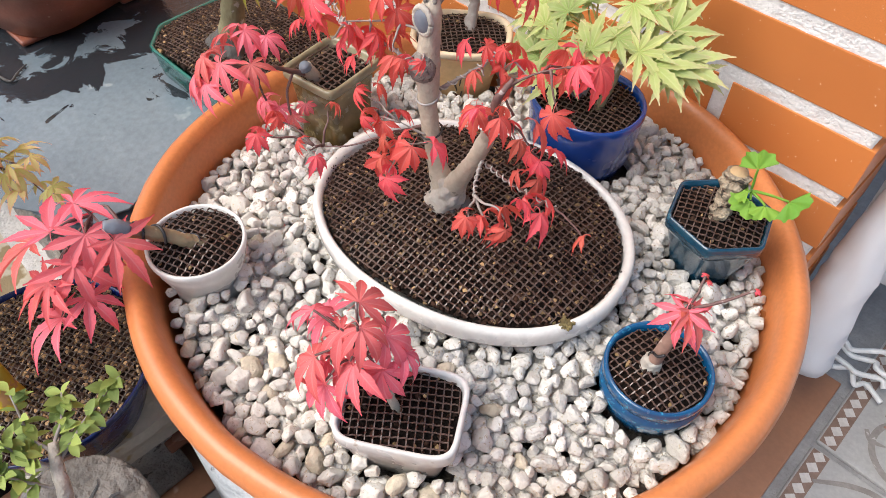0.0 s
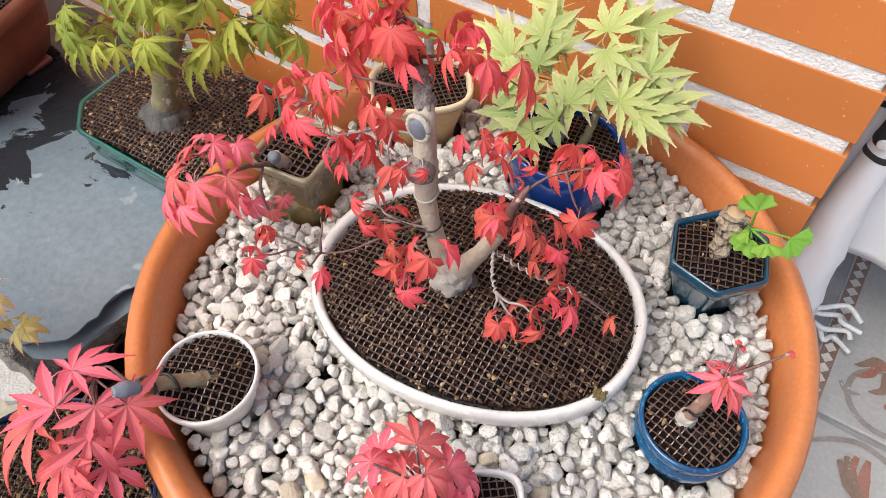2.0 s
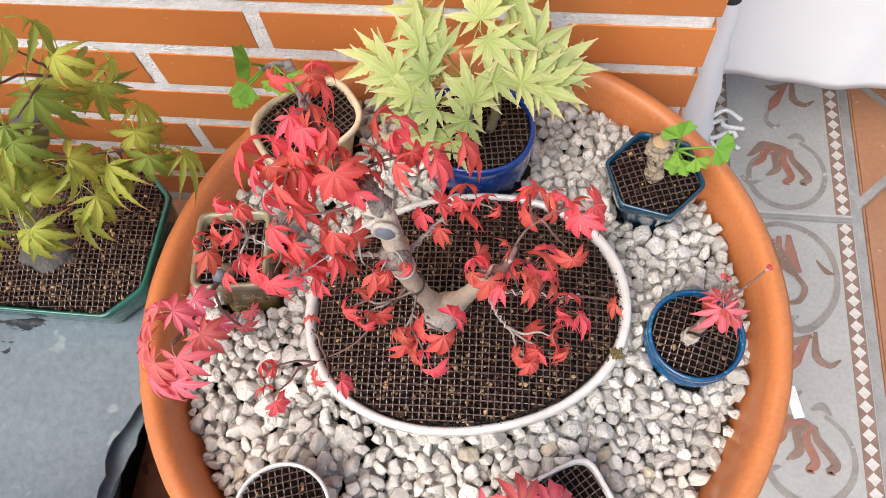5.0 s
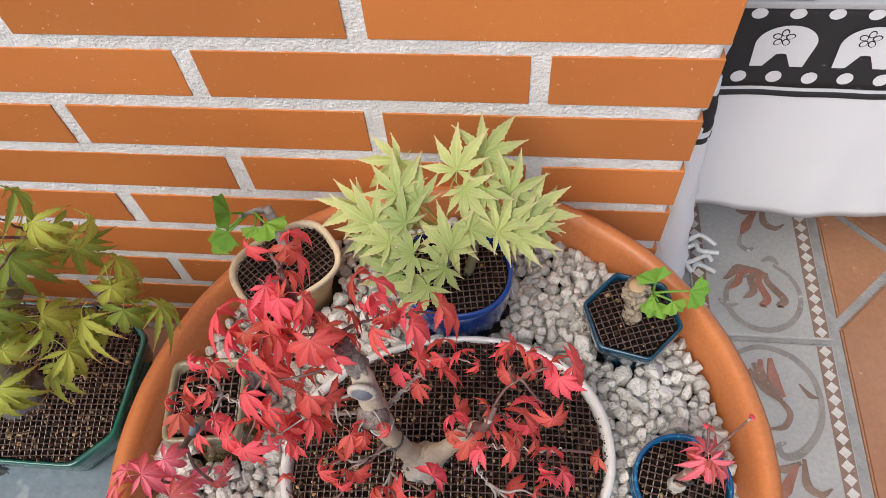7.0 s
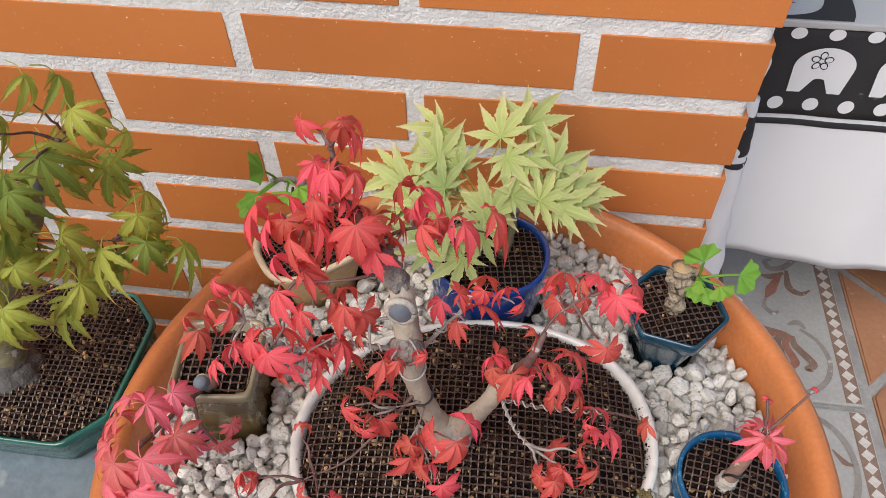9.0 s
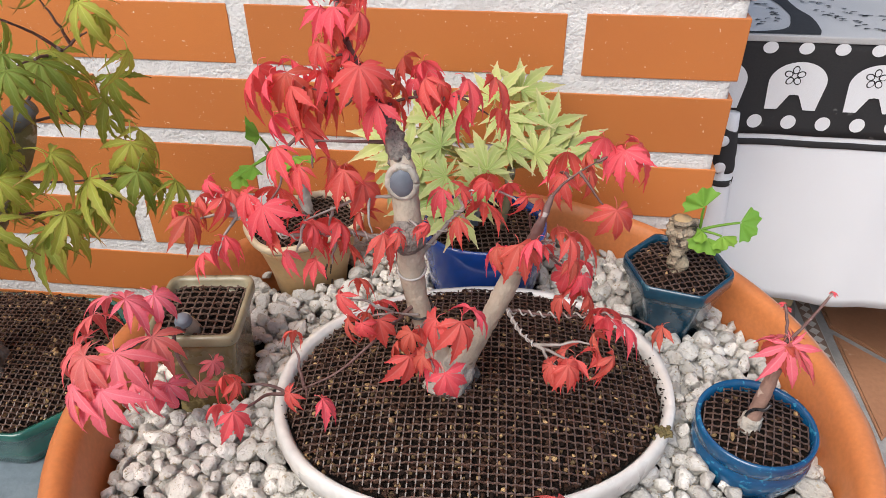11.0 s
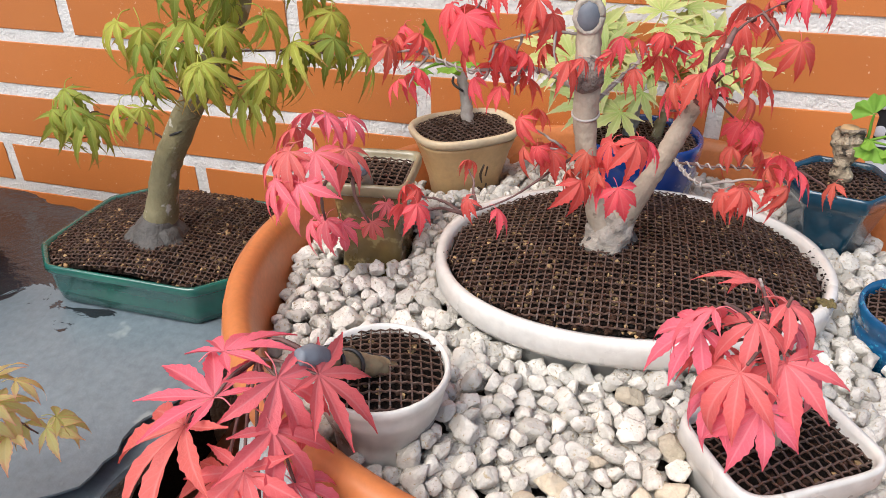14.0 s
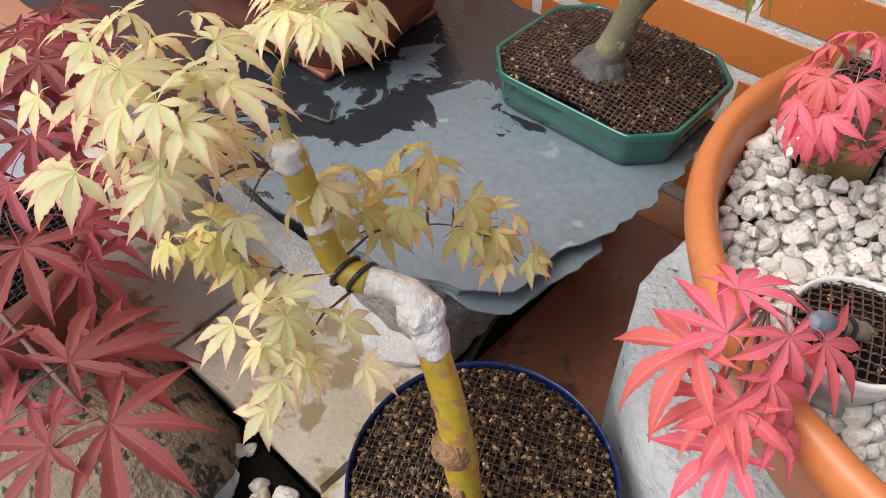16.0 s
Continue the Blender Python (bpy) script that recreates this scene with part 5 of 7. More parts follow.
twig(rp, [(0.139, -0.356, 0.334), (0.135, -0.358, 0.35), (0.127, -0.362, 0.37), (0.122, -0.366, 0.388)], 0.0028, 0.0016, BARK, "stem")
for hx, hy, hz, az, dr, ro, sz in ((0.104, -0.374, 0.413, 160, 15, 0, 0.030), (0.116, -0.358, 0.415, 80, 10, 10, 0.028), (0.130, -0.356, 0.400, 20, 30, 0, 0.032), (0.114, -0.384, 0.396, 235, 40, 0, 0.036), (0.128, -0.374, 0.395, 290, 45, 10, 0.034), (0.102, -0.366, 0.398, 180, 40, 0, 0.034), (0.118, -0.370, 0.408, 250, 25, -10, 0.032), (0.135, -0.364, 0.385, 330, 55, 0, 0.030), (0.122, -0.386, 0.384, 255, 60, 0, 0.032), (0.111, -0.378, 0.382, 210, 60, 0, 0.032), (0.136, -0.352, 0.388, 45, 45, 0, 0.028), (0.126, -0.366, 0.414, 10, 15, 0, 0.028), (0.11, -0.36, 0.386, 130, 50, 0, 0.03)):
    leaf_at(rp, R.choice(DROOP), (0.119 + (hx - 0.12) * 1.1, -0.366 + (hy + 0.368) * 1.1, hz - 0.004), az + R.uniform(-25, 25), dr * 0.5 + R.uniform(-6, 8), ro + R.uniform(-16, 16), sz * 0.92)
    twig(rp, [(0.124, -0.365, 0.384), ((hx + 0.124) / 2, (hy - 0.365) / 2, (hz + 0.396) / 2), (hx, hy, hz)], 0.0008, 0.0006, BARK_DARK, "leaf_stalk", 0, 5)

# 4 speckled blue round pot with a stub and one red leaf
BAT = (0.2230, -0.2310)
bp = potted("potted_maple_cutting", (*BAT, 0.297), "maple cutting with one red leaf in a speckled blue pot")
part("pot", vessel(ROUND, BAT, 0, [(0.0229, 0.2978), (0.0263, 0.2988), (0.0291, 0.3063), (0.0311, 0.3133), (0.0315, 0.3183), (0.0308, 0.3203), (0.0298, 0.3218), (0.0308, 0.3233), (0.0315, 0.3283), (0.0315, 0.3318), (0.0306, 0.3335), (0.0288, 0.3325), (0.0284, 0.3273), (0.0272, 0.3233), (0.0095, 0.3223)], 0.004), BLUE_GLAZE, bp, "speckled blue glazed pot with a groove")
fill(bp, oval(0.0285, 0.0285, 2, 48), BAT, 0, 0.985, 0.3278, 0.0035, 0.0044, 0.0010, NET, 51, 0.0021, 0.16, netturn=-14)
part("stub", tube([(0.2185, -0.2335, 0.325), (0.2195, -0.2325, 0.338), (0.2215, -0.2315, 0.356), (0.2235, -0.2305, 0.376)], [0.0046, 0.0039, 0.0036, 0.0030], 14, 6, 0.14, 3.0), BARK_BROWN, bp, "short brown stem")
part("callus", tube([(0.2185, -0.2335, 0.330), (0.219, -0.233, 0.3385)], [0.0062, 0.0052], 14, 4, 0.25, 5.0), BARK_PALE, bp, "whitish callus at the foot")
part("wire", tube([(0.2245, -0.2360, 0.352), (0.2215, -0.2375, 0.349), (0.2175, -0.2350, 0.346), (0.2155, -0.2330, 0.338), (0.2165, -0.2375, 0.329), (0.2215, -0.2405, 0.328)], [0.0009] * 6, 6, 5), WIRE, bp)
for az, dr, ro, sz in ((215, 40, 0, 0.0225), (280, 45, 10, 0.024), (340, 40, -10, 0.0225), (100, 35, 0, 0.018)):
    leaf_at(bp, RED[4] if az % 2 else CORAL[R.randrange(6)], (0.2235 + 0.003 * math.cos(radians(az)), -0.2305 + 0.003 * math.sin(radians(az)), 0.391), az, dr, ro, sz)
twig(bp, [(0.2235, -0.2305, 0.374), (0.2235, -0.2305, 0.383), (0.2235, -0.2305, 0.392)], 0.0018, 0.0012, BARK_DARK)
twig(bp, [(0.224, -0.230, 0.390), (0.234, -0.222, 0.397), (0.245, -0.213, 0.409)], 0.0009, 0.0007, BARK_DARK)
twig(bp, [(0.223, -0.230, 0.390), (0.2235, -0.224, 0.398), (0.222, -0.219, 0.405)], 0.0009, 0.0007, BARK_DARK)
for q, az in (((0.245, -0.213, 0.409), 40), ((0.222, -0.219, 0.405), 110), ((0.224, -0.219, 0.402), 60)):
    for k in (-16, 16):
        leaf_at(bp, RED[3], q, az + k, -35, 0, 0.0055)

# 5 dark teal six-sided pot with a cut stump of ginkgo
HAT = (0.1923, -0.1263)
HEX = polygon([(0.0350 * math.cos(radians(-12.4 + 60 * k)), 0.0352 * math.sin(radians(-12.4 + 60 * k))) for k in range(6)], 96, 0.2)
hp = potted("potted_ginkgo", (*HAT, 0.297), "ginkgo stump with fan leaves in a dark teal six-sided pot")
part("pot", vessel(HEX, HAT, 0, [(0.52, 0.3000), (0.56, 0.3010), (0.72, 0.3235), (0.9, 0.3435), (0.955, 0.3475), (1, 0.3490), (1, 0.3560), (0.98, 0.3580), (0.93, 0.3575), (0.9, 0.3535), (0.885, 0.3475), (0.4, 0.3465)], 0.003), TEAL_GLAZE, hp, "dark teal glazed six-sided pot")
fill(hp, HEX, HAT, 0, 0.90, 0.3530, 0.003, 0.0044, 0.0010, NET, 61, 0.002, 0.14, netturn=18)
part("stump_stem", tube([(0.1925, -0.127, 0.347), (0.192, -0.127, 0.356), (0.191, -0.125, 0.368), (0.191, -0.1225, 0.380), (0.1905, -0.121, 0.388)], [0.0088, 0.0060, 0.0056, 0.0082, 0.0072], 30, 12, 0.5, 6.0), STUMP_BARK, hp, "gnarled grey stump")
part("cut_face", tube([(0.1905, -0.121, 0.3872), (0.1905, -0.121, 0.3890)], [0.0058, 0.0050], 18, 2), CUT_WOOD, hp, "pale sawn top")
FAN = [smooth(mesh_of("ginkgo_leaf", fan_leaf("ginkgo_leaf", s), GINKGO_LEAF)) for s in (1, 2, 3)]
FORK = (0.2015, -0.1215, 0.381)


def fan(root, me, stem, foot, azimuth, drop, roll, size):
    twig(root, sag(stem, foot, 0.002, 0.001, R), 0.0010, 0.0007, GINKGO_LEAF, "leaf_stalk", 0, 6)
    leaf_at(root, me, foot, azimuth, drop, roll, size)


twig(hp, [(0.193, -0.122, 0.379), (0.198, -0.1215, 0.381), FORK], 0.003, 0.002, BARK_PALE)
fan(hp, FAN[0], FORK, (0.2005, -0.1235, 0.399), 150, -50, -60, 0.0125)
fan(hp, FAN[1], FORK, (0.224, -0.1230, 0.389), 330, -10, 40, 0.0125)
fan(hp, FAN[2], FORK, (0.214, -0.1270, 0.381), 300, 25, 10, 0.010)
fan(hp, FAN[0], FORK, (0.205, -0.1275, 0.380), 262, 35, -10, 0.0125)
fan(hp, FAN[1], FORK, (0.202, -0.1265, 0.384), 205, 25, 0, 0.009)

# 6 cobalt oval pot with the lime maple
DAT = (0.0672, -0.1005)
DOV = oval(0.0420, 0.0376, 2.2, 72)
dp = potted("potted_lime_maple", (*DAT, 0.297), "lime-yellow maple in a cobalt blue oval pot")
part("pot", vessel(DOV, DAT, 0, [(0.72, 0.3030), (0.78, 0.3040), (0.9, 0.3205), (0.97, 0.3415), (0.985, 0.3525), (1, 0.3580), (0.998, 0.3630), (0.975, 0.3647), (0.93, 0.3640), (0.905, 0.3595), (0.89, 0.3535), (0.4, 0.3525)], 0.003), COBALT, dp, "cobalt glazed oval pot")
fill(dp, DOV, DAT, 0, 0.91, 0.3585, 0.003, 0.0044, 0.0010, NET, 71, 0.002, 0.14, netturn=10)
for k, (p, q) in enumerate((((0.058, -0.098, 0.351), (0.061, -0.091, 0.405)), ((0.074, -0.1, 0.351), (0.083, -0.091, 0.402)))):
    twig(dp, [p, Vector(p).lerp(Vector(q), 0.5) + Vector((0.002, -0.003, 0)), q], 0.0052 - k * 0.001, 0.0025, BARK_GREY if k == 0 else BARK_OLIVE, "stem")
part("sealed_cut", tube([(0.0585, -0.1025, 0.362), (0.0585, -0.1035, 0.371)], [0.0042, 0.0038], 12, 4), PASTE_GREY, dp, "cut sealed with grey paste")
LIME = leaf_set("lime_leaf", LIME_LEAF, lobes=7, slim=(0.95, 0.9, 0.94, 0.92, 0.98, 0.88), bend=(0.1, 0.25, 0.1, 0.3, 0.2, 0.2), fold=(0.25, 0.3, 0.2, 0.3, 0.25, 0.3), curl=(0.2, 0.3, 0.2, 0.4, 0.2, 0.4), stalk=0.3, belly=0.44, ragged=0.12)
crown = [(0.002, -0.078, 0.410), (0.016, -0.064, 0.424), (0.014, -0.092, 0.408), (0.032, -0.054, 0.430), (0.033, -0.078, 0.424), (0.028, -0.104, 0.404), (0.049, -0.058, 0.434), (0.050, -0.082, 0.420), (0.046, -0.110, 0.402), (0.060, -0.116, 0.396), (0.058, -0.124, 0.384), (0.070, -0.055, 0.430), (0.071, -0.075, 0.428), (0.078, -0.098, 0.416), (0.085, -0.052, 0.436), (0.088, -0.074, 0.428), (0.092, -0.095, 0.414), (0.098, -0.098, 0.414), (0.100, -0.050, 0.430), (0.106, -0.072, 0.420), (0.110, -0.092, 0.406), (0.118, -0.060, 0.420), (0.122, -0.078, 0.408), (0.128, -0.070, 0.396), (0.120, -0.084, 0.408), (0.110, -0.096, 0.408), (0.020, -0.106, 0.392), (0.008, -0.094, 0.396), (0.036, -0.118, 0.388), (0.040, -0.094, 0.414), (0.062, -0.098, 0.412), (0.080, -0.094, 0.412), (0.100, -0.09, 0.412), (0.024, -0.082, 0.414), (0.066, -0.066, 0.436), (0.112, -0.08, 0.402), (0.086, -0.104, 0.412), (0.064, -0.108, 0.406)]
for i, (x, y, z) in enumerate(crown):
    if i % 5 == 1:
        continue
    az = math.degrees(math.atan2(y + 0.115, x - 0.066)) if i % 3 else R.uniform(200, 340)
    z += 0.004
    x = 0.063 + (x - 0.064) * 0.86 + (0.005 if x > 0.058 else -0.005)
    az += R.uniform(-30, 30)
    lean = R.uniform(22, 50)
    leaf_at(dp, LIME[i % 6], (x, y - 0.004, z), az, -lean * math.sin(radians(az)) + R.uniform(-8, 12), lean * math.cos(radians(az)) + R.uniform(-10, 10), R.uniform(0.029, 0.036))
    foot = (0.061, -0.091, 0.402) if x < 0.072 else (0.083, -0.091, 0.400)
    twig(dp, sag(foot, (x, y - 0.003, z - 0.002), 0.003, 0.003, R), 0.0008, 0.0005, BARK_LIME, "twig", 0.1, 5)

# 7 beige pot with a young ginkgo
EAT, ETURN = (-0.0600, -0.0975), 38
EOV = oval(0.0411, 0.0318, 2.9, 80)
ep = potted("potted_ginkgo_sapling", (*EAT, 0.297), "ginkgo sapling in a beige stoneware pot with brushed marks")
pot = part("pot", vessel(EOV, EAT, ETURN, [(0.56, 0.2945), (0.58, 0.2955), (0.66, 0.316), (0.80, 0.336), (0.895, 0.3460), (0.925, 0.3485), (0.87, 0.3488), (0.4, 0.3485)], 0.004), BEIGE, ep, "unglazed beige pot body")
part("rim", vessel(EOV, EAT, ETURN, [(0.87, 0.3492), (0.93, 0.3494), (0.99, 0.3518), (1.0, 0.3545), (0.98, 0.3562), (0.91, 0.3562), (0.875, 0.353), (0.86, 0.348)], 0.004), BEIGE_RIM, pot, "pale flared rim")
fill(ep, EOV, EAT, ETURN, 0.875, 0.3515, 0.003, 0.0044, 0.0010, NET, 81, 0.002, 0.06, netturn=12)
twig(ep, [(-0.060, -0.088, 0.350), (-0.063, -0.082, 0.366), (-0.068, -0.074, 0.382), (-0.071, -0.071, 0.390)], 0.0048, 0.0042, BARK_GREY, "stem")
part("wire", tube([(-0.066, -0.079, 0.375), (-0.0665, -0.0845, 0.378), (-0.0735, -0.081, 0.381), (-0.075, -0.075, 0.384)], [0.001] * 4, 6, 4), WIRE, ep)
twig(ep, [(-0.070, -0.072, 0.388), (-0.078, -0.078, 0.394), (-0.084, -0.086, 0.400)], 0.0026, 0.0016, BARK_GREY)
fan(ep, FAN[0], (-0.082, -0.083, 0.399), (-0.083, -0.095, 0.417), 200, -60, 0, 0.0168)
fan(ep, FAN[1], (-0.080, -0.081, 0.396), (-0.090, -0.097, 0.396), 235, 10, 10, 0.0148)
fan(ep, FAN[2], (-0.078, -0.078, 0.394), (-0.064, -0.091, 0.401), 320, 5, 0, 0.0150)
fan(ep, FAN[0], (-0.076, -0.077, 0.392), (-0.072, -0.092, 0.397), 265, 10, 0, 0.011)
fan(ep, FAN[2], (-0.082, -0.084, 0.398), (-0.097, -0.098, 0.391), 215, 30, 0, 0.0135)
# brushed marks on the beige pot's side
for pts in (((-0.037, -0.1265, 0.338), (-0.039, -0.1270, 0.330), (-0.0375, -0.1262, 0.3225)), ((-0.0345, -0.1245, 0.336), (-0.0355, -0.1248, 0.328)), ((-0.0405, -0.1275, 0.319), (-0.0375, -0.1255, 0.316), (-0.0395, -0.1265, 0.311)), ((-0.0345, -0.1230, 0.321), (-0.0355, -0.1232, 0.313))):
    pts = [(EAT[0] + (x - EAT[0]) * k, EAT[1] + (y - EAT[1]) * k, z) for x, y, z in pts for k in (np.interp(z, (0.310, 0.340), (0.84, 0.955)),)]
    part("brush_mark", tube(pts, [0.0007] + [0.0011] * (len(pts) - 2) + [0.0005], 6, 4), INK, pot, "dark brushed mark")

# 8 olive square pot with a cut stub and a hanging coral spray
QAT, QTURN = (-0.0888, -0.2080), 7
QSH = oval(0.0258, 0.0283, 9, 80)
qp = potted("potted_cascade_maple", (*QAT, 0.297), "cascading coral maple in a tall olive square pot")
pot = part("pot", vessel(QSH, QAT, QTURN, [(0.80, 0.2945), (0.82, 0.297), (0.80, 0.303), (0.76, 0.312), (0.77, 0.330), (0.84, 0.352), (0.87, 0.3580), (0.86, 0.3585), (0.4, 0.3585)], 0.003), OLIVE, qp, "olive brown glazed waisted pot")
part("rim", vessel(QSH, QAT, QTURN, [(0.82, 0.3590), (0.95, 0.3595), (1.0, 0.3612), (1.0, 0.3655), (0.98, 0.3672), (0.90, 0.3672), (0.86, 0.3650), (0.85, 0.360)], 0.003), OLIVE_RIM, pot, "worn pale olive rim")
for sx in (-1, 1):
    for sy in (-1, 1):
        c, s = math.cos(radians(QTURN)), math.sin(radians(QTURN))
        lx, ly = sx * 0.0175, sy * 0.0195
        px, py = QAT[0] + c * lx - s * ly, QAT[1] + s * lx + c * ly
        part("foot", box(px - 0.004, px + 0.004, py - 0.004, py + 0.004, 0.288, 0.2955, 0.0015), OLIVE, pot)
fill(qp, QSH, QAT, QTURN, 0.84, 0.361, 0.002, 0.0052, 0.0013, NET, 91, 0.002, 0.08)
part("stub", tube([(-0.089, -0.222, 0.359), (-0.089, -0.226, 0.367), (-0.0885, -0.230, 0.375)], [0.0052, 0.0050, 0.0046], 14, 5, 0.12, 3.0), BARK, qp, "short cut stem")
part("sealed_cut", tube([(-0.0885, -0.2305, 0.3745), (-0.0884, -0.2318, 0.378)], [0.0050, 0.0036], 14, 4), PASTE_GREY, qp, "cut sealed with grey paste")
twig(qp, [(-0.089, -0.227, 0.367), (-0.090, -0.243, 0.378), (-0.091, -0.262, 0.390), (-0.094, -0.285, 0.402)], 0.0022, 0.0012, BARK_DARK)
twig(qp, [(-0.090, -0.240, 0.376), (-0.084, -0.252, 0.368), (-0.074, -0.258, 0.356)], 0.0012, 0.0008, BARK_DARK)
twig(qp, [(-0.091, -0.262, 0.390), (-0.099, -0.264, 0.374), (-0.1, -0.260, 0.355)], 0.0012, 0.0008, BARK_DARK)
for hx, hy, hz, az, dr, ro, sz in ((-0.096, -0.300, 0.415, 230, 35, 0, 0.031), (-0.084, -0.296, 0.414, 290, 40, 0, 0.031), (-0.106, -0.288, 0.410, 190, 40, 0, 0.028), (-0.088, -0.272, 0.425, 20, 25, 0, 0.024), (-0.097, -0.270, 0.424, 130, 20, 0, 0.024), (-0.080, -0.262, 0.420, 350, 30, 0, 0.024), (-0.103, -0.277, 0.418, 160, 30, 0, 0.024), (-0.075, -0.280, 0.410, 330, 35, 0, 0.026), (-0.102, -0.306, 0.402, 225, 60, 0, 0.028), (-0.089, -0.307, 0.402, 270, 62, 0, 0.028), (-0.100, -0.260, 0.356, 240, 45, 0, 0.026), (-0.092, -0.256, 0.352, 300, 50, 0, 0.024), (-0.110, -0.258, 0.352, 200, 50, 0, 0.024), (-0.072, -0.258, 0.357, 280, 70, 0, 0.018), (-0.066, -0.250, 0.366, 320, 60, 0, 0.015)):
    leaf_at(qp, R.choice(DROOP), (hx, hy, hz), az, dr * 0.7, ro + R.uniform(-14, 14), sz)


# ---- trees on the slate and the stones ----
# 9 green eight-sided tray with the green maple
GAT = (-0.2855, -0.1670)
ga, gb, ch = 0.0895, 0.0695, 0.027
OCT = polygon([(ga, -gb + ch), (ga, gb - ch), (ga - ch, gb), (-ga + ch, gb), (-ga, gb - ch), (-ga, -gb + ch), (-ga + ch, -gb), (ga - ch, -gb)], 96, 0.1)
gp = potted("potted_green_maple", (*GAT, 0.233), "green maple bonsai in a bottle-green eight-sided tray")
part("tray", vessel(OCT, GAT, 0, [(0.90, 0.2335), (0.93, 0.2345), (0.955, 0.245), (0.965, 0.2585), (0.99, 0.2605), (1.0, 0.2625), (0.998, 0.2665), (0.985, 0.268), (0.955, 0.2675), (0.94, 0.263), (0.93, 0.252), (0.4, 0.251)], 0.002), GREEN_GLAZE, gp, "bottle-green glazed tray")
fill(gp, OCT, GAT, 0, 0.945, 0.2645, 0.011, 0.0044, 0.0010, NET, 101, 0.0024, 0.26, netturn=6, count=4600)
part("trunk", tube([(-0.284, -0.181, 0.268), (-0.282, -0.180, 0.282), (-0.276, -0.178, 0.305), (-0.268, -0.176, 0.332), (-0.252, -0.174, 0.360), (-0.234, -0.173, 0.388), (-0.216, -0.172, 0.414), (-0.200, -0.171, 0.434), (-0.190, -0.170, 0.452), (-0.186, -0.170, 0.464)], [0.0180, 0.0138, 0.0112, 0.0102, 0.0098, 0.0092, 0.0082, 0.0074, 0.0068, 0.006], 22, 6, 0.1, 5.0), BARK_OLIVE, gp)
part("root_flare", tube([(-0.284, -0.181, 0.264), (-0.2835, -0.181, 0.277), (-0.2815, -0.18, 0.290)], [0.0280, 0.0205, 0.0132], 30, 8, 0.2, 6.0), BARK_ROOT, gp, "dark flared root base")
for ang, ln in ((215, 0.026), (335, 0.026), (20, 0.022)):
    d = Vector((math.cos(radians(ang)), math.sin(radians(ang)), 0))
    c0 = Vector((-0.284, -0.181, 0.279))
    part("root", tube([c0, c0 + d * ln * 0.6 + Vector((0, 0, -0.005)), c0 + d * ln + Vector((0, 0, -0.011))], [0.013, 0.0105, 0.005], 16, 7, 0.2, ang), BARK_ROOT, gp)
part("sealed_cut", tube([(-0.190, -0.176, 0.461), (-0.184, -0.176, 0.466), (-0.176, -0.174, 0.471)], [0.0062, 0.0066, 0.0045], 14, 5), PASTE_GREY, gp, "slanting cut sealed with grey paste")
part("wire_ring", tube([(-0.250 + 0.0094 * math.cos(a), -0.174 + 0.0094 * math.sin(a), 0.362 + 0.004 * math.cos(a)) for a in np.linspace(0, 2 * math.pi, 13)], [0.001] * 13, 6, 3), WIRE, gp)
GREEN = leaf_set("green_leaf", GREEN_LEAF, lobes=(5, 7, 5, 5, 7, 5), slim=(0.76, 0.70, 0.80, 0.74, 0.72, 0.78), bend=(0.5, 0.4, 0.8, 0.6, 0.5, 0.7), fold=(0.5, 0.4, 0.6, 0.5, 0.4, 0.5), curl=(0.5, 0.4, 0.6, 0.5, 0.6, 0.6), cone=(0.65, 0.55, 0.8, 0.6, 0.6, 0.75), belly=0.44, neck=0.5, ragged=0.18, stalk=0.3)
GZ = 0.039


def bough(start, ends, tufts, size=GZ, per=(2, 3), drop=(15, 55)):
    limb(gp, start, ends, BARK_DARK, 0.0024, tufts, GREEN, size, per, drop, facing=-45)


bough((-0.258, -0.175, 0.350), [(-0.280, -0.190, 0.372), (-0.305, -0.198, 0.378)], [(-0.325, -0.200, 0.362), (-0.289, -0.218, 0.385), (-0.305, -0.205, 0.384)], GZ, (2, 3))
bough((-0.234, -0.173, 0.388), [(-0.245, -0.192, 0.400)], [(-0.248, -0.200, 0.396), (-0.243, -0.218, 0.380), (-0.249, -0.200, 0.426), (-0.224, -0.212, 0.412)], GZ, (2, 3))
bough((-0.212, -0.172, 0.420), [(-0.214, -0.185, 0.438)], [(-0.236, -0.190, 0.424), (-0.209, -0.200, 0.442), (-0.210, -0.196, 0.460), (-0.192, -0.205, 0.430)], GZ, (2, 3))
bough((-0.240, -0.173, 0.380), [(-0.222, -0.168, 0.392), (-0.190, -0.170, 0.398)], [(-0.214, -0.160, 0.400), (-0.212, -0.152, 0.374), (-0.170, -0.195, 0.402), (-0.192, -0.218, 0.420)], GZ, (2, 3))
bough((-0.210, -0.172, 0.420), [(-0.182, -0.175, 0.424), (-0.150, -0.172, 0.426)], [(-0.146, -0.180, 0.416), (-0.122, -0.172, 0.420), (-0.138, -0.152, 0.427), (-0.156, -0.185, 0.408), (-0.130, -0.16, 0.43)], GZ, (2, 3))
bough((-0.188, -0.170, 0.458), [(-0.165, -0.160, 0.462), (-0.142, -0.148, 0.462)], [(-0.146, -0.140, 0.449), (-0.160, -0.160, 0.468), (-0.138, -0.150, 0.479)], GZ * 0.9, (2, 3))
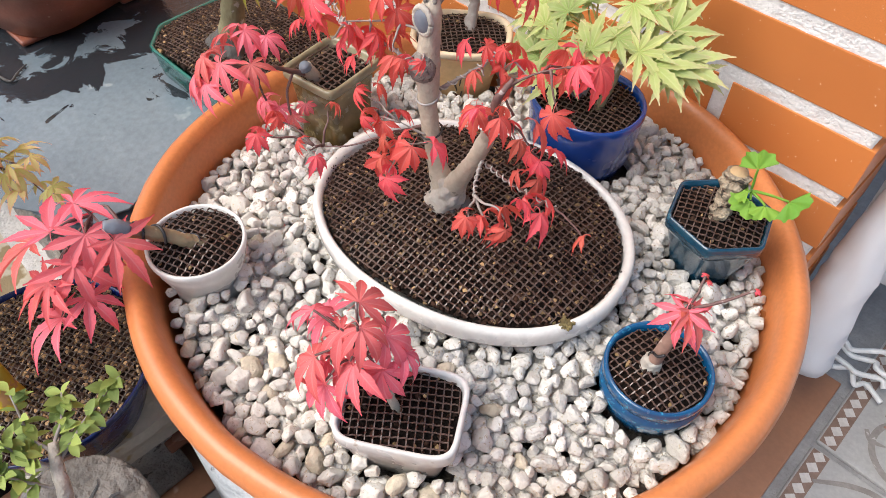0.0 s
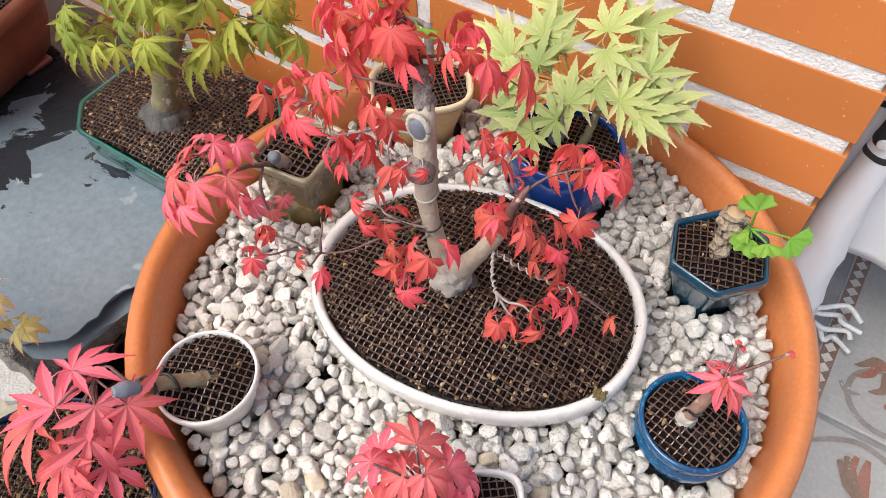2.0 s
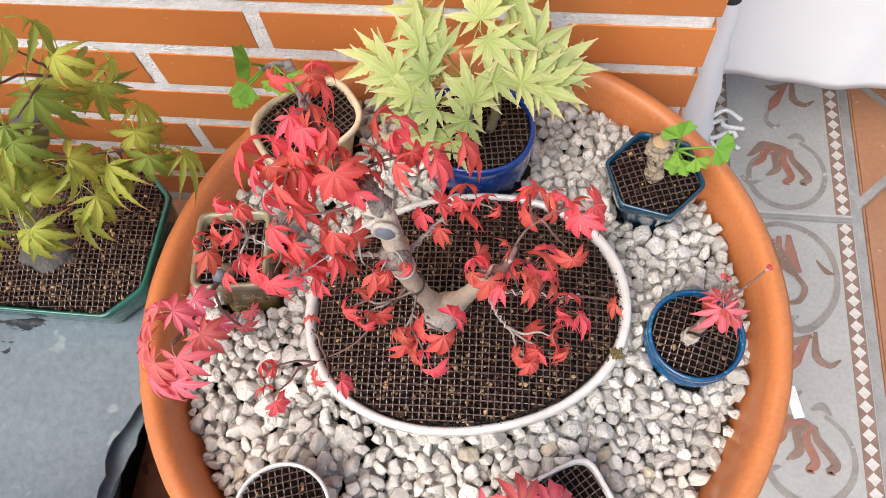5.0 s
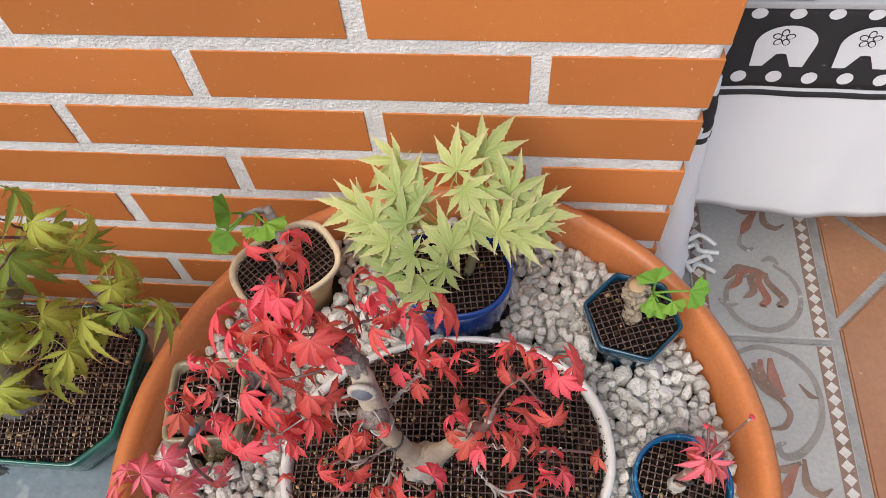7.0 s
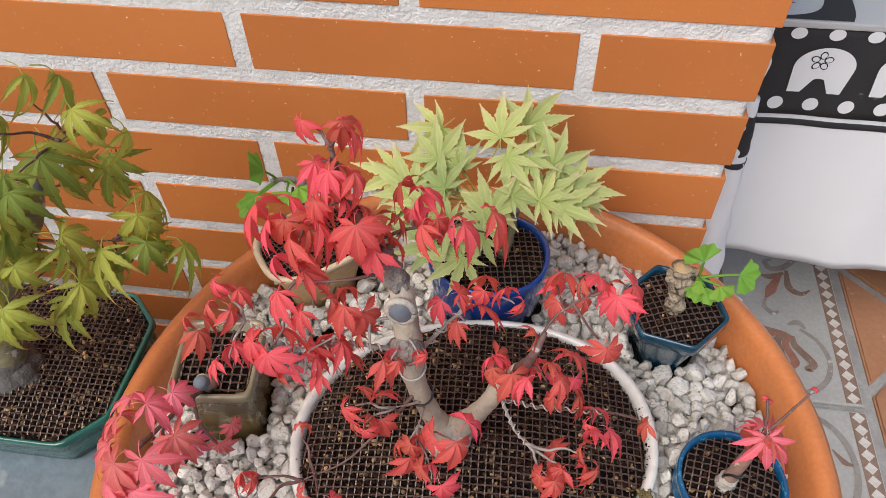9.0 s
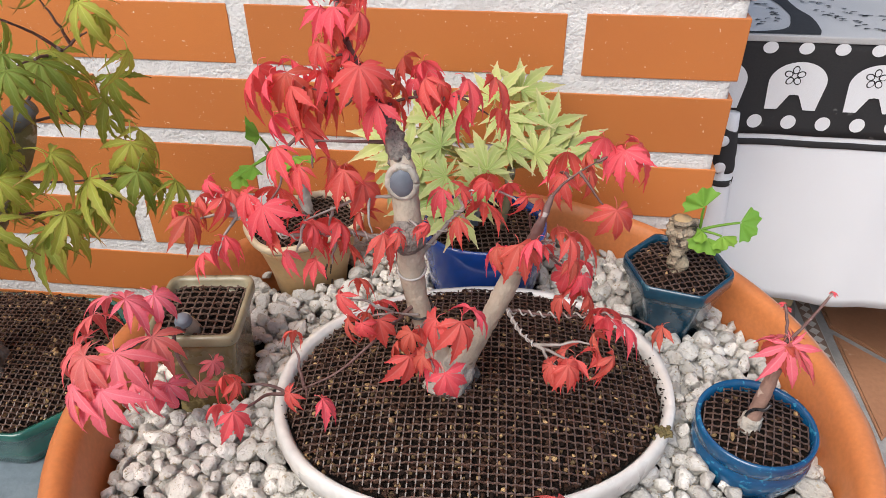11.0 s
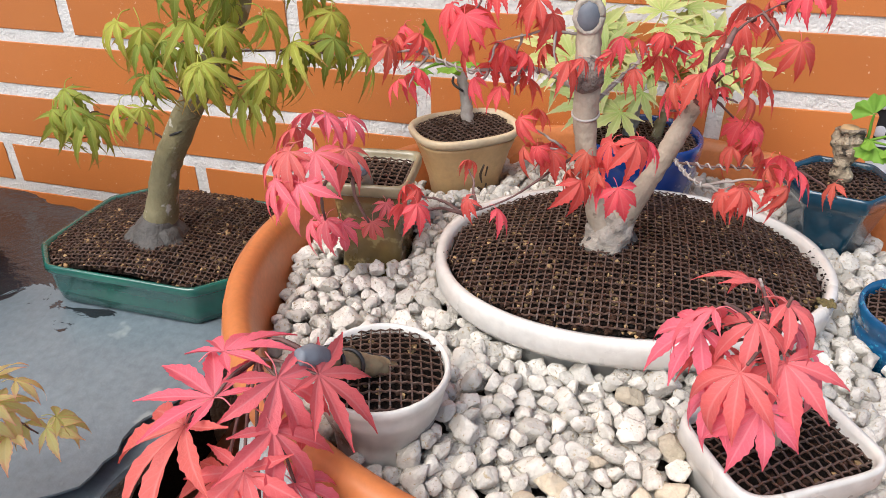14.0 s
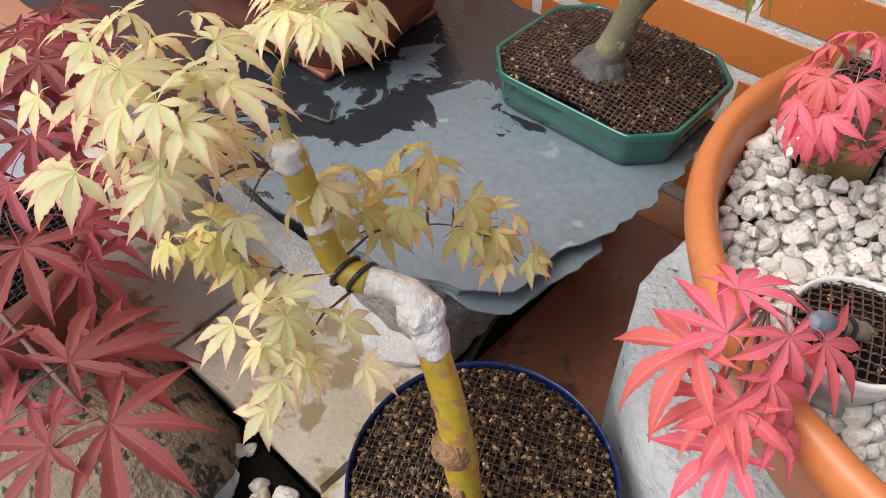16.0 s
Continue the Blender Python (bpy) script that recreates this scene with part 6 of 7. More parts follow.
bough((-0.187, -0.170, 0.462), [(-0.165, -0.172, 0.490), (-0.145, -0.170, 0.505)], [(-0.134, -0.170, 0.512), (-0.162, -0.170, 0.493), (-0.156, -0.200, 0.505), (-0.164, -0.200, 0.530), (-0.15, -0.176, 0.530)], GZ, (2, 3))
bough((-0.190, -0.171, 0.456), [(-0.192, -0.186, 0.472)], [(-0.193, -0.200, 0.479), (-0.189, -0.200, 0.457), (-0.190, -0.180, 0.513), (-0.172, -0.200, 0.444), (-0.21, -0.19, 0.50), (-0.225, -0.19, 0.47), (-0.2, -0.18, 0.54)], GZ, (2, 3))

# 10 red-brown tray at the back of the slate
KAT = (-0.580, -0.238)
KSH = oval(0.125, 0.105, 4.2, 88)
kp = potted("potted_yellow_green_maple", (*KAT, 0.233), "small maple in a red-brown clay tray on the slate")
part("tray", vessel(KSH, KAT, 12, [(0.78, 0.2405), (0.84, 0.2425), (0.92, 0.275), (0.945, 0.300), (0.985, 0.303), (1.0, 0.3075), (0.998, 0.3145), (0.98, 0.3175), (0.91, 0.3175), (0.89, 0.312), (0.875, 0.30), (0.4, 0.299)], 0.003), RED_CLAY, kp, "red-brown unglazed tray")
for sx in (-0.075, 0.075):
    for sy in (-0.058, 0.058):
        part("foot", box(KAT[0] + sx - 0.02, KAT[0] + sx + 0.02, KAT[1] + sy - 0.016, KAT[1] + sy + 0.016, 0.2338, 0.2402, 0.003), RED_CLAY, kp)
fill(kp, KSH, KAT, 12, 0.885, 0.3105, 0.006, 0.0052, 0.0013, NET, 111, 0.0026, 0.12, count=2600)
part("trunk", tube([(-0.60, -0.25, 0.31), (-0.595, -0.252, 0.35), (-0.58, -0.256, 0.40), (-0.585, -0.25, 0.45)], [0.011, 0.008, 0.006, 0.004], 14, 5, 0.12, 2.0), BARK_OLIVE, kp)
KLEAF = leaf_set("yellow_green_leaf", LIME_LEAF, lobes=5, slim=(1.1, 0.95, 1.0, 1.1, 0.95, 1.0), bend=(1.0, 0.8, 1.2, 0.9, 0.7, 1.1), fold=0.4, curl=0.8)
limb(kp, (-0.588, -0.254, 0.375), [(-0.54, -0.262, 0.375), (-0.50, -0.25, 0.362)], BARK_DARK, 0.0026, [(-0.543, -0.276, 0.352), (-0.489, -0.262, 0.362), (-0.489, -0.219, 0.352), (-0.474, -0.196, 0.350), (-0.542, -0.282, 0.372), (-0.445, -0.224, 0.378), (-0.51, -0.24, 0.38)], KLEAF, 0.030, (3, 4))
limb(kp, (-0.585, -0.25, 0.42), [(-0.56, -0.24, 0.43)], BARK_DARK, 0.0026, [(-0.55, -0.23, 0.42), (-0.60, -0.28, 0.41), (-0.63, -0.24, 0.43), (-0.57, -0.2, 0.44), (-0.58, -0.25, 0.46)], KLEAF, 0.030, (3, 5))

# 11 blue round pot with the yellow maple
YAT = (-0.150, -0.480)
yp = potted("potted_yellow_maple", (*YAT, 0.125), "cream-yellow maple with a thick yellow stem in a navy pot")
part("pot", vessel(ROUND, YAT, 0, [(0.0610, 0.1245), (0.0647, 0.1260), (0.0739, 0.1500), (0.0809, 0.1720), (0.0827, 0.1790), (0.0850, 0.1840), (0.0856, 0.1885), (0.0850, 0.1902), (0.0837, 0.1900), (0.0830, 0.1860), (0.0804, 0.1780), (0.0277, 0.1770)], 0.004), NAVY, yp, "navy glazed round pot with pale flecks")
fill(yp, oval(0.0830, 0.0830, 2, 64), YAT, 0, 0.985, 0.1845, 0.007, 0.0046, 0.0010, NET_BROWN, 121, 0.0026, 0.42, netturn=25, count=6200)
foot = part("trunk_foot", tube([(-0.134, -0.507, 0.186), (-0.135, -0.507, 0.205), (-0.139, -0.506, 0.232), (-0.145, -0.504, 0.262), (-0.150, -0.502, 0.284), (-0.159, -0.498, 0.308), (-0.1715, -0.494, 0.331)], [0.0118, 0.0094, 0.0084, 0.0096, 0.0086, 0.0080, 0.0080], 26, 8, 0.06, 3.0), BARK_YELLOW, yp, "thick yellow stem with brown flecks")
part("graft_knob", tube([(-0.1690, -0.4945, 0.327), (-0.1725, -0.4930, 0.334), (-0.1785, -0.4900, 0.343), (-0.1855, -0.4890, 0.3500), (-0.1955, -0.4915, 0.3530), (-0.2090, -0.4965, 0.3520)], [0.0080, 0.0086, 0.0092, 0.0084, 0.0070, 0.0074], 34, 9, 0.12, 8.0), PASTE_WHITE, yp, "swollen graft covered with white paste")
ball = bmesh.new()
bmesh.ops.create_icosphere(ball, subdivisions=4, radius=1)
for v in ball.verts:
    p = v.co.copy()
    v.co = Vector((-0.1810, -0.4905, 0.3452)) + p * 0.0116 * (1 + 0.16 * noise.noise(p * 2.2) + 0.05 * noise.noise(p * 6) + 0.025 * noise.noise(p * 15))
part("callus", ball, PASTE_WHITE, yp, "round white callus of the graft")
part("upper_stem", tube([(-0.2080, -0.4965, 0.352), (-0.2185, -0.500, 0.352), (-0.2265, -0.502, 0.356), (-0.2310, -0.503, 0.367), (-0.2348, -0.503, 0.388), (-0.238, -0.504, 0.408), (-0.2405, -0.504, 0.420)], [0.0078, 0.0074, 0.0068, 0.0066, 0.0066, 0.0068, 0.0066], 22, 8, 0.09, 4.0), BARK_GOLD, yp, "golden yellow upper stem")
part("sealed_cut", tube([(-0.2395, -0.5045, 0.415), (-0.2405, -0.506, 0.4235)], [0.0078, 0.0058], 18, 5, 0.3, 1.0), PASTE_WHITE, yp, "cut sealed with white paste")
part("bark_band", tube([(-0.2315, -0.503, 0.3800), (-0.2320, -0.503, 0.3835)], [0.0074, 0.0074], 18, 5, 0.45, 6.0), PASTE_WHITE, yp, "patch of white paste")
for off in (0.0, 0.009):
    part("wire_ring", tube([(-0.2130 - off + 0.003 * math.sin(a), -0.4980 - off * 0.3 + 0.0088 * math.cos(a), 0.352 + 0.0088 * math.sin(a)) for a in np.linspace(0, 2 * math.pi, 13)], [0.0012] * 13, 6, 3), WIRE, yp, "black tie")
for kx, ky, kz, kr in ((-0.1475, -0.5080, 0.2730, 0.0112), (-0.1585, -0.5035, 0.302, 0.0050), (-0.1395, -0.5125, 0.243, 0.0052)):
    lump = bmesh.new()
    bmesh.ops.create_icosphere(lump, subdivisions=3, radius=1)
    for v in lump.verts:
        p = v.co.copy()
        v.co = Vector((kx, ky, kz)) + Vector((p.x * kr, p.y * kr * 0.8, p.z * kr)) * (1 + 0.22 * noise.noise(p * 3) + 0.1 * noise.noise(p * 9))
    part("knot", lump, KNOT, foot, "healed brown branch scar")
twig(yp, [(-0.243, -0.502, 0.417), (-0.249, -0.498, 0.430), (-0.250, -0.496, 0.447), (-0.246, -0.491, 0.462)], 0.0023, 0.0015, BARK_LIME, "side_stem")
YEL = leaf_set("cream_leaf", YELLOW_LEAF, lobes=(5, 7, 5, 7, 5, 5), slim=(1.25, 1.05, 1.3, 1.1, 1.2, 1.25), neck=0.46, bend=(0.25, 0.15, 0.4, 0.25, 0.2, 0.4), fold=(0.18, 0.14, 0.25, 0.2, 0.14, 0.22), curl=(0.3, 0.2, 0.5, 0.3, 0.4, 0.4), cone=(0.15, 0.1, 0.35, 0.2, 0.1, 0.3), ragged=0.1, belly=0.5, stalk=0.3)
MUS = leaf_set("mustard_leaf", OLIVE_LEAF, lobes=5, slim=(1.25, 1.1, 1.3, 1.2, 1.1, 1.35), bend=(0.4, 0.3, 0.6, 0.5, 0.4, 0.7), fold=0.2, curl=0.4, cone=(0.2, 0.3, 0.1, 0.3, 0.4, 0.2), belly=0.5, stalk=0.3)


def yellow(start, ends, tufts, meshes, size, per=(2, 3), drop=(-8, 38), r0=0.002):
    limb(yp, start, ends, BARK_DARK, r0, tufts, meshes, size, per, drop, None, 0.85 if meshes is YEL else 0.6)


yellow((-0.246, -0.491, 0.460), [(-0.240, -0.484, 0.470)], [(-0.234, -0.484, 0.472), (-0.246, -0.462, 0.458), (-0.249, -0.478, 0.466), (-0.222, -0.476, 0.474), (-0.236, -0.47, 0.47), (-0.23, -0.492, 0.478), (-0.258, -0.47, 0.452)], YEL, 0.0245, (2, 3))
yellow((-0.249, -0.498, 0.432), [(-0.255, -0.52, 0.446), (-0.25, -0.54, 0.46)], [(-0.265, -0.528, 0.458), (-0.262, -0.567, 0.440), (-0.235, -0.549, 0.472), (-0.300, -0.520, 0.458), (-0.318, -0.548, 0.458), (-0.246, -0.562, 0.448), (-0.222, -0.562, 0.462), (-0.215, -0.545, 0.480), (-0.28, -0.545, 0.445), (-0.29, -0.535, 0.470), (-0.275, -0.56, 0.465), (-0.31, -0.535, 0.44), (-0.284, -0.515, 0.43)], YEL, 0.0255, (2, 4), (-4, 42), 0.003)
yellow((-0.236, -0.503, 0.40), [(-0.255, -0.508, 0.405)], [(-0.277, -0.508, 0.402), (-0.252, -0.500, 0.392), (-0.266, -0.540, 0.412), (-0.262, -0.518, 0.386), (-0.286, -0.525, 0.395), (-0.296, -0.512, 0.408), (-0.28, -0.53, 0.415)], YEL, 0.0235, (2, 3))
yellow((-0.222, -0.503, 0.352), [(-0.232, -0.52, 0.358), (-0.25, -0.53, 0.360)], [(-0.298, -0.546, 0.346), (-0.278, -0.542, 0.366), (-0.262, -0.532, 0.35), (-0.288, -0.53, 0.358)], MUS, 0.021, (3, 4))
yellow((-0.214, -0.5, 0.346), [(-0.21, -0.525, 0.352), (-0.20, -0.545, 0.356)], [(-0.191, -0.559, 0.368), (-0.219, -0.555, 0.364), (-0.199, -0.537, 0.360), (-0.180, -0.570, 0.362), (-0.186, -0.536, 0.35), (-0.208, -0.548, 0.372)], YEL, 0.0225, (2, 4))
yellow((-0.225, -0.501, 0.356), [(-0.230, -0.475, 0.352), (-0.218, -0.448, 0.346), (-0.204, -0.425, 0.334)], [(-0.230, -0.440, 0.373), (-0.228, -0.453, 0.354), (-0.213, -0.420, 0.334), (-0.202, -0.409, 0.324), (-0.187, -0.408, 0.305), (-0.246, -0.472, 0.338), (-0.222, -0.436, 0.362), (-0.216, -0.43, 0.346), (-0.2, -0.418, 0.318), (-0.236, -0.462, 0.342)], MUS, 0.0245, (2, 4))
yellow((-0.230, -0.503, 0.375), [(-0.242, -0.485, 0.378)], [(-0.248, -0.471, 0.372), (-0.252, -0.486, 0.362), (-0.24, -0.476, 0.355)], MUS, 0.022, (3, 4))

# 12 wine-red maple in a clay pot at the log
CAT = (-0.535, -0.625)
cp = potted("potted_wine_maple", (*CAT, 0.165), "wine-red maple in a brown clay pot on the mottled log")
part("pot", vessel(ROUND, CAT, 0, [(0.074, 0.168), (0.080, 0.170), (0.096, 0.215), (0.104, 0.236), (0.112, 0.240), (0.113, 0.249), (0.109, 0.2525), (0.100, 0.2515), (0.096, 0.246), (0.093, 0.236), (0.04, 0.235)], 0.004), RED_CLAY, cp, "brown clay pot with a thick rim")
fill(cp, oval(0.095, 0.095, 2, 64), CAT, 0, 0.985, 0.2435, 0.006, 0.0052, 0.0013, NET_BLACK, 131, 0.0026, 0.1, count=1800)
part("trunk", tube([(-0.53, -0.63, 0.243), (-0.52, -0.632, 0.28), (-0.50, -0.636, 0.32), (-0.49, -0.64, 0.36)], [0.009, 0.007, 0.0055, 0.004], 14, 5, 0.12, 2.0), BARK_DARK, cp)
WINE = leaf_set("wine_leaf", WINE_LEAF, lobes=7, slim=(0.8, 0.85, 0.75, 0.88, 0.8, 0.76), bend=(0.15, 0.3, 0.1, 0.25, 0.2, 0.3), fold=0.35, curl=(0.2, 0.3, 0.3, 0.25, 0.35, 0.4), belly=0.55, neck=0.25, ragged=0.07)
twig(cp, [(-0.51, -0.634, 0.30), (-0.44, -0.632, 0.322), (-0.36, -0.628, 0.318), (-0.27, -0.626, 0.325)], 0.003, 0.0012, BARK_DARK)
twig(cp, [(-0.50, -0.636, 0.32), (-0.50, -0.59, 0.335), (-0.55, -0.53, 0.315)], 0.003, 0.0012, BARK_DARK)
for hx, hy, hz, az, dr, ro, sz in ((-0.300, -0.618, 0.325, 104, 4, 0, 0.056), (-0.254, -0.622, 0.325, 14, 4, 0, 0.056), (-0.278, -0.640, 0.322, 150, 12, 0, 0.032), (-0.262, -0.646, 0.328, 250, 12, 0, 0.046), (-0.388, -0.599, 0.327, 349, 6, 0, 0.055), (-0.305, -0.605, 0.312, 55, 12, 0, 0.054), (-0.300, -0.655, 0.315, 230, 20, 0, 0.05), (-0.34, -0.64, 0.32, 200, 15, 0, 0.05), (-0.408, -0.529, 0.33, 335, 8, 0, 0.055), (-0.623, -0.496, 0.315, 20, 20, 0, 0.055), (-0.554, -0.524, 0.325, 60, 15, 0, 0.055), (-0.591, -0.469, 0.315, 330, 20, 0, 0.05), (-0.488, -0.548, 0.32, 10, 15, 0, 0.055), (-0.457, -0.579, 0.318, 300, 15, 0, 0.05), (-0.539, -0.483, 0.318, 350, 20, 0, 0.05), (-0.426, -0.597, 0.300, 120, 30, 0, 0.05), (-0.412, -0.56, 0.300, 60, 30, 0, 0.05), (-0.46, -0.57, 0.31, 170, 30, 0, 0.05), (-0.50, -0.53, 0.318, 40, 25, 0, 0.05), (-0.545, -0.52, 0.318, 100, 25, 0, 0.05), (-0.600, -0.502, 0.302, 60, 30, 0, 0.05), (-0.633, -0.474, 0.302, 80, 30, 0, 0.05), (-0.58, -0.55, 0.320, 150, 30, 0, 0.05), (-0.64, -0.53, 0.31, 200, 30, 0, 0.05), (-0.44, -0.64, 0.32, 250, 40, 0, 0.05), (-0.34, -0.652, 0.308, 230, 45, 0, 0.045), (-0.48, -0.60, 0.33, 80, 30, 0, 0.05), (-0.57, -0.60, 0.33, 180, 30, 0, 0.05), (-0.52, -0.56, 0.33, 10, 30, 0, 0.05), (-0.36, -0.64, 0.30, 300, 40, 0, 0.045), (-0.39, -0.575, 0.292, 10, 30, 0, 0.05), (-0.56, -0.50, 0.335, 40, 12, 0, 0.052), (-0.53, -0.512, 0.340, 320, 10, 0, 0.05), (-0.555, -0.540, 0.340, 200, 14, 0, 0.05), (-0.585, -0.48, 0.332, 90, 16, 0, 0.05), (-0.61, -0.46, 0.328, 20, 16, 0, 0.05), (-0.52, -0.485, 0.334, 70, 12, 0, 0.046)):
    leaf_at(cp, R.choice(WINE), (hx, hy, hz), az, dr, ro, sz)
for i, (x, y, z, az) in enumerate(((-0.562, -0.550, 0.268, 30), (-0.572, -0.512, 0.272, 60), (-0.606, -0.500, 0.270, 40))):
    bm = box(-0.016, 0.016, -0.040, 0.040, -0.0006, 0.0006, 0.0004, 1)
    bm.transform(Matrix.Translation((x, y, z)) @ Euler((radians(55), 0.2, radians(az))).to_matrix().to_4x4())
    part("plant_tag", bm, TAG_GREY, cp, "blank grey plastic plant tag", flat=True)

# 13 small shrub leaning over the navy pot
sp = thing("small_shrub", (0.002, -0.520, 0.188), "small-leaved shrub with a pale crooked stem on the stump", "shrub")
part("stem", tube([(0.004, -0.530, 0.1875), (0.008, -0.522, 0.225), (0.007, -0.510, 0.258), (-0.006, -0.504, 0.270), (-0.018, -0.498, 0.276)], [0.0055, 0.0052, 0.0046, 0.004, 0.003], 14, 6, 0.14, 2.0), BARK_PALE, sp, "pale crooked stem")
LITTLE = smooth(mesh_of("small_leaf", small_leaf("small_leaf"), SHRUB_LEAF))
for path in (((-0.006, -0.504, 0.270), (-0.014, -0.485, 0.276), (-0.022, -0.462, 0.280), (-0.025, -0.447, 0.284)), ((-0.012, -0.501, 0.273), (-0.030, -0.505, 0.280), (-0.052, -0.500, 0.298)), ((-0.006, -0.504, 0.270), (-0.018, -0.515, 0.284), (-0.034, -0.52, 0.295)), ((0.004, -0.508, 0.262), (-0.008, -0.522, 0.274), (-0.018, -0.530, 0.282)), ((-0.016, -0.499, 0.275), (-0.03, -0.485, 0.278), (-0.04, -0.478, 0.284))):
    twig(sp, list(path), 0.0013, 0.0006, BARK_GREY, "twig", 0.1, 5)
    line = curve(path, 7)
    for i, p in enumerate(line[4:]):
        if path[2][0] > 0 and i < 8:
            continue
        for _ in range(2):
            leaf_at(sp, LITTLE, p, R.uniform(0, 360), R.uniform(-50, 25), R.uniform(-40, 40), R.uniform(0.008, 0.014))

# ---- small stones at the log's end ----
STONES = [smooth(mesh_of("pebble", pebble_mesh(s), PEBBLE)) for s in range(9)] + [smooth(mesh_of("pebble", pebble_mesh(40 + s), PEBBLE_TAN)) for s in range(2)]
heap = thing("pebble_heap", (-0.292, -0.592, 0), "small heap of white and grey pebbles beside the log", "pebbles")
for i in range(46):
    lev = i // 12
    ob = new("pebble", R.choice(STONES))
    hang(ob, heap, Matrix.Translation((R.uniform(-0.312, -0.262) , R.uniform(-0.602, -0.574) + 0.004 * lev, 0.013 + 0.0225 * lev + R.uniform(-0.003, 0.003))) @ Euler((R.uniform(0, 6), R.uniform(0, 6), R.uniform(0, 6))).to_matrix().to_4x4() @ Matrix.Scale(R.uniform(0.022, 0.034), 4))

# ---- floor tiles ----
floor = thing("floor", (0, 0, 0), "terrace floor of terracotta tiles with an ornamental tile border", "floor", kind="structure")


def tile_mesh(w, d, name, mat, turn=0.0):
    bm = box(-w / 2, w / 2, -d / 2, d / 2, -0.0048, 0.0, 0.0022, 2)
    bm.transform(Matrix.Rotation(radians(turn), 4, "Z"))
    return smooth(mesh_of(name, bm, mat), False)


SQ, GAP = 0.30, 0.011
plain = tile_mesh(SQ - GAP, SQ - GAP, "tile", TERRACOTTA)
slim = tile_mesh(0.072, SQ - GAP, "tile", TERRACOTTA)
for j in range(-6, 0):
    ob = new("tile", slim)
    hang(ob, floor, Matrix.Translation((0.2845, SQ * (j + 0.5) + 0.12, 0)))
    for i in range(-7, 1):
        ob = new("tile", plain)
        hang(ob, floor, Matrix.Translation((0.243 - SQ * 0.5 + SQ * i, SQ * (j + 0.5) + 0.12 - 0.005 * (i % 2), 0)))
LAID = 0.4995  # the border's far edge, where the diagonal tiles are cut


def cut_tile(cx, cy):
    """A diagonal tile, cut off along the border; None where nothing is left of it."""
    r = (SQ - GAP) / math.sqrt(2)
    ring = [(cx + r, cy), (cx, cy + r), (cx - r, cy), (cx, cy - r)]
    out = []
    for (x0, y0), (x1, y1) in zip(ring, ring[1:] + ring[:1]):
        if x0 >= LAID:
            out.append((x0, y0))
        if (x0 >= LAID) != (x1 >= LAID):
            k = (LAID - x0) / (x1 - x0)
            out.append((LAID, y0 + (y1 - y0) * k))
    if len(out) < 3:
        return None
    bm = bmesh.new()
    rows = [[bm.verts.new((x, y, z)) for x, y in out] for z in (-0.0048, 0.0)]
    bm.faces.new(rows[1])
    bm.faces.new(rows[0][::-1])
    for k in range(len(out)):
        q = (k + 1) % len(out)
        bm.faces.new((rows[0][k], rows[0][q], rows[1][q], rows[1][k]))
    bmesh.ops.bevel(bm, geom=[e for e in bm.edges if all(v.co.z > -0.001 for v in e.verts)], offset=0.0022, segments=2, affect="EDGES")
    return mesh_of("tile", bm, TERRACOTTA)


h = SQ / math.sqrt(2)
for i in range(-1, 8):
    for j in range(-9, 9):
        if (i + j) % 2 == 0:
            me = cut_tile(0.592 + h * i, -0.064 + h * j)
            if me:
                hang(new("tile", me), floor)

# ornamental border tiles, their pattern laid as thin coloured inlays
X0, X1, TL = 0.331, 0.4865, 0.335
border = tile_mesh(X1 - X0, TL - 0.007, "border_tile", TILE)


def ribbon(points, widths, z, mat, parent, name="inlay"):
    line = curve([(x, y, 0) for x, y in points], 7)
    ww = np.interp(np.linspace(0, len(widths) - 1, len(line)), range(len(widths)), widths)
    bm = bmesh.new()
    a, b = [], []
    for i, p in enumerate(line):
        d = (line[min(i + 1, len(line) - 1)] - line[max(i - 1, 0)]).normalized()
        q = Vector((-d.y, d.x, 0)) * ww[i] / 2
        a.append(bm.verts.new((p.x + q.x, p.y + q.y, z)))
        b.append(bm.verts.new((p.x - q.x, p.y - q.y, z)))
    for i in range(len(line) - 1):
        bm.faces.new((b[i], b[i + 1], a[i + 1], a[i]))
    return part(name, bm, mat, parent, flat=True)


def scroll(cx, cy, r, a0, turns, way, w, mat, parent, z):
    """A spiral vine round a flower."""
    pts = [(cx + r * (1 - 0.5 * t ** 2.4) * math.cos(radians(a0 + way * 360 * turns * t)), cy + r * (1 - 0.5 * t ** 2.4) * math.sin(radians(a0 + way * 360 * turns * t))) for t in np.linspace(0, 1, 13)]
    ribbon(pts, [w * 0.7, w, w * 1.1, w, w * 0.6], z, mat, parent)


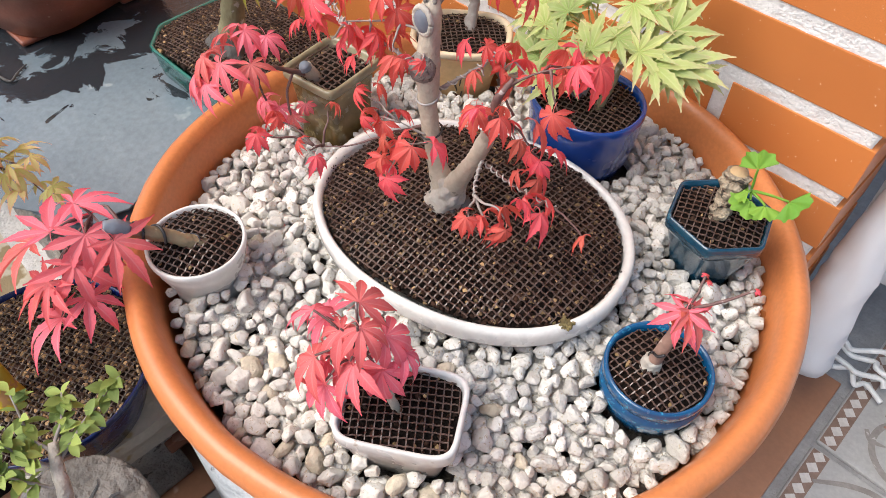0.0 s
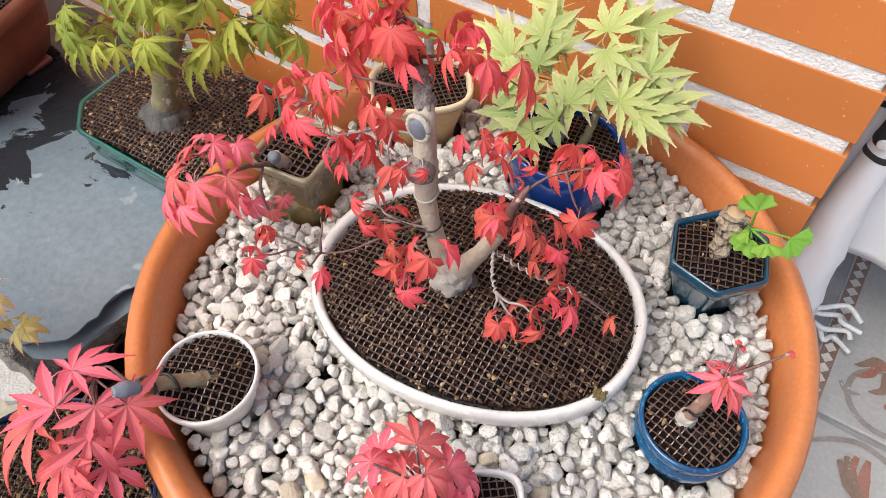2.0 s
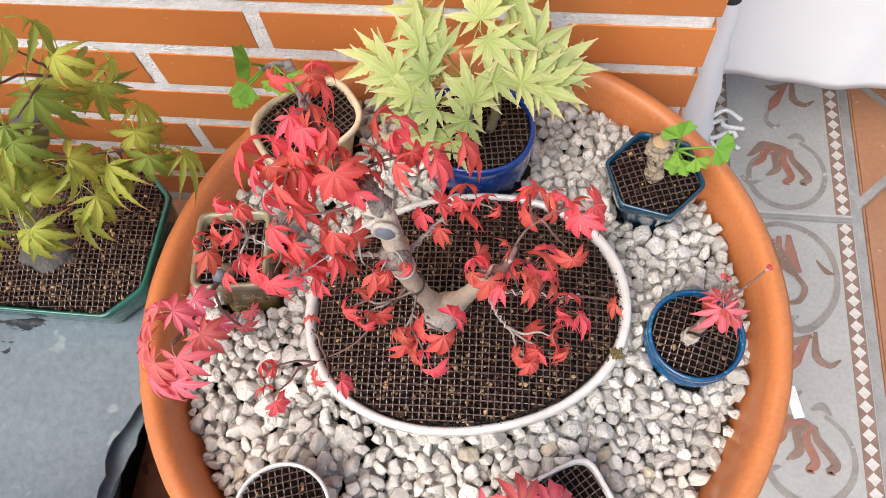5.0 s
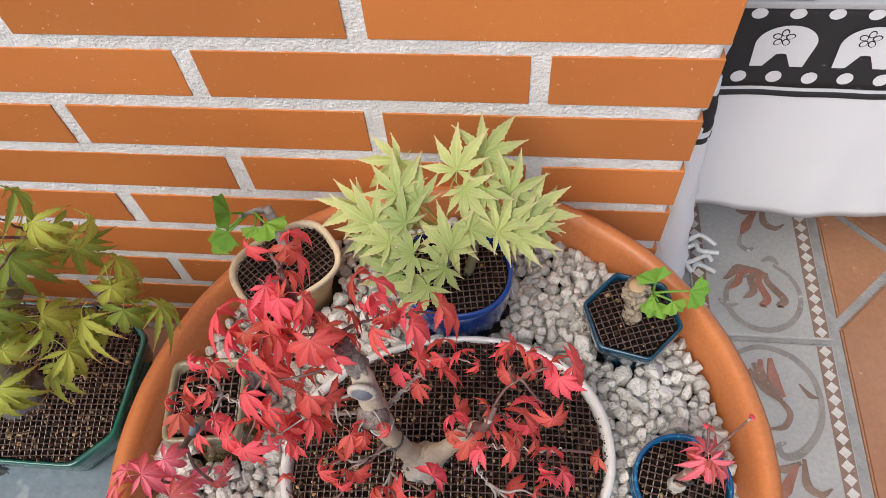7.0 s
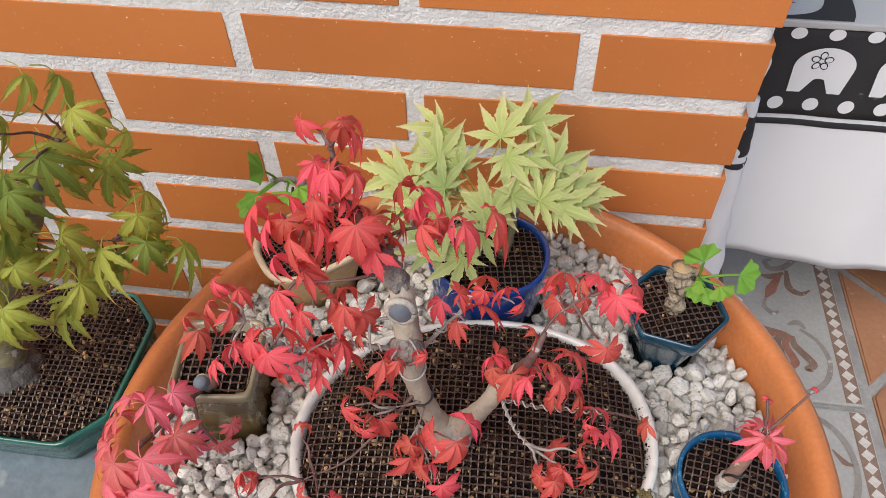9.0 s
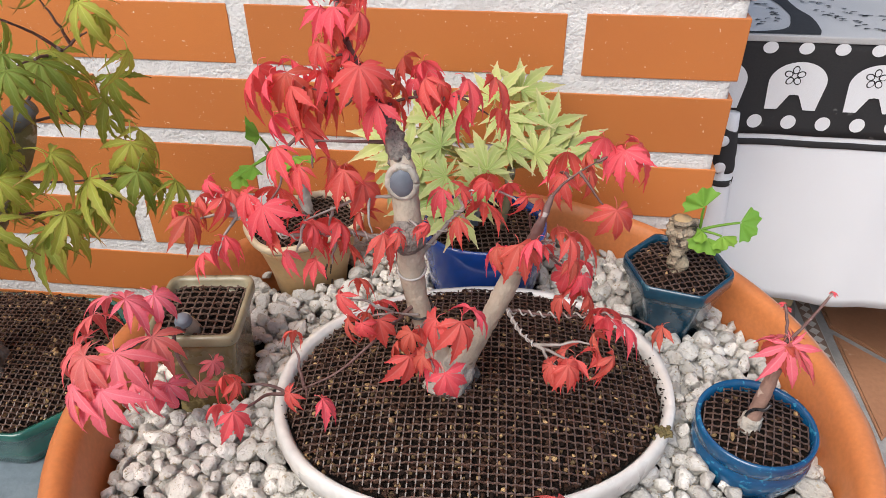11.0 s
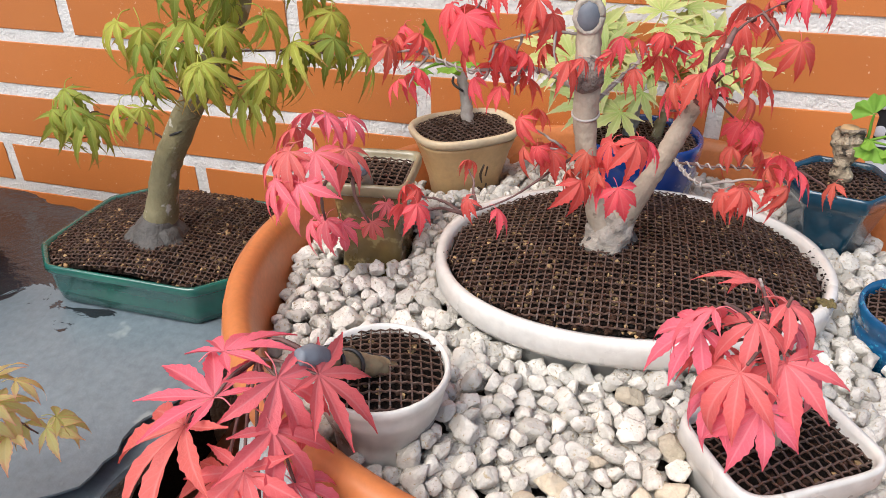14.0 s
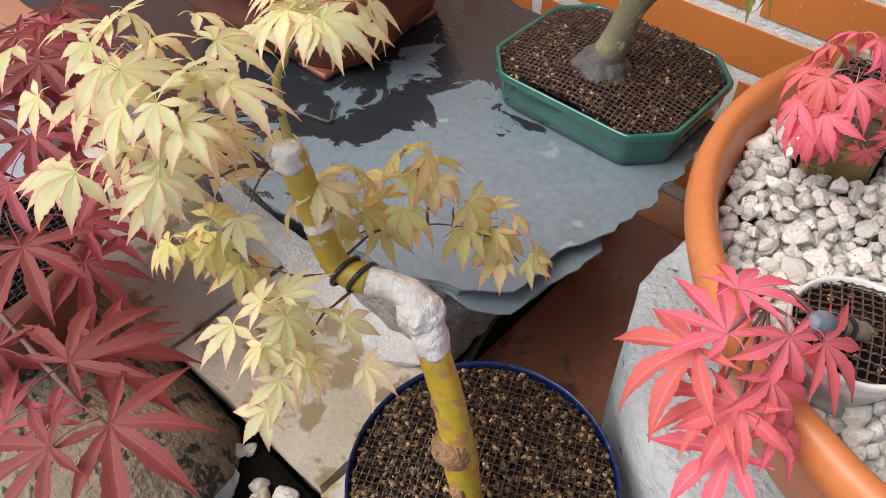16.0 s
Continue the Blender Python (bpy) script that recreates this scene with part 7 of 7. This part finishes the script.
diamond = bmesh.new()
bmesh.ops.create_circle(diamond, cap_ends=True, segments=4, radius=0.0054)
diamond_mesh = mesh_of("diamond", diamond, DIAMOND)
for k in range(-2, 3):
    cy = 0.029 + TL * (k + 0.5)
    ob = hang(new("border_tile", border), floor, Matrix.Translation(((X0 + X1) / 2, cy, 0.0)))
    tagged(ob, "pale grey tile with brown scrolls and a diamond edge")
    for ex in (X0 + 0.0105, X1 - 0.0105):
        edge = box(ex - 0.0085, ex + 0.0085, cy - TL / 2 + 0.006, cy + TL / 2 - 0.006, 0.0003, 0.0006, 0)
        band = part("edge_band", edge, TILE_BROWN, floor, flat=True)
        for q in range(22):
            dm = hang(new("diamond", diamond_mesh), band, Matrix.Translation((ex, cy - TL / 2 + 0.0125 + q * 0.01478, 0.0010)) @ Matrix.Diagonal((1.28, 1.30, 1, 1)))
    mx = (X0 + X1) / 2 + 0.005

    def vine(points, widths, mat, z=0.0010):
        ribbon([(mx + u, cy + v) for u, v in points], widths, z, mat, floor)

    # the long scroll with its curled end
    vine(((-0.066, 0.128), (-0.036, 0.149), (-0.009, 0.157), (0.022, 0.147), (0.042, 0.123), (0.047, 0.090), (0.039, 0.059), (0.018, 0.034), (-0.001, 0.028), (-0.007, 0.039), (0.002, 0.044)), (0.004, 0.006, 0.0065, 0.007, 0.007, 0.0065, 0.007, 0.008, 0.008, 0.007, 0.003), TILE_GREY)
    vine(((0.026, 0.113), (0.036, 0.100), (0.045, 0.097)), (0.002, 0.007, 0.002), TILE_BROWN, 0.0012)
    # flower in the scroll and its stem
    for p in (((-0.013, 0.141), (-0.014, 0.120), (0.006, 0.106)), ((-0.002, 0.143), (-0.001, 0.121), (0.007, 0.096)), ((-0.028, 0.128), (-0.013, 0.107), (0.004, 0.091)), ((-0.022, 0.136), (-0.012, 0.114), (0.005, 0.098))):
        vine(p, (0.005, 0.0125, 0.005), TILE_RED if p[0][0] > -0.02 else TILE_BROWN, 0.0012 + 5 * abs(p[0][0]) * 0.004)
    vine(((0.004, 0.091), (0.011, 0.077), (0.003, 0.062), (-0.013, 0.058)), (0.006, 0.007, 0.007, 0.003), TILE_BROWN)
    # leaves between the two flowers
    vine(((0.018, 0.027), (0.017, -0.001), (0.030, -0.010), (0.042, -0.003)), (0.004, 0.010, 0.007, 0.002), TILE_BROWN)
    vine(((0.014, 0.022), (-0.005, 0.014), (-0.016, 0.016)), (0.004, 0.009, 0.003), TILE_BROWN, 0.0012)
    vine(((0.009, 0.019), (-0.006, -0.007), (-0.014, -0.021)), (0.005, 0.013, 0.003), TILE_RED, 0.0014)
    vine(((-0.014, -0.021), (-0.018, -0.034), (-0.010, -0.044), (-0.001, -0.041)), (0.003, 0.006, 0.007, 0.003), TILE_GREY)
    # the round scroll with the leaning flower
    scroll(mx - 0.004, cy - 0.1095, 0.050, 62, 0.93, -1, 0.0065, TILE_GREY, floor, 0.0010)
    vine(((-0.052, -0.116), (-0.043, -0.125), (-0.029, -0.122)), (0.004, 0.007, 0.002), TILE_GREY, 0.0012)
    for i, (tx, ty, hook) in enumerate(((-0.038, -0.0850, -1), (-0.034, -0.0985, -1), (-0.017, -0.1110, -1), (-0.002, -0.1225, 1), (0.018, -0.1225, 1))):
        bx, by = 0.009 - 0.002 * (4 - i), -0.0735 - 0.001 * i
        px, py = (bx + tx) / 2, (by + ty) / 2
        vine(((bx, by), (px - 0.004, py + 0.009), (tx + 0.008, ty + 0.008), (tx, ty), (tx + 0.006 * hook, ty - 0.003)), (0.004, 0.0085, 0.0095, 0.006, 0.0015), TILE_RED if i % 2 else TILE_BROWN, 0.0013 + 0.0002 * i)
    vine(((0.006, -0.060), (0.018, -0.056), (0.026, -0.064)), (0.003, 0.009, 0.003), TILE_GREY, 0.0012)

# ---- gravel ----
POTS = [(OVAL, OAT, OTURN, 0.875), ([(x * 0.0222, y * 0.0222) for x, y in ROUND], WAT, 0, 1), (RECT, RAT, RTURN, 0.80), ([(x * 0.0285, y * 0.0285) for x, y in ROUND], BAT, 0, 1), (HEX, HAT, 0, 0.66), (DOV, DAT, 0, 0.90), (EOV, EAT, ETURN, 0.76), (QSH, QAT, QTURN, 0.84)]


def free(x, y, margin):
    if math.hypot(x - CX, y - CY) > 0.2030 - margin:
        return False
    for shape, at, turn, k in POTS:
        c, s = math.cos(radians(-turn)), math.sin(radians(-turn))
        dx, dy = x - at[0], y - at[1]
        lx, ly = c * dx - s * dy, s * dx + c * dy
        m = 1 + margin / (0.5 * (max(p[0] for p in shape) + max(p[1] for p in shape)) * k)
        if inside([(p * k * m, q * k * m) for p, q in shape], lx, ly):
            return False
    return True


def bed(x, y):
    """Height of the gravel over its edge."""
    r, a = math.hypot(x - CX, y - CY), math.degrees(math.atan2(y - CY, x - CX))
    sink = 0.0125 * math.exp(-((a + 30) / 26) ** 2) * max(0.0, min(1.0, (r - 0.135) / 0.05))
    return -sink + 0.0145 * (1 - (math.hypot(x - CX, y - CY) / 0.2) ** 2.6) + 0.0045 * sum(math.exp(-((x - q[0]) ** 2 + (y - q[1]) ** 2) / 0.0030) for q in (HAT, BAT, QAT, EAT, RAT, RAT)) + 0.0225 * math.exp(-((x - WAT[0]) ** 2 + (y - WAT[1]) ** 2) / 0.0022)


# dark disc under the stones: shade in the gaps put in as colour
gravel = tagged(solo("gravel", vessel(disc, (CX, CY), 0, [(0.19, 0.27), (0.1985, 0.282), (0.1985, 0.285), (0.15, 0.2855), (0.05, 0.286)], 0.0), GAP_SHADE, "bed of white angular pebbles filling the bowl", "gravel", "stuff"))
rng = random.Random(77)
laid, top, low = [], [], []
for attempt in range(36000):
    a, r = rng.uniform(0, 2 * math.pi), 0.2 * math.sqrt(rng.random())
    x, y = CX + r * math.cos(a), CY + r * math.sin(a)
    size = rng.choice((0.0088, 0.0098, 0.0105, 0.0115, 0.0128, 0.0148)) if attempt < 9000 else rng.uniform(0.007, 0.0105)
    if not free(x, y, size * 0.36):
        continue
    if any((x - p) ** 2 + (y - q) ** 2 < (0.375 * (size + t)) ** 2 for p, q, t in laid):
        continue
    laid.append((x, y, size))
    top.append((x, y, GRAVEL + bed(x, y) + rng.uniform(-0.0025, 0.002), size))
for attempt in range(7500):
    a, r = rng.uniform(0, 2 * math.pi), 0.200 * math.sqrt(rng.random())
    x, y = CX + r * math.cos(a), CY + r * math.sin(a)
    if len(low) < 2600 and free(x, y, 0.004):
        low.append((x, y, GRAVEL - 0.0078 + bed(x, y) + rng.uniform(-0.002, 0.001), rng.uniform(0.009, 0.013)))


def stone_pose(x, y, z, size):
    return Matrix.Translation((x, y, z)) @ Euler((rng.uniform(-0.5, 0.5) + 3.14 * rng.randrange(2), rng.uniform(-0.5, 0.5), rng.uniform(0, 6.28))).to_matrix().to_4x4() @ Matrix.Diagonal((size, size, size, 1))


top.sort(key=lambda p: p[1])
for i, p in enumerate(top[:300]):
    ob = new("pebble", STONES[rng.randrange(9) if rng.random() > 0.08 else 9 + rng.randrange(2)])
    hang(ob, gravel, stone_pose(*p))
vs, fs, base = [], [], 0
plainv = []
for me in STONES[:9] + [mesh_of("pebble", pebble_mesh(70 + s, 9, 2), PEBBLE) for s in range(6)]:
    co = np.empty(len(me.vertices) * 3)
    me.vertices.foreach_get("co", co)
    plainv.append((co.reshape(-1, 3), np.array([f.vertices[:] for f in me.polygons])))
for i, p in enumerate(top[300:] + low):
    co, fc = plainv[rng.randrange(9) if i < len(top) - 300 else 9 + rng.randrange(6)]
    m = np.array(stone_pose(*p))
    vs.append(co @ m[:3, :3].T + m[:3, 3])
    fs.append(fc + base)
    base += len(co)
PEBBLE_BED = surface("white_pebble_bed", (0.72, 0.70, 0.655), (0.58, 0.55, 0.49), 95, 520, 0.95, 1.0, 0.0016, island=0.26, spots=((0.40, 0.335, 0.23), 440, 0.37))
tagged(part("pebble_bed", raw("pebble_bed", np.concatenate(vs), np.concatenate(fs)), PEBBLE_BED, gravel), kind="stuff")

# ---- bricks, course by course ----
def brick_mesh(length):
    hh = COURSE - JOINT
    bm = box(-length / 2, length / 2, 0.0, 0.09, -hh / 2, hh / 2, 0.0007, 2)
    return smooth(mesh_of("brick", bm, BRICK), False)


FULL = brick_mesh(BRICK_L - JOINT)
ENDS = {}
rng = random.Random(9)
for row in range(-5, 9):
    zc = LINE - (row - 0.5) * COURSE
    if zc < 0.02:
        continue
    shift = 0.0020 if row % 2 == 0 else 0.1217
    for i in range(-4, 2):
        x0, x1 = shift + BRICK_L * (i - 1) + JOINT / 2, shift + BRICK_L * i - JOINT / 2
        x1 = min(x1, END)
        x0 = max(x0, -0.90)
        if x1 - x0 < 0.03:
            continue
        if x1 - x0 > BRICK_L - JOINT - 0.001:
            me = FULL
        else:
            key = round(x1 - x0, 3)
            me = ENDS.setdefault(key, brick_mesh(x1 - x0))
        hang(new("brick", me), wall, Matrix.Translation(((x0 + x1) / 2 + rng.uniform(-0.0012, 0.0012) * (x1 < END), -0.0013 + rng.uniform(-0.0004, 0.0004), zc + rng.uniform(-0.0006, 0.0006))))
